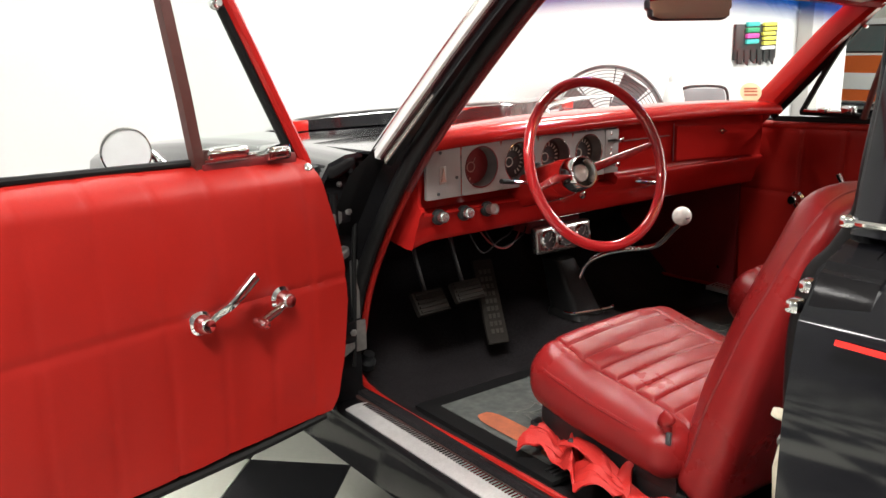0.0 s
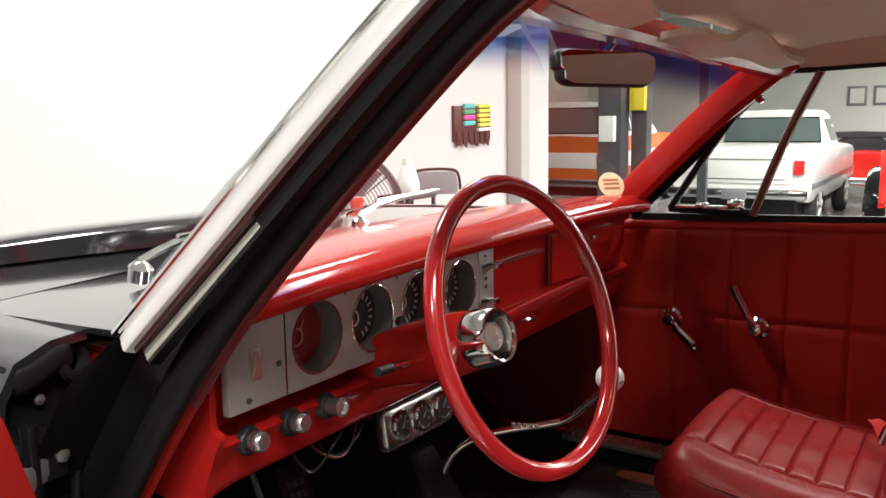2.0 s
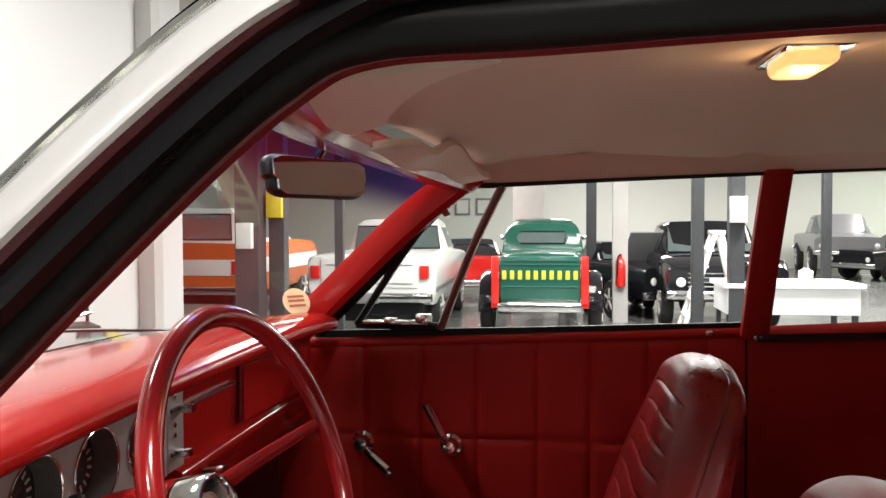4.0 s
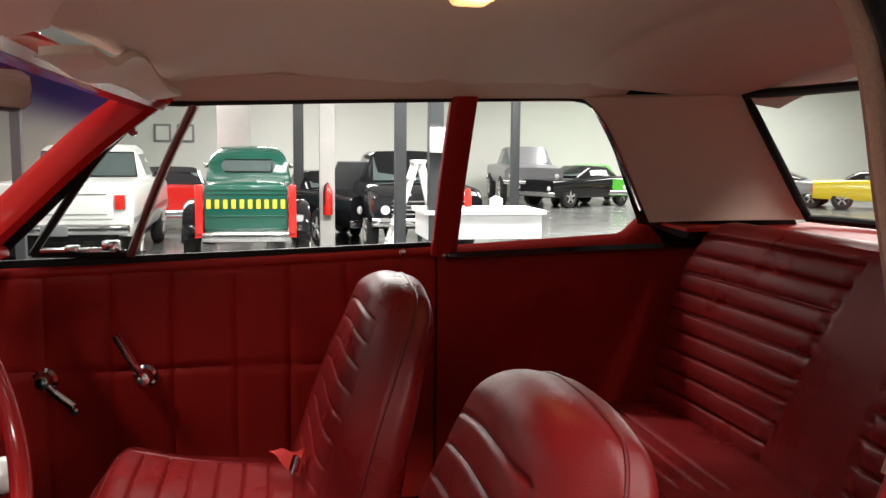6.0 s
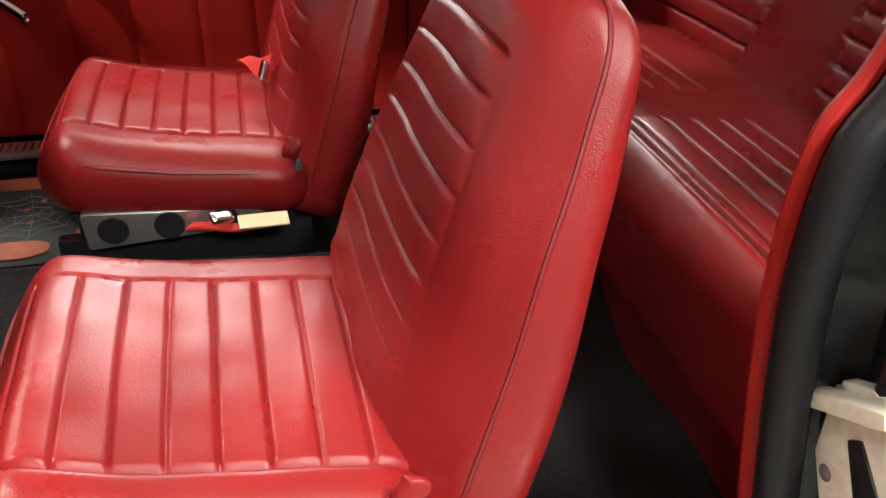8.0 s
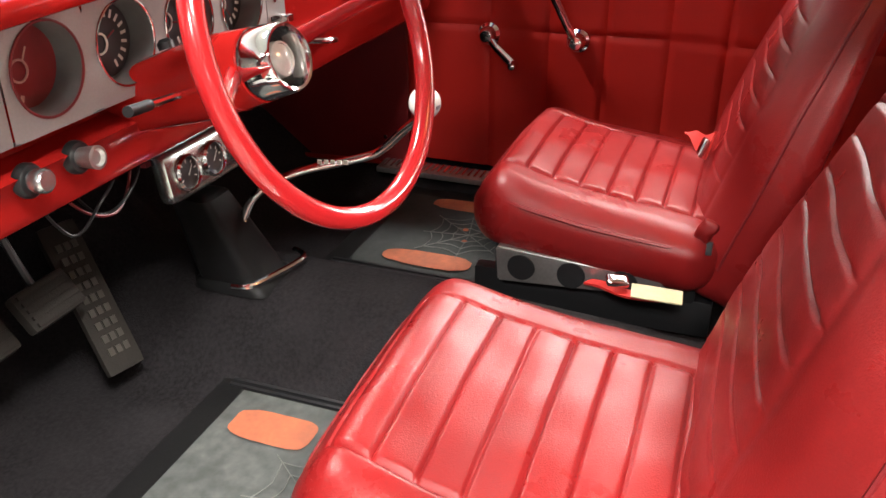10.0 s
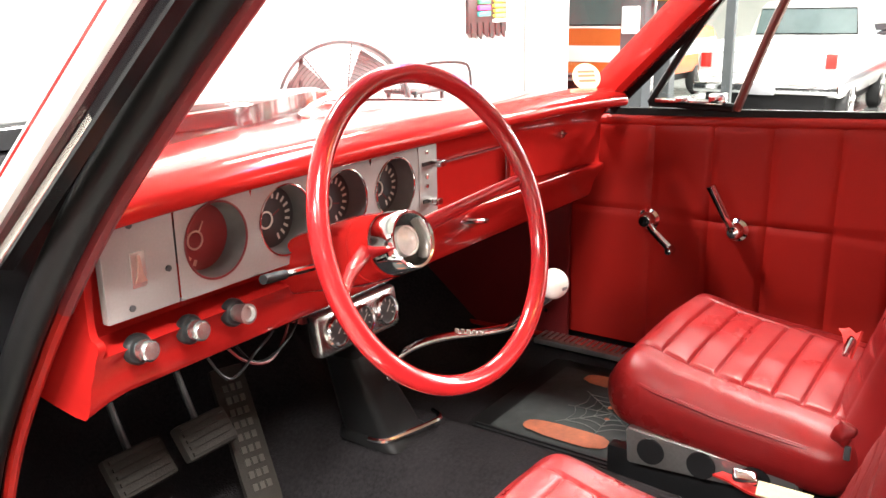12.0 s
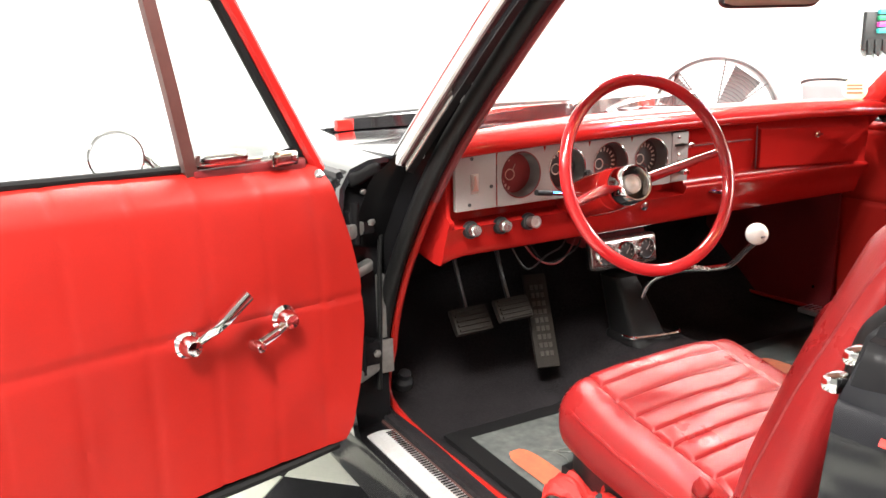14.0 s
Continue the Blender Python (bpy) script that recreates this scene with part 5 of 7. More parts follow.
# ---------------------------------------------------------------- steering wheel and column
def build_steering():
    th, yw, R = radians(18.4), radians(-5.7), 0.1885
    c = Vector((-0.3392, -0.2532, 0.9101))
    u = Vector((math.cos(yw), math.sin(yw), 0))
    f = Vector((-math.sin(yw), math.cos(yw), 0))
    v = f * math.sin(th) + Vector((0, 0, math.cos(th)))
    a = u.cross(v)
    if a.y > 0:
        a = -a
    wheel = thing("steering_wheel", c, "red two-spoke steering wheel with a chrome hub ring", "steering wheel")
    bm = B()
    torus(bm, c, u, v, R, 0.0122, 96, 14)
    part("rim", bm, RIM_RED, wheel)
    hub = c - a * 0.102 + u * 0.009 - v * 0.007
    for s in (1, -1):
        bm = B()
        t = radians(10 if s > 0 else -13)
        end = c + (u * s * math.cos(t) + v * math.sin(t)) * (R - 0.004)
        start = hub - a * 0.020 + u * s * 0.024 + v * 0.002
        mid = start.lerp(end, 0.5) - a * 0.010
        oval = [(0.0125 * math.cos(k * math.pi / 6), 0.0085 * math.sin(k * math.pi / 6)) for k in range(12)]
        sweep(bm, smooth_path([start, mid, end], 6), oval, up=a, taper=lambda k: 1.0 - 0.45 * k)
        part("spoke", bm, RIM_RED, wheel, "rounded red spoke")
    bm = B()
    lathe(bm, hub, a, [(0.0405, -0.002), (0.0420, 0.000), (0.0420, 0.006), (0.0400, 0.024), (0.0385, 0.038), (0.0365, 0.041), (0.0335, 0.040), (0.0300, 0.030), (0.0290, 0.014)], 44, caps=False)
    part("hub_ring", bm, CHROME, wheel, "deep chrome hub ring")
    bm = B()
    lathe(bm, hub, a, [(0.0296, 0.014), (0.026, 0.013), (0.016, 0.013)], 36, caps=False)
    part("hub_recess", bm, BLACKPLASTIC, wheel)
    bm = B()
    lathe(bm, hub, a, [(0.0205, 0.010), (0.0210, 0.024), (0.0195, 0.030), (0.0170, 0.0315), (0.0165, 0.029), (0.010, 0.0325), (0.0, 0.034)], 36, caps=False)
    part("horn_button", bm, node_mat("clear_horn_button", (0.70, 0.66, 0.62), 0.14, metal=0.45, stain=0.5, stain_size=60, coat=0.8), wheel, "silvery horn button")
    col = thing("steering_column", (-0.32, 0.0, 0.75), "glossy red steering column with an indicator stalk", "steering column")
    bm = B()
    lathe(bm, hub, a, [(0.038, -0.001), (0.0425, -0.003), (0.0450, -0.030), (0.0452, -0.0335), (0.0440, -0.0345), (0.0440, -0.0365), (0.0456, -0.0375), (0.0470, -0.07), (0.0465, -0.11), (0.044, -0.16), (0.040, -0.24), (0.038, -0.48)], 36)
    part("column_tube", bm, PAINT_RED, col)
    bm = B()
    p0 = hub - a * 0.06 - u * 0.045 - v * 0.004
    tip = Vector((-0.534, -0.147, 0.879))
    p1 = p0.lerp(tip, 0.74)
    tube(bm, [p0, p1], 0.0042, 8)
    st = part("indicator_stalk", bm, CHROME, col, "chrome stalk with a black grip")
    bm = B()
    tube(bm, [p1, p1.lerp(tip, 0.5), tip], 0.0056, 10)
    part("grip", bm, RUBBER, st)
    bm = B()
    lathe(bm, hub - a * 0.13 + v * 0.046, v, [(0.010, 0), (0.010, 0.008), (0.005, 0.012)], 10)
    part("column_knob", bm, BLACKPLASTIC, col)


build_steering()


# ---------------------------------------------------------------- gear lever, pedals, floor mats, console
def build_controls():
    sh = thing("gear_lever", (-0.04, 0.06, 0.42), "chrome gear lever with a white ball knob and a black boot", "gear lever")
    ball = Vector((0.001, -0.228, 0.739))
    bm = B()
    lathe(bm, ball - Vector((0, 0, 0.0245)), (0, 0, 1), [(0.0245 * math.sin(math.pi * i / 14), 0.0245 * (1 - math.cos(math.pi * i / 14))) for i in range(15)], 24, caps=False)
    kn = part("knob", bm, WHITE_BALL, sh, "white ball knob with a small grey engraving")
    bm = B()
    box(bm, ball.x - 0.013, ball.x - 0.001, ball.y - 0.0247, ball.y - 0.0225, 0.735, 0.7395)
    part("engraving", bm, GREYP, kn, smooth=False)
    bm = B()
    tube(bm, [ball - Vector((0, -0.004, 0.02)), (0.010, -0.190, 0.690), (0.018, -0.150, 0.652), (0.012, -0.115, 0.634), (-0.020, -0.010, 0.606), (-0.045, 0.055, 0.565), (-0.05, 0.085, 0.50)], 0.0075, 10)
    part("stick", bm, CHROME, sh, "bent chrome stick")
    bm = B()
    for i in range(5):
        box(bm, -0.0055 - 0.003 * i, -0.0035 - 0.003 * i, -0.098 + 0.010 * i, -0.091 + 0.010 * i, 0.626, 0.633)
    part("stick_badge", bm, DIALMARK, sh, "small pale lettering plate")
    bm = B()
    rings = []
    for z, w, d in ((0.412, 0.062, 0.072), (0.424, 0.058, 0.068), (0.430, 0.052, 0.058), (0.47, 0.048, 0.053), (0.52, 0.042, 0.046), (0.575, 0.035, 0.038), (0.582, 0.020, 0.024)):
        rings.append([(-0.05 + w * math.copysign(abs(math.cos(t)) ** 0.35, math.cos(t)) - 0.02 * (z - 0.415) / 0.1, 0.085 + d * math.copysign(abs(math.sin(t)) ** 0.35, math.sin(t)) + 0.03 * (z - 0.415) / 0.1, z) for t in [2 * math.pi * i / 24 for i in range(24)]])
    ring_loft(bm, rings)
    part("boot", bm, RUBBER, sh, "black pleated rubber boot")
    bm = B()
    tube(bm, [(-0.115, 0.070, 0.432), (-0.108, 0.045, 0.432), (-0.085, 0.030, 0.433), (-0.015, 0.004, 0.438), (0.010, 0.004, 0.440), (0.024, 0.030, 0.440)], 0.0055, 8)
    part("trim_frame", bm, CHROME, sh, "thin chrome boot frame")

    def pedal(name, label, x, y, z, w, h, arm):
        t = thing(name, (x, y, z), label, "pedal")
        m = pose(x, y, z, 52, 0, 0)
        bm = B()
        rounded(bm, w / 2, h / 2, 0.010, 0.006, 8, 8, 2, lambda p: m @ p)
        pad = part("pad", bm, DUSTY, t, "ribbed dusty rubber pad")
        bm = B()
        for i in range(5):
            yy = lerp(-h * 0.36, h * 0.36, i / 4)
            box(bm, -w * 0.42, w * 0.42, yy - 0.003, yy + 0.003, 0.009, 0.014, m=m)
        part("ribs", bm, DUSTY, pad, smooth=False)
        bm = B()
        tube(bm, [m @ Vector((0, 0, -0.008)), (x - 0.005, y + 0.05, z + 0.10), (x + arm, y + 0.08, z + 0.26)], 0.006, 8)
        part("arm", bm, BLACKPLASTIC, t)
    pedal("clutch_pedal", "black clutch pedal with a ribbed rubber pad", -0.464, 0.235, 0.492, 0.105, 0.070, -0.02)
    pedal("brake_pedal", "black brake pedal with a ribbed rubber pad", -0.357, 0.208, 0.510, 0.10, 0.062, -0.02)
    gas = thing("accelerator", (-0.165, 0.42, 0.36), "tall accelerator pedal with raised studs", "pedal")
    m = pose(-0.252, 0.235, 0.452, 60, 0, -16)
    bm = B()
    rounded(bm, 0.032, 0.125, 0.008, 0.005, 6, 14, 2, lambda p: m @ p)
    pad = part("pad", bm, DUSTY, gas)
    bm = B()
    for i in range(9):
        for j in range(3):
            box(bm, -0.018 + 0.013 * j, -0.009 + 0.013 * j, -0.095 + 0.022 * i, -0.083 + 0.022 * i, 0.007, 0.012, m=m)
    part("studs", bm, node_mat("worn_pedal_stud", (0.045, 0.039, 0.031), 0.7, grain=0.4, grain_size=90, stain=0.5, stain_size=20), pad, smooth=False)
    dip = thing("dip_switch", (-0.60, 0.36, 0.31), "small round floor dip switch", "switch")
    bm = B()
    lathe(bm, (-0.60, 0.36, 0.305), (0, -0.5, 1), [(0.025, 0), (0.025, 0.02), (0.016, 0.03), (0.016, 0.045), (0, 0.046)], 18)
    part("button", bm, STEEL_DK, dip)

    # printed rubber floor mats
    def mat(name, label, x0, x1, y0, y1, flip):
        t = thing(name, ((x0 + x1) / 2, (y0 + y1) / 2, 0.30), label, "floor mat", group="printed floor mats")
        top = 0.303
        bm = B()
        rounded(bm, (x1 - x0) / 2, (y1 - y0) / 2, 0.006, 0.004, 20, 20, 1, lambda p: Vector(((x0 + x1) / 2 + p.x, (y0 + y1) / 2 + p.y, top + p.z + max(0, ((y0 + y1) / 2 + p.y) - 0.34) * 0.9)))
        b = part("rubber_base", bm, RUBBER, t, "black rubber mat with a raised border")
        bm = B()
        xa, xb, ya, yb = x0 + 0.045, x1 - 0.045, y0 + 0.055, y1 - 0.05
        sheet(bm, lambda u, v: Vector((lerp(xa, xb, u), lerp(ya, yb, v), top + 0.0075)), 4, 4, 0.002)
        # passenger field gets the darkened copy, shade put into its colour
        part("printed_field", bm, MATGREY if flip > 0 else MATSHADE, t, "mottled grey printed field")
        for i in range(3):
            bm = B()
            box(bm, x0 + 0.02, x1 - 0.02, y0 + 0.012 + 0.013 * i, y0 + 0.018 + 0.013 * i, top + 0.006, top + 0.010)
            part("border_rib", bm, BLACKPLASTIC, b, smooth=False)
            bm = B()
            xr = x1 - 0.012 - 0.013 * i if flip > 0 else x0 + 0.012 + 0.013 * i
            box(bm, xr - 0.003, xr + 0.003, y0 + 0.05, y1 - 0.02, top + 0.006, top + 0.010)
            part("border_rib", bm, BLACKPLASTIC, b, smooth=False)
        # orange corner patches
        for k, (cx, cy, w, h) in enumerate(((xa + 0.045, ya + 0.16, 0.030, 0.12), (xb - 0.072, ya + 0.27, 0.034, 0.09) if flip > 0 else (xb - 0.038, ya + 0.16, 0.030, 0.12), (xa + 0.07, ya + 0.03, 0.055, 0.028), (xb - 0.075, ya + 0.03, 0.055, 0.028))):
            bm = B()
            n = 28
            sq = lambda a: math.copysign(abs(a) ** 0.55, a) * (1 + 0.16 * noise.noise((a * 3, cx * 9, k)))
            vs = [bm.verts.new((cx + w * sq(math.cos(2 * math.pi * i / n)), cy + h * sq(math.sin(2 * math.pi * i / n)) * (1 if i < n / 2 else 0.5), top + 0.0112)) for i in range(n)]
            bm.faces.new(vs)
            part("orange_patch", bm, ORANGE_TXT, t, "faded orange print")
        # pale web print
        bm = B()
        cx, cy = lerp(xa, xb, 0.5), lerp(ya, yb, 0.42)
        spokes = [(math.cos(t2) * r, math.sin(t2) * r) for t2, r in ((0.2, 0.10), (0.9, 0.12), (1.7, 0.10), (2.4, 0.13), (3.2, 0.11), (4.0, 0.10), (4.7, 0.12), (5.5, 0.11))]
        for i, (dx, dy) in enumerate(spokes):
            tube(bm, [(cx, cy, top + 0.011), (cx + dx, cy + dy, top + 0.011)], 0.0009, 4)
            ex, ey = spokes[(i + 1) % 8]
            for q in (0.35, 0.6, 0.85):
                tube(bm, [(cx + dx * q, cy + dy * q, top + 0.011), (cx + (dx + ex) * q * 0.44, cy + (dy + ey) * q * 0.44, top + 0.011), (cx + ex * q, cy + ey * q, top + 0.011)], 0.0009, 4, steps=3)
        part("web_print", bm, MATWEB, t, "pale spider-web print")
        for dx, dy in ((-0.03, 0.0), (0.025, 0.015), (0.06, -0.01)):
            bm = B()
            lathe(bm, (cx + dx, cy + dy, top + 0.010), (0, 0, 1), [(0.007, 0), (0.004, 0.0025), (0, 0.003)], 8)
            part("orange_dot", bm, ORANGE_TXT, t)
    mat("driver_floor_mat", "grey printed rubber floor mat with orange patches", -0.650, -0.170, -0.44, 0.05, 1)
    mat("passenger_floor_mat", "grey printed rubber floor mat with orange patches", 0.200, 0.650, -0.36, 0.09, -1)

    # aluminium cup-hole rail beside the passenger seat
    con = thing("cup_rail", (0.16, -0.48, 0.32), "low aluminium seat rail pierced by round holes", "seat rail")
    bm = B()
    prism(bm, [(-0.305, 0.375), (-0.300, 0.440), (-0.307, 0.444), (-0.590, 0.428), (-0.595, 0.395)], 0.150, 0.200, axis=0, bevel=0.003)
    part("rail", bm, BRUSHED, con)
    for y in (-0.348, -0.437, -0.527):
        bm = B()
        lathe(bm, (0.1485, y, 0.410), (-1, 0, 0), [(0.025, 0.0), (0.024, 0.0025), (0.0, 0.0015)], 22)
        part("hole", bm, BLACKPLASTIC, con)
    # seat belt lying over the tunnel, with buckle and tag
    belt = thing("seat_belt", (0.06, -0.56, 0.44), "red webbing seat belt with a metal buckle lying on the carpet", "seat belt")
    bm = B()
    path = smooth_path([(0.135, -0.47, 0.412), (0.110, -0.50, 0.424), (0.080, -0.54, 0.432), (0.085, -0.585, 0.430), (0.105, -0.62, 0.425)], 8)
    sweep(bm, path, [(-0.010, -0.002), (-0.010, 0.002), (0.010, 0.002), (0.010, -0.002)], up=Vector((-0.1, 0, 1)))
    part("webbing", bm, STRAP, belt)
    m2 = pose(0.085, -0.525, 0.450, 8, -18, 20)
    bm = B()
    rounded(bm, 0.012, 0.019, 0.006, 0.005, 6, 8, 3, lambda p: m2 @ p)
    part("buckle", bm, CHROME, belt)
    m3 = pose(0.062, -0.590, 0.450, 4, -22, 6)
    bm = B()
    rounded(bm, 0.014, 0.040, 0.002, 0.0015, 4, 8, 1, lambda p: m3 @ p)
    part("tag", bm, TAG, belt, "yellowed paper tag")


build_controls()


# ---------------------------------------------------------------- seats
def groove(d, w=0.004):
    return math.exp(-(d / w) ** 2)


def build_bucket(cx, dy, label, fwd=0.0, off=0.0, shift=0.0, wraps=(0.045, -0.010), skew=0.0):
    """dy: how far the seat is slid forwards on its runners; shift: the back's pleats off the middle; wraps: how far each side rolls back; skew: set of the outer front corner."""
    seat = thing("bucket_seat", (cx, -0.50 + dy, 0.33), label, "car seat", group="front bucket seats")
    # cushion
    HX, HY, HZ = 0.252, 0.218, 0.068
    c0 = Vector((cx, -0.502 + dy, 0.490))
    ribs = [0.127 - 0.0484 * i for i in range(8)]
    def cush(p):
        x, y, z = p
        f = (y + HY) / (2 * HY)
        taper = 1.0 - 0.07 * f - 0.07 * max(0, (f - 0.75) / 0.25) ** 2
        top = max(0.0, z / HZ)
        crown = 0.016 * (1 - (x / HX) ** 2) * top
        xi = x - off         # the pleated panel sits a little off the middle
        inset = 1.0 if abs(xi) < 0.162 and -0.235 < y < 0.174 else 0.0
        g = 0.0
        if top > 0.6:
            if inset:
                g = max(groove(y - r, 0.0024) for r in ribs) * 0.0044 - 0.0022 * abs(math.sin(math.pi * (y - ribs[0]) / 0.0484)) ** 0.6
            g += 0.005 * groove(abs(xi) - 0.164, 0.003) * (1 if -0.235 < y < 0.178 else 0)
            g += 0.004 * groove(y - 0.176, 0.003) * (1 if abs(xi) < 0.164 else 0)
        slope = -0.052 * (1 - f) + 0.014 * groove(f - 0.86, 0.16)
        front = -0.042 * max(0, (f - 0.84) / 0.16) ** 2 * top
        w = 0.0025 * noise.noise((x * 14 + cx, y * 14, 2)) * top
        return c0 + Vector((x * taper, y - skew * f * (1 - x / HX), z + crown - g + slope * (0.5 + 0.5 * top) + front + w))
    bm = B()
    rounded(bm, HX, HY, HZ, 0.058, 110, 210, 14, cush)
    cu = part("cushion", bm, VINYL, seat, "worn red vinyl cushion with cross pleats", angle=60)
    bm = B()
    edge = []
    for i in range(48):
        t = 2 * math.pi * i / 48
        ex = HX * math.copysign(abs(math.cos(t)) ** 0.32, math.cos(t)) * 0.975
        ey = HY * math.copysign(abs(math.sin(t)) ** 0.32, math.sin(t)) * 0.975
        edge.append(cush(Vector((ex, ey, HZ * 0.50))))
    sweep(bm, edge, circle(0.0045, 6), up=Vector((0, 0, 1)), closed=True)
    part("piping", bm, VINYL, cu, "red welt round the cushion")
    # backrest
    W, Hh, T = 0.222, 0.288, 0.068
    lean = radians(15)
    piv = Vector((cx, -0.748 + dy + fwd, 0.381))
    ribs_b = [-0.095 + 0.0451 * i for i in range(7)]
    def back(p):
        x, h, d = p            # h upwards, d towards the front
        f = (h + Hh) / (2 * Hh)
        narrow = 1.0 - 0.325 * max(0, (f - 0.30) / 0.635) ** 1.6
        thick = 1.0 - 0.25 * max(0.0, f) ** 1.3
        front = max(0.0, d / T)
        wrap = 0.014 - wraps[x > 0] * (abs(x) / W) ** 3
        g = 0.0
        xp = x - shift
        if front > 0.6 and abs(xp) < 0.158 and h < 0.215:
            g = max(groove(h - r, 0.0026) for r in ribs_b) * 0.0030 - 0.0012 * abs(math.sin(math.pi * (h - ribs_b[0]) / 0.0451)) ** 0.6
        if front > 0.6:
            g *= min(1.0, (0.162 - abs(xp)) / 0.03) if abs(xp) < 0.162 else 0.0
            g += 0.0012 * groove(abs(xp) - 0.160, 0.006) * (1 if h < 0.217 else 0) + 0.004 * groove(h - 0.217, 0.003) * (1 if abs(xp) < 0.155 else 0)
        lumbar = 0.004 * math.sin(math.pi * min(1, f * 1.2)) * front * (1 - (x / W) ** 2)
        up = (h + Hh) * math.cos(lean)
        bk = (h + Hh) * math.sin(lean) + 0.030 * (f * f - 0.5 * f)
        if d < 0:           # the shell behind tapers off towards the top
            thick = (0.064 - 0.034 * max(0.0, (f - 0.35) / 0.65) ** 1.2 + 0.010 * (1 - (x / W) ** 2)) / T
        narrow *= 1.0 - 0.03 * front + 0.10 * max(0.0, -d / T)
        dd = d * thick + wrap * front - g + lumbar + 0.002 * noise.noise((x * 12, h * 12, cx))
        arch = -0.026 * (abs(x) / W) ** 2.5 * f ** 3
        if x > 0:
            narrow *= 1.0 + 0.16 * (1.0 - f) + 0.03
        return piv + Vector((x * narrow, -bk + dd * math.cos(lean), up + dd * math.sin(lean) + arch))
    bm = B()
    rounded(bm, W, Hh, T, 0.046, 100, 250, 14, back)
    bk = part("backrest", bm, VINYL, seat, "red vinyl backrest with cross pleats and a seamed flank", angle=60)
    bm = B()
    rc, edge = 0.046, []
    for sx, turn in ((1, 0), (-1, 90)):
        if sx > 0:
            edge += [(W, -Hh * 0.9 + (2 * Hh * 0.9 - rc) * i / 16) for i in range(16)]
        edge += [(sx * (W - rc) + rc * math.cos(radians(turn + 15 * j)), Hh - rc + rc * math.sin(radians(turn + 15 * j))) for j in range(7)]
        if sx < 0:
            edge += [(-W, Hh - rc - (2 * Hh * 0.9 - rc) * (i + 1) / 16) for i in range(16)]
    edge = [(lerp(p[0], q[0], k / 8), lerp(p[1], q[1], k / 8)) for p, q in zip(edge, edge[1:]) for k in (range(8) if abs(q[0] - p[0]) > 0.2 else (0, 4))]
    sweep(bm, [back(Vector((x, h, lerp(0.024, 0.004, max(0.0, (h + Hh) / (2 * Hh)))))) for x, h in edge], circle(0.0026, 6), up=Vector((0, 1, 0.3)))
    part("seam", bm, DARKRED, bk, "welted seam along the backrest flank")
    # hinge tabs, frame and runners
    for s in (1, -1):
        bm = B()
        m = pose(cx + s * 0.230, -0.692 + dy, 0.528, 24, 0, s * 6)
        rounded(bm, 0.007, 0.015, 0.020, 0.0065, 6, 8, 8, lambda p: m @ (p + 0.006 * Vector((noise.noise(p * 60), noise.noise(p * 55 + Vector((3, 0, 0))), noise.noise(p * 50 + Vector((0, 5, 0)))))))
        hb = part("hinge_cover", bm, VINYL, seat, "crumpled red hinge cover")
        bm = B()
        box(bm, cx + s * 0.233 - 0.003, cx + s * 0.233 + 0.003, -0.706 + dy, -0.696 + dy, 0.486, 0.510, 0.002)
        part("hinge_plate", bm, STEEL_DK, hb)
    bm = B()
    box(bm, cx - 0.19, cx + 0.19, -0.69 + dy, -0.33 + dy, 0.365, 0.440, 0.008)
    part("seat_frame", bm, BLACKPLASTIC, seat)
    for s in (1, -1):
        bm = B()
        box(bm, cx + s * 0.17 - 0.015, cx + s * 0.17 + 0.015, -0.72 + dy, -0.29 + dy, 0.30, 0.37, 0.005)
        part("runner", bm, BLACKPLASTIC, seat)
    return seat


build_bucket(-0.390, 0.0, "red vinyl driver's bucket seat with worn pleats", 0.028, -0.015, 0.030, (0.058, -0.006), 0.008)
build_bucket(0.386, 0.045, "red vinyl passenger bucket seat with pleats", 0.035)

# belt end on the passenger seat
flap = thing("belt_end", (0.366, -0.64, 0.56), "red belt end with a small metal buckle tucked into the seat", "seat belt")
bm = B()
sheet(bm, lambda u, v: Vector((lerp(0.505, 0.318, u), lerp(-0.572, -0.622, u) - 0.012 * v, 0.570 + 0.014 * u + 0.052 * v * u + 0.004 * math.sin(u * 7))), 14, 5, 0.004)
part("webbing", bm, STRAP, flap)
bm = B()
mb = pose(0.322, -0.617, 0.606, 20, 10, 15)
rounded(bm, 0.010, 0.006, 0.018, 0.004, 4, 3, 5, lambda p: mb @ p)
part("buckle", bm, CHROME, flap)
# red belt bunched up on the floor by the driver's seat
rag = thing("loose_belt", (-0.60, -0.52, 0.33), "crumpled bright red belt lying beside the driver's seat", "seat belt")
bm = B()
sheet(bm, lambda u, v: Vector((lerp(-0.652, -0.575, v) + 0.022 * math.sin(u * 6.3), lerp(-0.335, -0.60, u) + 0.012 * math.sin(v * 5 + u * 9), 0.336 + 0.028 * math.sin(u * 8.5 + v * 2.4) ** 2 + 0.022 * v + 0.016 * noise.noise((u * 9, v * 7, 0)))), 48, 16, 0.004)
part("webbing", bm, STRAP, rag)
bm = B()
sheet(bm, lambda u, v: Vector((lerp(-0.640, -0.600, v) + 0.020 * u, lerp(-0.44, -0.68, u), 0.372 + 0.030 * math.sin(u * 5.2 + 0.6) + 0.008 * noise.noise((u * 7, v * 5, 4)))), 30, 6, 0.004)
part("folded_end", bm, STRAP, rag)
bm = B()
mb = pose(-0.612, -0.47, 0.392, 18, 10, 30)
rounded(bm, 0.012, 0.020, 0.005, 0.004, 4, 6, 3, lambda q: mb @ q)
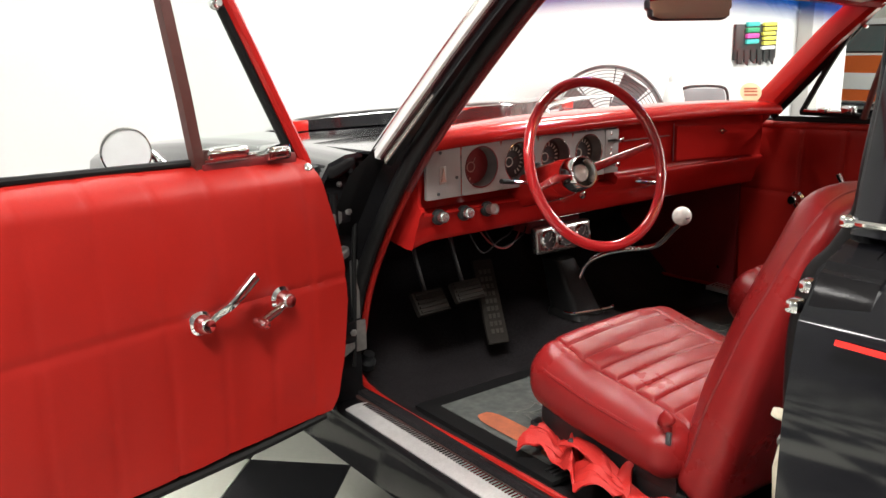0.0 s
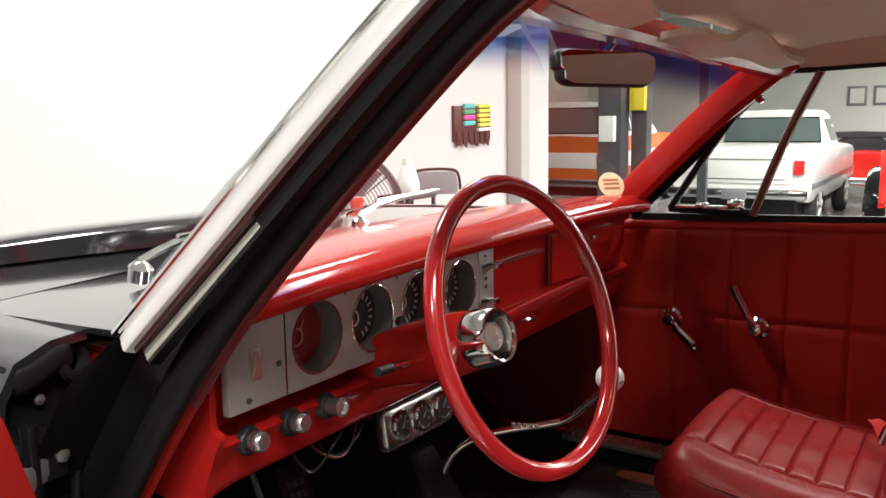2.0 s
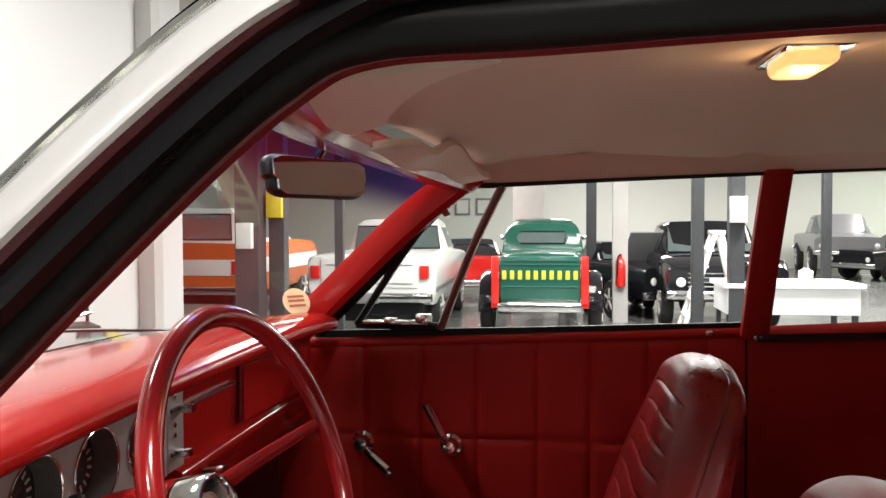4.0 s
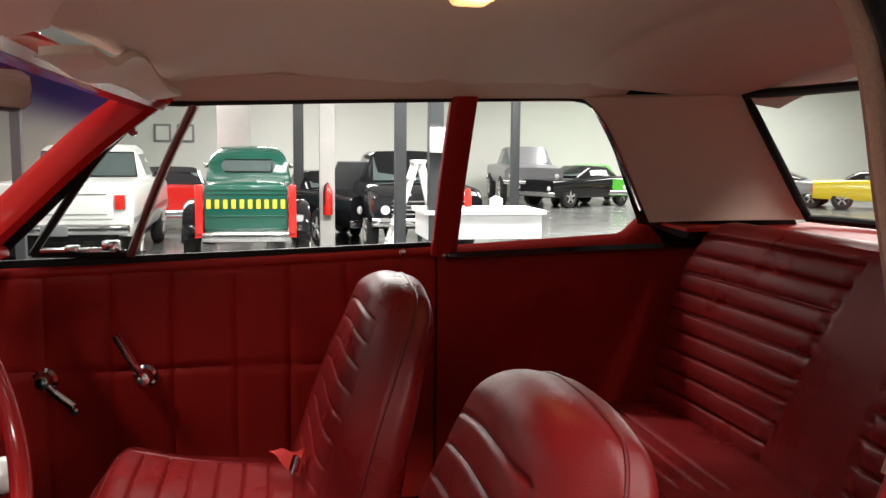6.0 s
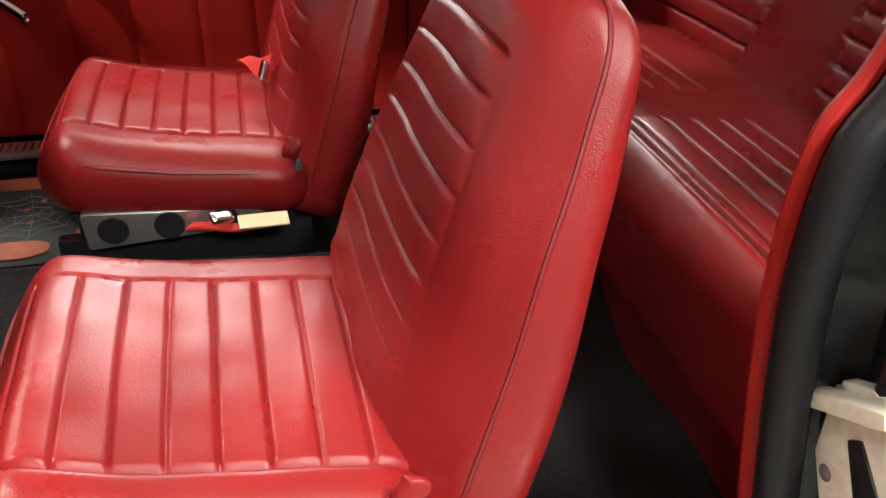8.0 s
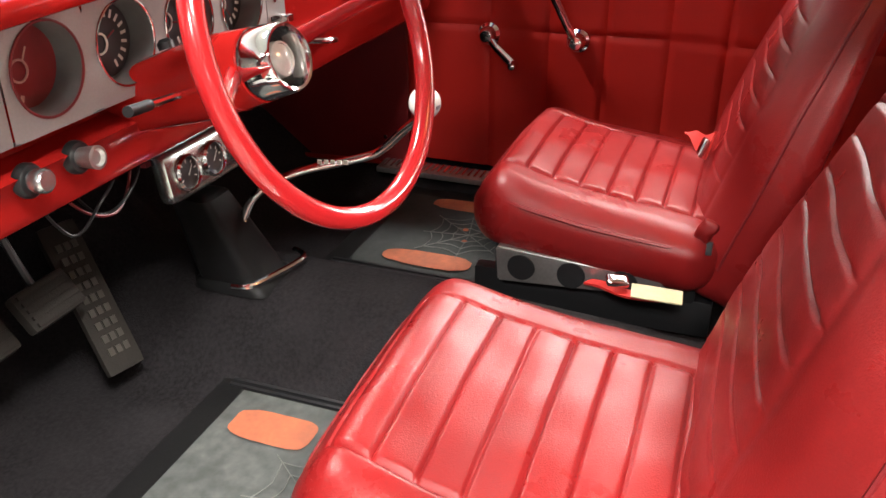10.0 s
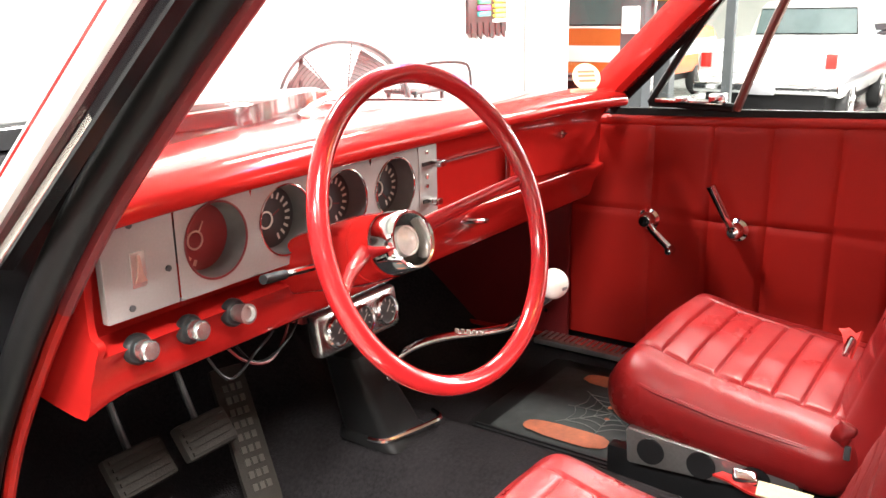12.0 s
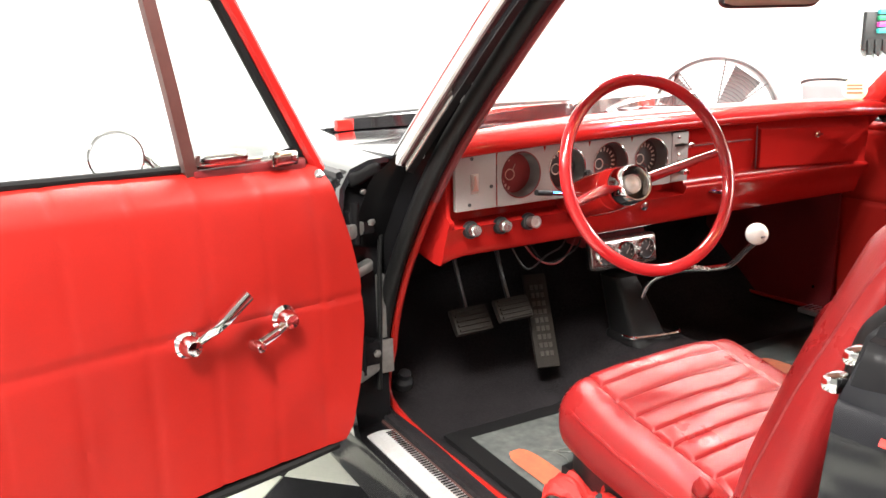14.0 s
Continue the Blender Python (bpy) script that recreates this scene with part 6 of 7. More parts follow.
part("buckle", bm, STEEL_DK, rag)


def build_rear_seat():
    seat = thing("rear_bench", (0, -1.4, 0.30), "red vinyl rear bench with pleated backs and a plain centre", "car seat")
    HX, HY, HZ = 0.655, 0.225, 0.115
    c0 = Vector((0, -1.295, 0.512))
    ribs = [0.155 - 0.047 * i for i in range(5)]
    def cush(p):
        x, y, z = p
        f = (y + HY) / (2 * HY)
        top = max(0.0, z / HZ)
        g = 0.0
        ax = abs(x)
        if top > 0.6 and 0.07 < ax < 0.62 and -0.06 < y < 0.17:
            g = max(groove(y - r, 0.003) for r in ribs) * 0.007 - 0.003 * abs(math.sin(math.pi * (y - ribs[0]) / 0.047)) ** 0.6
        if top > 0.6:
            g += 0.006 * groove(y - 0.175, 0.005)
        crown = 0.012 * math.cos(x * 2.2) * top
        slope = -0.045 * (1 - f)
        front = -0.03 * max(0, (f - 0.85) / 0.15) ** 2 * top
        return c0 + Vector((x, y, z + crown - g + slope * top + front))
    bm = B()
    rounded(bm, HX, HY, HZ, 0.055, 120, 200, 12, cush)
    part("cushion", bm, VINYL, seat, "red vinyl bench cushion with cross pleats", angle=60)
    W, Hh, T = 0.700, 0.276, 0.065
    lean = radians(13)
    piv = Vector((0.0, -1.530, 0.478))
    ribs_b = [-0.138 + 0.0462 * i for i in range(9)]
    def back(p):
        x, h, d = p
        f = (h + Hh) / (2 * Hh)
        front = max(0.0, d / T)
        ax = abs(x)
        cen = lerp(0.270, 0.105, f)
        g = 0.0
        near = -0.10 * max(0.0, f) ** 2       # the plain centre leans towards the passenger side
        if front > 0.6 and (cen < x < 0.66 or -0.66 < x < near) and h < 0.245:
            g = max(groove(h - r, 0.003) for r in ribs_b) * 0.007 - 0.005 * abs(math.sin(math.pi * (h - ribs_b[0]) / 0.0462)) ** 0.7
        if front > 0.6:
            g += 0.008 * (groove(x - cen, 0.005) + groove(x - near, 0.005)) * (1 if h < 0.25 else 0)
        corner = 1.0 - 0.15 * max(0, (f - 0.65) / 0.35) ** 2
        up = (h + Hh) * math.cos(lean)
        bk = (h + Hh) * math.sin(lean)
        dd = d * (1 - 0.15 * f) - g + 0.01 * front * math.sin(math.pi * f)
        return piv + Vector((x * corner, -bk + dd * math.cos(lean) + 0.03 * (ax / W) ** 4, up + dd * math.sin(lean)))
    bm = B()
    rounded(bm, W, Hh, T, 0.045, 130, 220, 12, back)
    part("backrest", bm, VINYL, seat, "red vinyl bench back with pleats either side of a plain centre", angle=60)
    bm = B()
    sheet(bm, lambda u, v: Vector((lerp(-0.655, 0.655, u), -1.092 - 0.03 * (1 - v) + 0.006 * math.sin(u * 23), lerp(0.29, 0.47, v))), 40, 6, 0.008)
    part("seat_skirt", bm, DARKRED, seat)


build_rear_seat()


# ---------------------------------------------------------------- mirror, visor, dome lamp, sticker
def build_overhead():
    mir = thing("rear_view_mirror", (0.06, -0.2, 1.26), "dark rear-view mirror on a chrome stalk", "mirror")
    m = pose(0.015, -0.206, 1.250, -7, 0, -18)
    bm = B()
    rounded(bm, 0.122, 0.012, 0.030, 0.012, 24, 4, 8, lambda p: m @ Vector((p.x * (1 - 0.06 * (p.z < 0)), p.y, p.z * (1 - 0.30 * max(0, (abs(p.x) - 0.09) / 0.034) ** 2))))
    part("housing", bm, BLACKPLASTIC, mir)
    bm = B()
    rounded(bm, 0.116, 0.002, 0.0268, 0.002, 12, 1, 6, lambda p: m @ Vector((p.x * (1 - 0.06 * (p.z < 0)), p.y - 0.0125, p.z * (1 - 0.30 * max(0, (abs(p.x) - 0.085) / 0.034) ** 2))))
    part("mirror_glass", bm, MIRROR, mir)
    bm = B()
    tube(bm, [m @ Vector((0.0, 0.014, 0.006)), (0.055, -0.205, 1.295), (0.085, -0.235, 1.325), (0.095, -0.245, 1.334)], 0.006, 8)
    lathe(bm, (0.095, -0.245, 1.325), (0, 0, 1), [(0.018, 0), (0.018, 0.010)], 12)
    part("stalk", bm, CHROME, mir)
    for s, lab in ((-1, "cream sun visor folded up against the headliner"), (1, "cream sun visor hanging from its loosened pivot")):
        v = thing("sun_visor", (s * 0.3, -0.36, 1.32), lab, "sun visor", group="sun visors")
        bm = B()
        if s < 0:
            fn = lambda u, w: Vector((lerp(-0.560, -0.06, u) - 0.02 * w, -0.275 - 0.075 * (1 - u) ** 2 - w * (0.165 - 0.115 * u), 1.316 + 0.010 * w - 0.014 * (1 - u) ** 2 + 0.003 * math.sin(u * 6)))
        else:
            fn = lambda u, w: Vector((lerp(lerp(0.07, 0.533, u), lerp(0.13, 0.556, u), w), lerp(-0.256 - 0.040 * u, -0.335 - 0.076 * u, w), lerp(1.303 - 0.035 * u, 1.316 - 0.028 * u, w) + 0.026 * w * math.sin(math.pi * min(1.0, u * 1.15)) ** 2 - 0.010 * w * math.exp(-((u - 0.22) / 0.10) ** 2) + 0.004 * math.sin(u * 9 + w * 3)))
        sheet(bm, fn, 20, 10, 0.012)
        part("board", bm, VISOR, v)
        bm = B()
        a, b = fn(0, 0), fn(1, 0)
        tube(bm, [a + Vector((-s * 0.03 if s > 0 else 0, 0.01, 0)), a.lerp(b, 0.5) + Vector((0, 0.006, 0)), b], 0.004, 6)
        lathe(bm, (s * 0.10, -0.26, 1.318), (0, 0, 1), [(0.013, 0), (0.013, 0.012), (0.006, 0.014)], 12)
        part("rod", bm, CHROME, v)
    dome = thing("dome_lamp", (-0.10, -0.843, 1.39), "lit dome lamp with a warm glowing lens and chrome frame", "lamp")
    bm = B()
    rounded(bm, 0.078, 0.040, 0.008, 0.006, 10, 6, 2, lambda p: p + Vector((-0.10, -0.843, 1.388)))
    part("frame", bm, CHROME, dome)
    bm = B()
    rounded(bm, 0.064, 0.028, 0.014, 0.012, 12, 8, 4, lambda p: p + Vector((-0.10, -0.843, 1.379)))
    g = part("lens", bm, LAMPGLOW, dome, "glowing amber lens")
    g.visible_shadow = False
    st = thing("windscreen_sticker", (0.63, 0.06, 1.0), "small round orange and cream sticker inside the windscreen", "sticker")
    c = Vector((0.650, 0.030, 1.008))
    n = Vector((-0.62, -0.62, 0.48)).normalized()
    bm = B()
    lathe(bm, c, n, [(0.033, 0.0), (0.033, 0.0008), (0.0, 0.0009)], 28)
    part("disc", bm, node_mat("cream_sticker", (0.75, 0.55, 0.33), 0.5, stain=0.3, stain_size=30), st)
    bm = B()
    u = Vector((0.7, -0.7, 0)) - n * n.dot(Vector((0.7, -0.7, 0)))
    u.normalize()
    w = n.cross(u)
    for k in (-0.010, 0.002, 0.012):
        q = [c + n * 0.0016 + u * sx * 0.02 + w * (k + sy * 0.003) for sx, sy in ((-1, -1), (1, -1), (1, 1), (-1, 1))]
        bm.faces.new([bm.verts.new(p) for p in q])
    part("print_bars", bm, ORANGE_TXT, st, "orange printed bars")


build_overhead()


# ---------------------------------------------------------------- things round the stage
def build_stage_things():
    # square tiles laid on the diagonal
    C = Vector((-0.859, 0.609, 0))
    size = 0.305
    u = Vector((1, -1, 0)).normalized()
    v = Vector((-1, -1, 0)).normalized()
    rot = math.degrees(math.atan2(u.y, u.x))

    def tile_mesh(name, mat):
        bm = B()
        h = size / 2 - 0.0012
        box(bm, -h, h, -h, h, -0.011, 0.0, 0.0015, 1)
        bmesh.ops.recalc_face_normals(bm, faces=bm.faces)
        me = bpy.data.meshes.new(name)
        bm.to_mesh(me)
        bm.free()
        me.materials.append(mat)
        return me
    light, dark = tile_mesh("light_tile", TILE_W), tile_mesh("dark_tile", TILE_B)
    stage = bpy.data.objects["stage"]
    rest = {0: B(), 1: B()}
    for i in range(-34, 36):
        for j in range(-30, 40):
            c = C + u * (i + 0.5) * size + v * (j + 0.5) * size
            if not (-6.0 < c.x < 5.4 and -6.2 < c.y < 3.55):
                continue
            even = (i + j) % 2 == 0
            if -2.6 < c.x < -0.3 and -1.2 < c.y < 2.0:
                ob = new("tile", dark if even else light)
                ob.matrix_world = pose(c.x, c.y, 0, 0, 0, rot)
                ob.parent = stage
            else:
                h = size / 2 - 0.0012
                q = [c + u * a * h + v * b * h for a, b in ((-1, -1), (1, -1), (1, 1), (-1, 1))]
                bm = rest[0 if even else 1]
                bm.faces.new([bm.verts.new(p) for p in q])
    for k, mat in ((0, TILE_B), (1, TILE_W)):
        ob = part("tile_field", rest[k], mat, stage, smooth=False)
        tagged(ob, kind="stuff")
    # wall column with a dark edge, right of which the hall opens
    col = thing("wall_column", (7.25, 3.7, 0), "grey steel column standing at the end of the white wall", "column", "structure")
    bm = B()
    box(bm, 7.10, 7.30, 3.62, 3.797, FLOOR_Z, CEIL_Z, 0.01)
    part("post", bm, GREY_POST, col)
    # rack board with coloured packets
    rack = thing("wall_rack", (6.3, 3.78, 1.0), "dark board on the wall with rows of coloured packets", "wall rack")
    bm = B()
    box(bm, 5.94, 6.66, 3.765, 3.798, 0.93, 1.285, 0.006)
    part("board", bm, BLACKPLASTIC, rack)
    teal = node_mat("teal_packet", (0.05, 0.42, 0.40), 0.5, stain=0.2, stain_size=20)
    cols = [(teal, 0), (node_mat("green_packet", (0.03, 0.30, 0.14), 0.5, stain=0.2, stain_size=20), 0), (node_mat("magenta_packet", (0.6, 0.07, 0.33), 0.5, stain=0.2, stain_size=20), 0), (teal, 0)]
    cols += [(node_mat("pale_yellow_packet", (0.72, 0.64, 0.10), 0.5, stain=0.2, stain_size=20), 1)] * 5 + [(WHITEP, 1)]
    rows = [0, 0]
    for mat, col in cols:
        bm = B()
        x0 = 6.20 if col == 0 else 6.50 + 0.012 * math.sin(rows[1] * 2.3)
        z = 1.285 - rows[col] * (0.058 if col == 0 else 0.048)
        rows[col] += 1
        rounded(bm, 0.105 if col == 0 else 0.115, 0.018, 0.024 if col == 0 else 0.019, 0.010, 6, 3, 3, lambda p: p + Vector((x0, 3.752, z + 0.02 * p.x)))
        part("packet", bm, mat, rack)
    for k in range(6):
        bm = B()
        x0 = 5.97 + k * 0.112
        prism(bm, [(x0, 1.03), (x0 + 0.10, 1.03), (x0 + 0.088, 0.885 - 0.02 * (k % 2)), (x0 + 0.016, 0.89 + 0.015 * (k % 3))], 3.755, 3.775, axis=1, bevel=0.004)
        part("glove", bm, BLACKPLASTIC, rack, "hanging dark glove")
    # sockets
    for x in (-0.80, -0.62):
        s = thing("wall_socket", (x, 3.79, 0.42), "cream wall socket plate", "socket", group="wall sockets")
        bm = B()
        box(bm, x - 0.036, x + 0.036, 3.788, 3.799, 0.365, 0.475, 0.004)
        p = part("plate", bm, CREAM_WALL, s)
        bm = B()
        for dz in (-0.02, 0.02):
            box(bm, x - 0.014, x + 0.014, 3.784, 3.789, 0.42 + dz - 0.012, 0.42 + dz + 0.012, 0.003)
        part("outlet", bm, TAG, p)
    # drum fan
    fc = Vector((3.53, 3.28, 0.485))
    ax = Vector((-0.70, -0.70, 0.08)).normalized()
    fan = thing("drum_fan", (fc.x, fc.y, 0), "large black drum fan with a wire guard", "fan")
    bm = B()
    lathe(bm, fc, ax, [(0.466, -0.19), (0.476, -0.18), (0.476, 0.14), (0.466, 0.15), (0.458, 0.14), (0.458, -0.18), (0.466, -0.19)], 48, caps=False)
    part("drum", bm, STEEL_DK, fan)
    w = ax.orthogonal().normalized()
    x2 = ax.cross(w)
    bm = B()
    for r in [0.06 + 0.0265 * k for k in range(16)]:
        torus(bm, fc + ax * 0.155, w, x2, r, 0.0028, 44, 4)
    for k in range(4):
        d = w * math.cos(k * math.pi / 4) + x2 * math.sin(k * math.pi / 4)
        tube(bm, [fc + ax * 0.157 - d * 0.468, fc + ax * 0.157 + d * 0.468], 0.005, 6)
    part("wire_guard", bm, STEEL_DK, fan)
    bm = B()
    for k in range(4):
        a = k * math.pi / 2 + 0.3
        d = w * math.cos(a) + x2 * math.sin(a)
        e = -w * math.sin(a) + x2 * math.cos(a)
        q = [fc + d * 0.08 + e * 0.05 - ax * 0.03, fc + d * 0.42 + e * 0.13 - ax * 0.05, fc + d * 0.42 - e * 0.10 + ax * 0.05, fc + d * 0.08 - e * 0.05 + ax * 0.03]
        bm.faces.new([bm.verts.new(p) for p in q])
    bmesh.ops.solidify(bm, geom=bm.faces[:], thickness=0.004)
    part("blade_set", bm, GREYP, fan)
    bm = B()
    lathe(bm, fc - ax * 0.10, ax, [(0.09, 0), (0.09, 0.16), (0.05, 0.19), (0, 0.195)], 20)
    part("motor", bm, STEEL_DK, fan)
    bm = B()
    for s in (-1, 1):
        tube(bm, [fc + x2 * s * 0.476, fc + x2 * s * 0.50 + Vector((0, 0, -0.3)), Vector((fc.x, fc.y, 0.02)) + x2 * s * 0.42], 0.018, 8)
    tube(bm, [Vector((fc.x, fc.y, 0.02)) + x2 * 0.42, Vector((fc.x, fc.y, 0.02)) - x2 * 0.42], 0.018, 8)
    part("stand", bm, STEEL_DK, fan)
    # chair with a rounded back, and a white jug on a stand beside it
    cx, cy = 4.57, 3.10
    ch = thing("shop_chair", (cx - 0.08, cy - 0.08, 0), "dark folding shop chair with a rounded grey back", "chair")
    m = pose(cx, cy, 0.64, -8, 0, -46)
    bm = B()
    rounded(bm, 0.185, 0.010, 0.095, 0.009, 14, 3, 8, lambda p: m @ Vector((p.x * (1 - 0.15 * max(0, p.z / 0.1) ** 2), p.y + 0.5 * p.x ** 2, p.z)))
    part("backrest", bm, GREYP, ch, "grey padded back")
    bm = B()
    rim = [m @ Vector((x, 0.5 * x * x, z)) for x, z in ((-0.20, -0.30), (-0.205, -0.05), (-0.195, 0.06), (-0.15, 0.105), (0.0, 0.115), (0.15, 0.105), (0.195, 0.06), (0.205, -0.05), (0.20, -0.30))]
    tube(bm, rim, 0.013, 8)
    part("back_frame", bm, BLACKPLASTIC, ch)
    bm = B()
    rounded(bm, 0.20, 0.19, 0.022, 0.018, 10, 10, 3, lambda p: pose(cx - 0.16, cy - 0.16, 0.43, 0, 0, -46) @ p)
    part("seat", bm, BLACKPLASTIC, ch)
    for sx in (-0.19, 0.19):
        for sy in (-0.36, 0.10):
            bm = B()
            g = pose(cx, cy, 0, 0, 0, -46)
            tube(bm, [g @ Vector((sx, -0.12, 0.43)), g @ Vector((sx, sy, 0.012))], 0.011, 8)
            part("leg", bm, BLACKPLASTIC, ch)
    sx0, sy0 = 4.08, 3.04
    st = thing("side_stand", (sx0, sy0, 0), "small dark stand carrying a white jug", "stand")
    bm = B()
    box(bm, sx0 - 0.19, sx0 + 0.19, sy0 - 0.14, sy0 + 0.16, 0.56, 0.59, 0.006)
    part("top", bm, STEEL_DK, st)
    for dx in (-0.17, 0.17):
        for dy in (-0.12, 0.13):
            bm = B()
            box(bm, sx0 + dx - 0.012, sx0 + dx + 0.012, sy0 + dy - 0.012, sy0 + dy + 0.012, 0.0, 0.56)
            part("leg", bm, STEEL_DK, st)
    bo = thing("white_jug", (sx0, sy0, 0.59), "white plastic jug with a tapering neck on the stand", "jug")
    bm = B()
    lathe(bm, (sx0, sy0, 0.59), (0, 0, 1), [(0.085, 0), (0.093, 0.012), (0.090, 0.09), (0.060, 0.20), (0.048, 0.22), (0.0, 0.221)], 24)
    part("jug_body", bm, WHITEP, bo)
    bm = B()
    lathe(bm, (sx0, sy0, 0.811), (0, 0, 1), [(0.042, 0), (0.044, 0.02), (0.036, 0.055), (0.0, 0.06)], 20)
    part("cap", bm, WHITEP, bo)


# ---------------------------------------------------------------- vehicles in the hall
def body_ring(x, zb, zt, w, tuck=0.06, r=0.10):
    return [(x, -w + tuck, zb), (x, -w, zb + 0.18), (x, -w, zt - r), (x, -w + r * 0.35, zt - r * 0.35), (x, -w + r * 1.2, zt), (x, 0, zt + 0.02),
            (x, w - r * 1.2, zt), (x, w - r * 0.35, zt - r * 0.35), (x, w, zt - r), (x, w, zb + 0.18), (x, w - tuck, zb)]


def cab_ring(x, z0, z1, w0, w1):
    m = (z1 - z0)
    return [(x, -w0, z0), (x, -w0 + (w0 - w1) * 0.6, z0 + m * 0.55), (x, -w1, z0 + m * 0.86), (x, -w1 + 0.10, z1), (x, 0, z1 + 0.015), (x, w1 - 0.10, z1), (x, w1, z0 + m * 0.86), (x, w0 - (w0 - w1) * 0.6, z0 + m * 0.55), (x, w0, z0)]


def vehicle(name, label, category, place, lower, upper, paint, roof_paint, axles, wr, wy, bumper_z, stripe=None, chrome=True, lamp_size=(0.06, 0.12, None), window=None):
    """place: pose of the rear end's middle on the floor, front towards local +x. lower and upper: stations from rear to front."""
    t = thing(name, place, label, category)
    bm = B()
    ring_loft(bm, [body_ring(*s) for s in lower])
    part("body", bm, paint, t, local=True)
    if upper:
        bm = B()
        ring_loft(bm, [cab_ring(*s) for s in upper])
        part("cab", bm, roof_paint, t, local=True)
        a, b = upper[0], upper[1]
        ztop, zlow = b[2] - 0.10, a[1] + 0.07
        k = lambda z: (z - a[1]) / (b[2] - a[1])
        xr = lambda z: lerp(a[0], b[0], k(z)) - 0.012
        bm = B()
        if window:           # small oval pane in a rounded cab
            zlow, ztop = window[1:]
            xr = lambda z: a[0] + (b[0] - a[0]) * (z - a[1]) / (b[2] - a[1]) - 0.012
        wide = window[0] if window else a[3] - 0.14
        sheet(bm, lambda u, v: Vector((xr(lerp(zlow, ztop, v)), lerp(-1, 1, u) * (wide - (0.06 * abs(2 * v - 1) ** 2 if window else 0.05 * v)), lerp(zlow, ztop, v))), 6, 4, 0.004)
        part("rear_window", bm, GLASSDK, t, local=True)
        bm = B()
        hw = lambda v: wide - (0.06 if window else 0.05 * v)
        ring = [(-hw(0), 0.0), (-hw(1), 1.0), (hw(1), 1.0), (hw(0), 0.0)]
        tube(bm, [(xr(lerp(zlow, ztop, v)) - 0.006, y, lerp(zlow, ztop, v)) for y, v in ring + ring[:1]], 0.012, 6, steps=1)
        part("window_surround", bm, RUBBER, t, local=True)
        c, d = upper[-2], upper[-1]
        bm = B()
        sheet(bm, lambda u, v: Vector((lerp(d[0], c[0], v * 0.9 + 0.05) + 0.012, lerp(-1, 1, u) * (d[3] - 0.14 - 0.05 * v), lerp(d[1] + 0.06, c[2] - 0.09, v))), 6, 4, 0.004)
        part("windscreen", bm, GLASSDK, t, local=True)
        for s in (-1, 1):
            bm = B()
            x0, x1 = upper[1][0] + 0.10, upper[-2][0] + 0.05
            n = max(1, round((x1 - x0) / 1.1))
            for q in range(n):
                xa, xb = lerp(x0, x1, q / n) + 0.03, lerp(x0, x1, (q + 1) / n) - 0.03
                z0, z1 = b[1] + 0.08, b[2] - 0.13
                wa = lambda z: lerp(b[3], b[4], min(1, (z - b[1]) / (0.86 * (b[2] - b[1])))) + 0.004
                sheet(bm, lambda u, v: Vector((lerp(xa, xb, u), s * (wa(lerp(z0, z1, v)) + 0.006), lerp(z0, z1, v))), 2, 3)
            part("side_window", bm, GLASSDK, t, local=True)
    for x in axles:
        for s in (-1, 1):
            bm = B()
            lathe(bm, (x, s * (wy - 0.20 if s > 0 else wy), wr), (0, 1, 0), [(wr * 0.58, 0), (wr * 0.92, 0), (wr, 0.04), (wr, 0.17), (wr * 0.92, 0.2), (wr * 0.58, 0.2)], 28)
            ty = part("tyre", bm, TYRE, t, local=True)
            bm = B()
            y0 = s * (wy + 0.002) - (0.2 if s > 0 else 0.0)
            lathe(bm, (x, y0, wr), (0, 1, 0), [(0, 0.01), (wr * 0.16, -0.002), (wr * 0.2, 0.03), (wr * 0.5, 0.035), (wr * 0.6, -0.003), (wr * 0.62, 0.1), (wr * 0.6, 0.203), (wr * 0.5, 0.165), (wr * 0.2, 0.17), (wr * 0.16, 0.202), (0, 0.19)], 24)
            face = y0 + (0.2 if s > 0 else 0.0)
            for k in range(5):
                c, q = math.cos(k * 1.2566 + 0.3), math.sin(k * 1.2566 + 0.3)
                tube(bm, [(x + c * wr * 0.1, face + s * 0.004, wr + q * wr * 0.1), (x + c * wr * 0.56, face - s * 0.004, wr + q * wr * 0.56)], wr * 0.075, 6, up=Vector((0, 1, 0)))
            part("rim", bm, ALUMINIUM, ty, local=True)
    L = lower[-1][0]
    w = lower[0][3]
    for x, ww in ((-0.10, lower[0][3]), (L + 0.02, lower[-1][3])):
        bm = B()
        rounded(bm, 0.06, ww + 0.03, 0.075, 0.04, 4, 16, 5, lambda p: p + Vector((x, 0, bumper_z)))
        part("bumper", bm, CHROME if chrome else paint, t, local=True)
    zt = lower[0][2]
    for s in (-1, 1):
        if lamp_size:
            bm = B()
            ly, lz, mid = lamp_size
            mid = mid or zt - 0.30
            box(bm, -0.035, 0.01, s * (w - 0.10) - ly, s * (w - 0.10) + ly, mid - lz, mid + lz, 0.01)
            part("tail_lamp", bm, REDP, t, local=True)
        bm = B()
        lathe(bm, (L - 0.02, s * (lower[-1][3] - 0.2), lower[-1][2] - 0.25), (1, 0, 0), [(0.075, 0), (0.075, 0.03), (0.05, 0.045), (0, 0.05)], 18)
        part("head_lamp", bm, WHITEP, t, local=True)
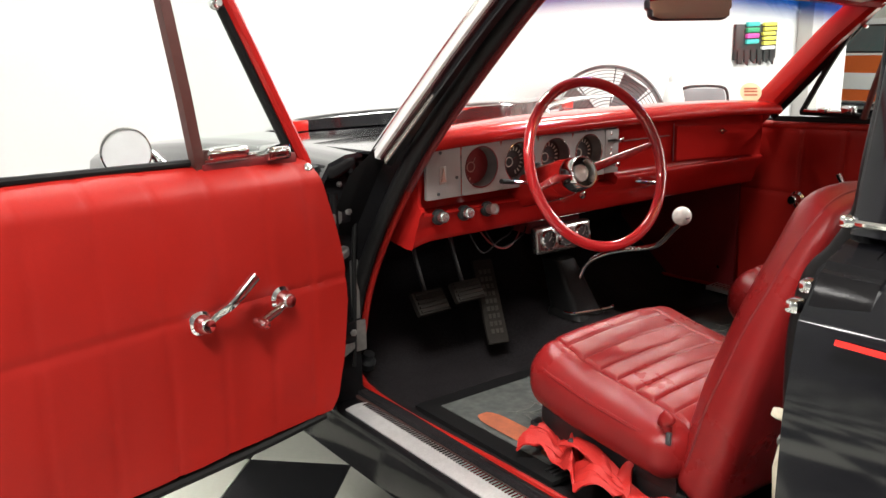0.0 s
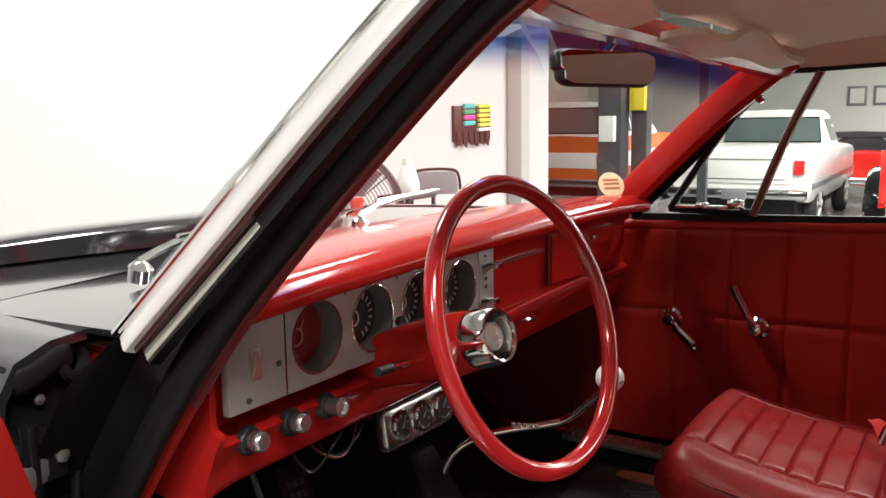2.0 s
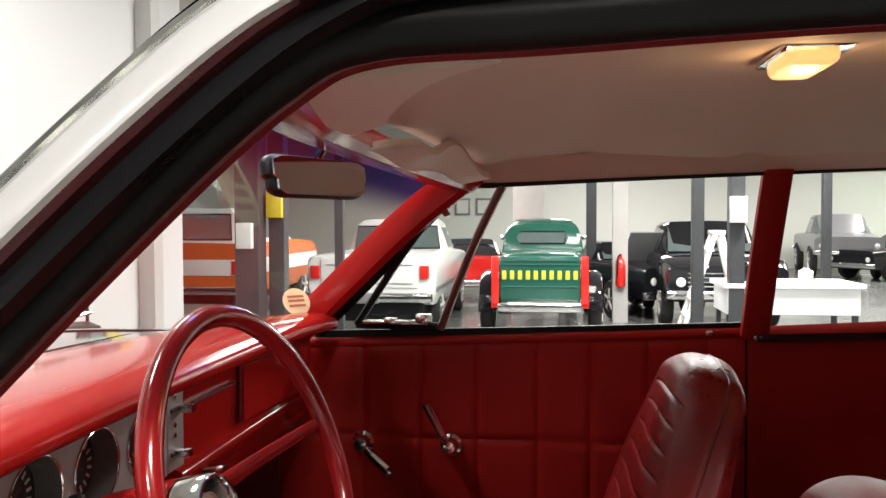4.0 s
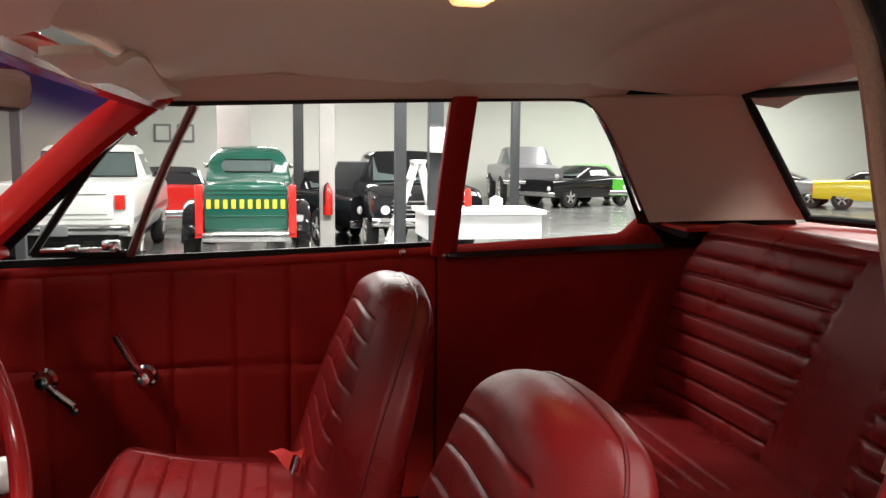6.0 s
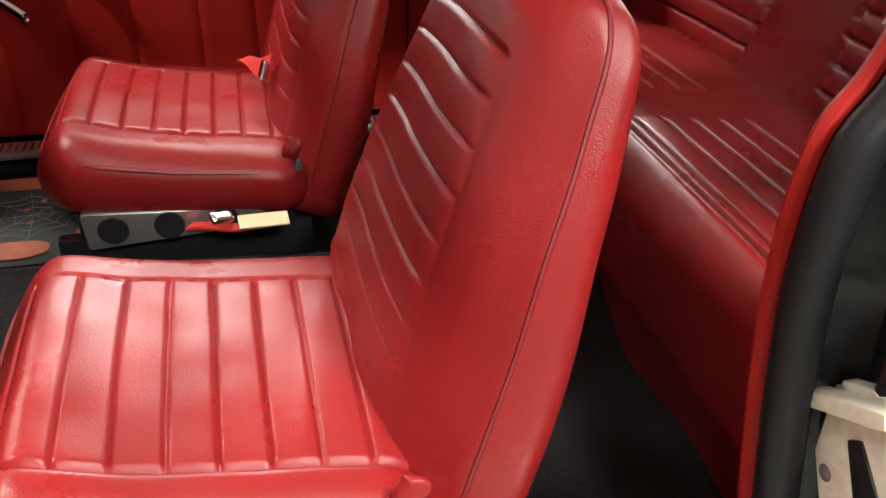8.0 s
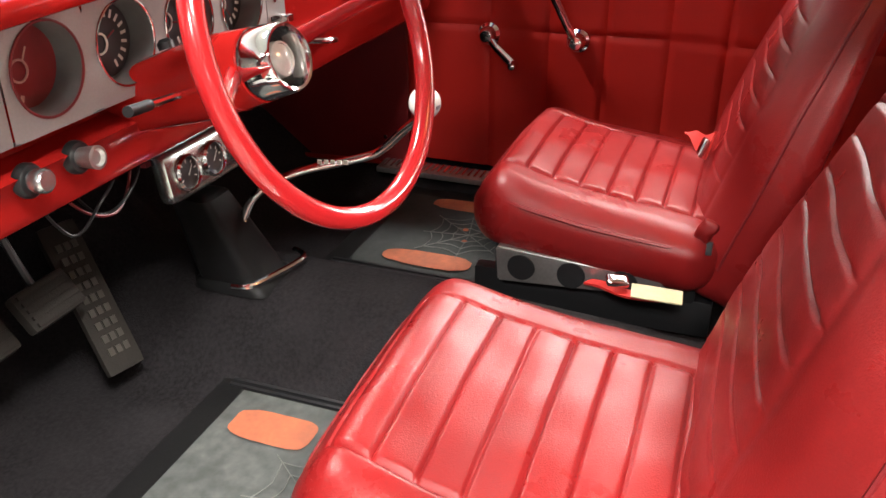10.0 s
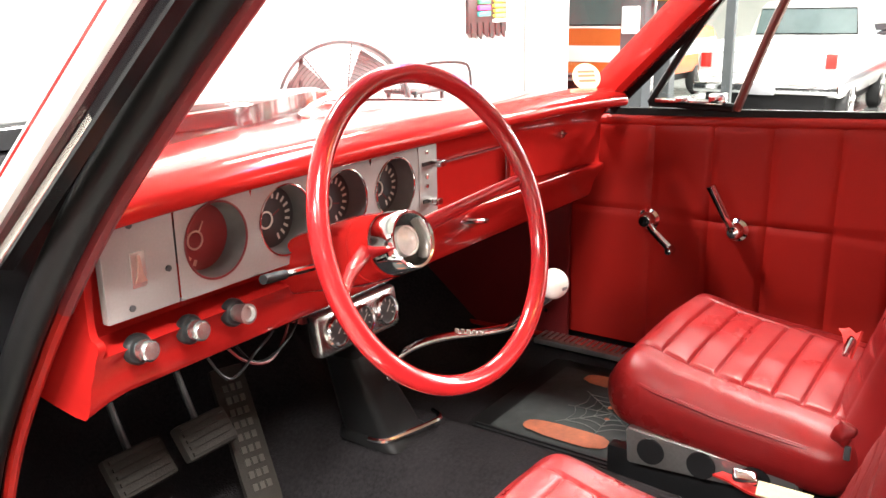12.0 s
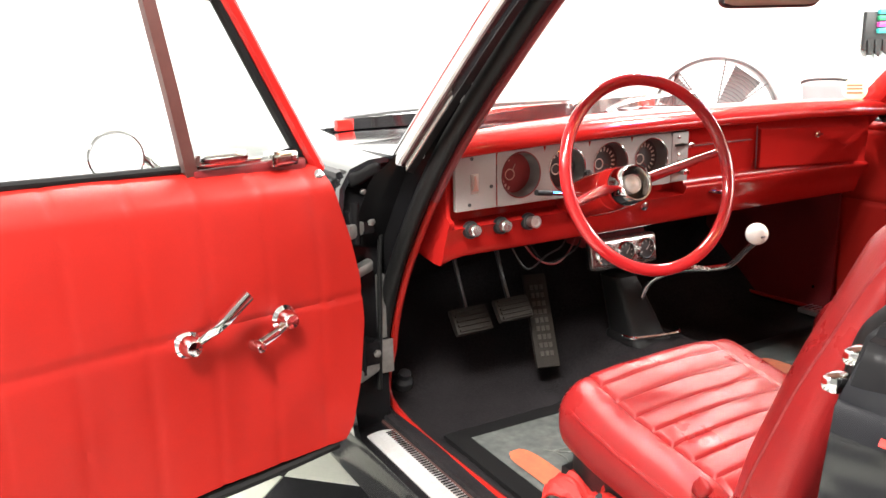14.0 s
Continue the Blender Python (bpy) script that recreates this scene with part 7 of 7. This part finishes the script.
    if stripe:
        band, z0, z1 = stripe
        for s in (-1, 1):
            bm = B()
            side = [(st[0], st[3]) for st in lower]
            rows = [(lerp(0.02, L - 0.05, i / 16), s * (table(side, lerp(0.02, L - 0.05, i / 16)) + 0.004)) for i in range(17)]
            sheet(bm, lambda u, v: Vector((*rows[round(u * 16)], lerp(z0, z1, v))), 16, 1, 0.006)
            part("side_band", bm, band, t, local=True)
        bm = B()
        box(bm, -0.016, 0.004, -w + 0.01, w - 0.01, z0, z1, 0.004)
        part("tail_band", bm, band, t, local=True)
    return t


def at(x, y, yaw=0):
    return pose(x, y, FLOOR_Z, 0, 0, yaw)


def build_vehicles():
    # white pickup, tail towards the stage
    t = vehicle("white_pickup", "white pickup truck with chrome rear bumper and red tail lamps", "pickup truck", at(11.2, 2.29, 1),
                [(0.0, 0.62, 1.26, 0.93), (0.06, 0.56, 1.28, 0.965), (0.3, 0.52, 1.28, 0.98), (2.4, 0.48, 1.28, 0.98), (3.6, 0.48, 1.26, 0.98), (5.0, 0.50, 1.20, 0.97), (5.3, 0.60, 1.12, 0.93)],
                [(2.36, 1.24, 1.27, 0.90, 0.74), (2.50, 1.24, 1.80, 0.90, 0.72), (3.40, 1.24, 1.82, 0.90, 0.72), (3.95, 1.24, 1.28, 0.90, 0.74)], WHITEP, WHITEP, (1.15, 4.35), 0.39, 0.95, 0.66, lamp_size=(0.07, 0.10, 1.03))
    bm = B()
    box(bm, -0.022, -0.002, -0.74, 0.74, 0.80, 1.23, 0.012)
    part("tailgate", bm, WHITEP, t, local=True)
    for z in (0.86, 1.14):
        bm = B()
        box(bm, -0.030, -0.020, -0.66, 0.66, z - 0.008, z + 0.008, 0.003)
        part("tailgate_rib", bm, GREYP, t, local=True)
    bm = B()
    box(bm, -0.19, -0.165, -0.17, 0.17, 0.58, 0.72, 0.004)
    part("plate", bm, GREYP, t, local=True)
    bm = B()
    box(bm, -0.06, 4.6, -0.80, 0.80, 0.30, 0.60, 0.03)
    part("chassis", bm, RUBBER, t, local=True)
    for sy in (-1, 1):
        bm = B()
        box(bm, 0.2, 5.0, sy * 0.985 - 0.006, sy * 0.985 + 0.006, 0.72, 0.80, 0.003)
        part("side_band", bm, GREYP, t, "grey lower side band", local=True)
    # dark green old pickup, narrow red wings either side of the tailgate
    t = vehicle("green_pickup", "dark green old pickup with red rear wings and yellow tailgate lettering", "pickup truck", at(11.6, -0.225, 0),
                [(0.0, 0.46, 1.27, 0.60), (0.06, 0.44, 1.29, 0.61), (0.4, 0.44, 1.29, 0.61), (2.1, 0.44, 1.29, 0.62), (3.2, 0.44, 1.24, 0.62), (4.2, 0.46, 1.16, 0.50), (4.8, 0.5, 1.02, 0.38)],
                [(1.78, 1.24, 1.28, 0.70, 0.66), (1.86, 1.24, 1.60, 0.70, 0.64), (1.98, 1.24, 1.73, 0.69, 0.60), (2.20, 1.24, 1.80, 0.68, 0.56), (2.60, 1.24, 1.82, 0.68, 0.56), (2.95, 1.24, 1.74, 0.68, 0.58), (3.25, 1.24, 1.28, 0.66, 0.6)], GREENP, GREENP, (0.80, 3.9), 0.40, 0.94, 0.50, lamp_size=None, window=(0.44, 1.40, 1.60))
    bm = B()
    box(bm, -0.030, -0.002, -0.585, 0.585, 0.60, 1.26, 0.014)
    part("tailgate", bm, GREENP, t, local=True)
    for sy in (-1, 1):
        bm = B()
        rings = []
        for k in range(13):
            th = math.pi * k / 12
            x, z = 0.80 - 0.80 * math.cos(th), 0.58 + 0.62 * math.sin(th) ** 0.5
            rings.append([(x, sy * 0.612, z - 0.10), (x, sy * 0.612, z), (x, sy * 0.66, z + 0.02), (x, sy * 0.72, z - 0.02), (x, sy * 0.73, z - 0.10)])
        ring_loft(bm, rings)
        box(bm, -0.03, 0.03, sy * 0.67 - 0.055, sy * 0.67 + 0.055, 0.54, 1.26, 0.02)
        part("rear_wing", bm, REDP, t, "bright red rear wing", local=True)
        bm = B()
        rings = []
        for k in range(15):
            th = math.pi * k / 14
            x, z = 0.80 - 0.55 * math.cos(th), 0.50 + 0.50 * math.sin(th)
            rings.append([(x, sy * 0.735, z - 0.05), (x, sy * 0.735, z), (x, sy * 0.86, z + 0.01), (x, sy * 0.94, z - 0.05), (x, sy * 0.95, z - 0.12)])
        ring_loft(bm, rings)
        part("wheel_arch", bm, BLACKP, t, "glossy black wheel arch", local=True)
        bm = B()
        rounded(bm, 0.035, 0.040, 0.045, 0.03, 4, 5, 5, lambda p: p + Vector((2.0, sy * 0.70, 1.50)))
        part("cab_lamp", bm, CHROME, t, "small chrome lamp on the cab's flank", local=True)
    bm = B()
    for i in range(10):
        y = 0.53 - i * 0.118
        box(bm, -0.038, -0.029, y - 0.032, y + 0.032, 0.91, 1.045, 0.010)
    part("tailgate_lettering", bm, SCRIPT, t, "row of yellow block marks", local=True)
    for z in (0.80, 1.13, 1.19):
        bm = B()
        tube(bm, [(-0.034, -0.56, z), (-0.034, 0.56, z)], 0.012, 6)
        part("tailgate_rib", bm, GREENP, t, local=True)
    # orange and white wagon
    t = vehicle("orange_wagon", "orange and white two-tone wagon with a white roof", "utility wagon", at(13.0, 5.92, 0),
            [(0.0, 0.55, 1.40, 0.92), (0.3, 0.50, 1.42, 0.95), (3.2, 0.48, 1.42, 0.95), (4.4, 0.50, 1.36, 0.94), (4.7, 0.60, 1.25, 0.9)],
            [(0.04, 1.40, 1.42, 0.88, 0.76), (0.20, 1.40, 2.02, 0.88, 0.74), (2.5, 1.40, 2.03, 0.88, 0.74), (3.1, 1.40, 1.44, 0.88, 0.76)], ORANGEP, WHITEP, (0.95, 3.7), 0.40, 0.93, 0.58, stripe=(WHITEP, 0.84, 1.12), lamp_size=(0.06, 0.12, 0.98))
    bm = B()
    box(bm, -0.05, 4.4, -0.80, 0.80, 0.34, 0.58, 0.03)
    part("chassis", bm, RUBBER, t, local=True)
    # small red car behind
    vehicle("red_coupe", "red coupe parked beyond the pickups", "car", at(17.0, 1.3, 10),
            [(0.0, 0.35, 0.95, 0.85), (1.5, 0.3, 1.0, 0.9), (4.2, 0.35, 0.85, 0.82)], [(0.9, 0.95, 0.97, 0.72, 0.6), (1.4, 0.95, 1.35, 0.72, 0.58), (2.3, 0.95, 1.35, 0.72, 0.58), (2.9, 0.95, 0.97, 0.72, 0.6)], REDP, BLACKP, (0.8, 3.4), 0.32, 0.84, 0.45)
    # black cars
    t = vehicle("black_hot_rod", "black car with polished wheels and a raised grey bonnet", "car", at(17.6, -1.15, 200),
            [(0.0, 0.35, 0.98, 0.70), (1.2, 0.3, 1.02, 0.78), (2.4, 0.32, 1.0, 0.6), (3.6, 0.4, 0.95, 0.42)], [(0.7, 0.98, 1.0, 0.6, 0.5), (1.0, 0.98, 1.35, 0.6, 0.48), (1.6, 0.98, 1.35, 0.6, 0.48), (1.9, 0.98, 1.0, 0.6, 0.5)], BLACKP, BLACKP, (0.7, 3.1), 0.36, 0.86, 0.45)
    bm = B()
    sheet(bm, lambda u, v: Vector((2.3 + 0.5 * v, lerp(-0.30, 0.30, u), 1.0 + 0.55 * v)), 6, 6, 0.03)
    part("raised_bonnet", bm, GREYP, t, "raised grey bonnet", local=True)
    t = vehicle("black_truck", "glossy black truck standing behind the ladder", "truck", at(17.4, -3.15, 180),
            [(0.0, 0.50, 1.15, 0.92), (0.4, 0.46, 1.2, 0.98), (3.4, 0.44, 1.2, 0.99), (4.4, 0.46, 1.16, 0.97), (4.7, 0.55, 1.05, 0.92)], [(0.9, 1.18, 1.2, 0.88, 0.74), (1.1, 1.18, 1.74, 0.88, 0.72), (2.6, 1.18, 1.76, 0.88, 0.72), (3.2, 1.18, 1.2, 0.88, 0.74)], BLACKP, BLACKP, (0.9, 3.75), 0.40, 0.95, 0.60)
    for k in range(4):
        bm = B()
        box(bm, 4.69, 4.72, -0.62, 0.62, 0.72 + 0.07 * k, 0.745 + 0.07 * k, 0.006)
        part("grille_bar", bm, CHROME, t, local=True)
    # far row
    vehicle("grey_truck", "lifted grey pickup truck facing the hall", "pickup truck", at(31.0 - 0.9, -9.6, 172),
            [(0.0, 0.75, 1.3, 0.95), (3.4, 0.7, 1.35, 1.0), (5.0, 0.75, 1.25, 0.95)], [(2.0, 1.3, 1.32, 0.85, 0.7), (2.2, 1.3, 1.92, 0.85, 0.7), (3.2, 1.3, 1.93, 0.85, 0.7), (3.7, 1.3, 1.34, 0.85, 0.7)], GREYP, GREYP, (1.0, 4.1), 0.50, 1.0, 0.8)
    vehicle("lime_car", "bright lime green muscle car", "car", at(30.0, -12.4, 168),
            [(0.0, 0.35, 0.95, 0.88), (1.5, 0.3, 1.0, 0.95), (4.6, 0.35, 0.88, 0.9)], [(0.9, 0.95, 0.97, 0.74, 0.6), (1.5, 0.95, 1.32, 0.74, 0.58), (2.5, 0.95, 1.32, 0.74, 0.58), (3.1, 0.95, 0.97, 0.74, 0.6)], LIMEP, LIMEP, (0.9, 3.7), 0.35, 0.9, 0.45)
    vehicle("black_coupe", "black coupe with its door lifted open", "car", at(27.0, -12.6, 120),
            [(0.0, 0.35, 0.95, 0.85), (1.5, 0.3, 1.0, 0.92), (4.4, 0.35, 0.88, 0.85)], [(0.9, 0.95, 0.97, 0.72, 0.6), (1.4, 0.95, 1.32, 0.72, 0.58), (2.4, 0.95, 1.32, 0.72, 0.58), (3.0, 0.95, 0.97, 0.72, 0.6)], BLACKP, BLACKP, (0.9, 3.6), 0.35, 0.86, 0.45)
    vehicle("yellow_car", "bright yellow sports car", "car", at(24.6, -18.6, 235),
            [(0.0, 0.35, 0.92, 0.85), (1.5, 0.3, 0.98, 0.92), (4.4, 0.35, 0.82, 0.85)], [(0.9, 0.92, 0.95, 0.72, 0.6), (1.4, 0.92, 1.25, 0.72, 0.56), (2.3, 0.92, 1.25, 0.72, 0.56), (3.0, 0.92, 0.95, 0.72, 0.6)], YELLOWP, BLACKP, (0.9, 3.6), 0.34, 0.86, 0.42)
    vehicle("silver_car", "silver car parked beside the yellow one", "car", at(27.4, -16.6, 225),
            [(0.0, 0.35, 0.92, 0.85), (1.5, 0.3, 0.98, 0.92), (4.2, 0.35, 0.82, 0.85)], [(0.9, 0.92, 0.95, 0.72, 0.6), (1.4, 0.92, 1.25, 0.72, 0.56), (2.3, 0.92, 1.25, 0.72, 0.56), (3.0, 0.92, 0.95, 0.72, 0.6)], GREYP, BLACKP, (0.9, 3.4), 0.33, 0.86, 0.42)


def build_hall_things():
    def lift_post(x, y, w, label, box_mat=None, bz=1.3):
        t = thing("lift_post", (x, y, FLOOR_Z), label, "vehicle lift", group="lift posts")
        bm = B()
        prism(bm, [(x - w, y - w), (x + w, y - w), (x + w, y - w * 0.6), (x - w * 0.5, y - w * 0.6), (x - w * 0.5, y + w * 0.6), (x + w, y + w * 0.6), (x + w, y + w), (x - w, y + w)], FLOOR_Z, 3.4, axis=2, bevel=0.006)
        part("column", bm, STEEL_DK, t)
        bm = B()
        box(bm, x - w * 1.6, x + w * 1.6, y - w * 1.6, y + w * 1.6, FLOOR_Z, FLOOR_Z + 0.03, 0.005)
        part("foot_plate", bm, STEEL_DK, t)
        if box_mat:
            bm = B()
            box(bm, x - w - 0.10, x - w - 0.002, y - 0.10, y + 0.10, bz - 0.16, bz + 0.16, 0.015)
            part("control_box", bm, box_mat, t)
        bm = B()
        rounded(bm, 0.45, 0.06, 0.05, 0.02, 10, 3, 3, lambda p: p + Vector((x - 0.3, y, FLOOR_Z + 0.30)))
        part("arm", bm, STEEL_DK, t)
    lift_post(9.0, 3.30, 0.15, "dark steel lift post with a white control box", WHITEP, 1.0)
    lift_post(9.25, 3.02, 0.10, "dark steel lift post with a yellow label box", YELLOWP, 1.38)
    lift_post(8.6, 2.05, 0.05, "slim dark lift post")
    lift_post(9.5, -2.19, 0.07, "dark steel lift post")
    lift_post(9.6, -2.66, 0.09, "dark steel lift post with a white notice", WHITEP, 1.3)
    for x, y, w, mat, lab in ((16.0, -1.13, 0.10, STEEL_DK, "thin dark column"), (14.0, -1.56, 0.13, GREY_POST, "square grey painted column"), (20.0, -6.75, 0.10, STEEL_DK, "thin dark column"), (18.5, 0.2, 0.35, GREY_POST, "broad pale column")):
        t = thing("hall_column", (x, y, FLOOR_Z), lab, "column", "structure")
        bm = B()
        box(bm, x - w, x + w, y - w, y + w, FLOOR_Z, CEIL_Z, 0.008)
        part("shaft", bm, mat, t)
    ex = thing("fire_extinguisher", (13.8, -1.56, 0.15), "red fire extinguisher hung on the grey column", "fire extinguisher")
    bm = B()
    lathe(bm, (13.80, -1.56, 0.02), (0, 0, 1), [(0.075, 0), (0.085, 0.02), (0.085, 0.42), (0.04, 0.50), (0.025, 0.52), (0.025, 0.56), (0, 0.565)], 20)
    part("cylinder", bm, REDP, ex)
    bm = B()
    tube(bm, [(13.78, -1.56, 0.58), (13.70, -1.50, 0.50), (13.70, -1.50, 0.2)], 0.015, 6)
    part("hose", bm, RUBBER, ex)
    # step ladder, seen from its side
    lx, ly = 11.2, -2.71
    lad = thing("step_ladder", (lx, ly, FLOOR_Z), "white folding step ladder standing open", "ladder")
    for sx in (-1, 1):
        for foot, nm in ((0.56, "front_rail"), (-0.42, "back_rail")):
            bm = B()
            tube(bm, [(lx + sx * 0.17, ly + 0.04 * (1 if foot > 0 else -1), 0.98), (lx + sx * 0.25, ly + foot, FLOOR_Z + 0.002)], 0.034, 6)
            part(nm, bm, WHITEP, lad)
    for k in range(6):
        bm = B()
        f = (k + 1) / 7
        z, y = lerp(0.98, FLOOR_Z, f), ly + lerp(0.04, 0.56, f)
        box(bm, lx - 0.22, lx + 0.22, y - 0.05, y + 0.05, z - 0.016, z + 0.016, 0.004)
        part("step", bm, WHITEP, lad)
    bm = B()
    box(bm, lx - 0.21, lx + 0.21, ly - 0.09, ly + 0.09, 0.97, 1.03, 0.012)
    part("top_cap", bm, WHITEP, lad)
    bm = B()
    box(bm, lx - 0.012, lx + 0.012, ly - 0.22, ly + 0.24, 0.30, 0.325, 0.004)
    part("spreader", bm, STEEL_DK, lad)
    # bright white work table with things on it
    tb = thing("work_table", (10.2, -3.4, FLOOR_Z), "white work table catching the light", "table")
    bm = B()
    box(bm, 9.5, 10.5, -4.15, -2.50, 0.34, 0.40, 0.012)
    part("tabletop", bm, BRIGHT, tb)
    bm = B()
    box(bm, 9.55, 10.45, -4.1, -2.55, 0.02, 0.336, 0.01)
    part("apron", bm, BRIGHT, tb)
    for x in (9.60, 10.40):
        for y in (-4.05, -2.60):
            bm = B()
            box(bm, x - 0.03, x + 0.03, y - 0.03, y + 0.03, FLOOR_Z, 0.02)
            part("leg", bm, STEEL_DK, tb)
    for k, (x, y, mat, r, h, lab) in enumerate(((10.0, -2.85, BLACKP, 0.07, 0.24, "black can on the work table"), (10.1, -3.05, node_mat("cyan_label", (0.1, 0.5, 0.65), 0.4, stain=0.2, stain_size=10), 0.08, 0.22, "blue can on the work table"), (10.25, -3.25, REDP, 0.05, 0.26, "red bottle on the work table"), (10.05, -3.6, WHITEP, 0.09, 0.16, "white tub on the work table"))):
        c = thing("can", (x, y, 0.40), lab, "can", group="cans on the table")
        bm = B()
        lathe(bm, (x, y, 0.40), (0, 0, 1), [(r, 0), (r, h * 0.8), (r * 0.5, h * 0.92), (r * 0.5, h), (0, h)], 16)
        part("can_body", bm, mat, c)
    for y in (3.2, 2.4):
        fr = thing("wall_frame", (30.98, y, 1.6), "small grey framed picture on the far wall", "picture frame")
        bm = B()
        box(bm, 30.95, 30.998, y - 0.30, y + 0.30, 1.35, 2.0, 0.01)
        part("frame", bm, GREYP, fr)
        bm = B()
        box(bm, 30.94, 30.95, y - 0.22, y + 0.22, 1.43, 1.92)
        part("print", bm, CREAM_WALL, fr)


build_vehicles()
build_hall_things()
build_stage_things()
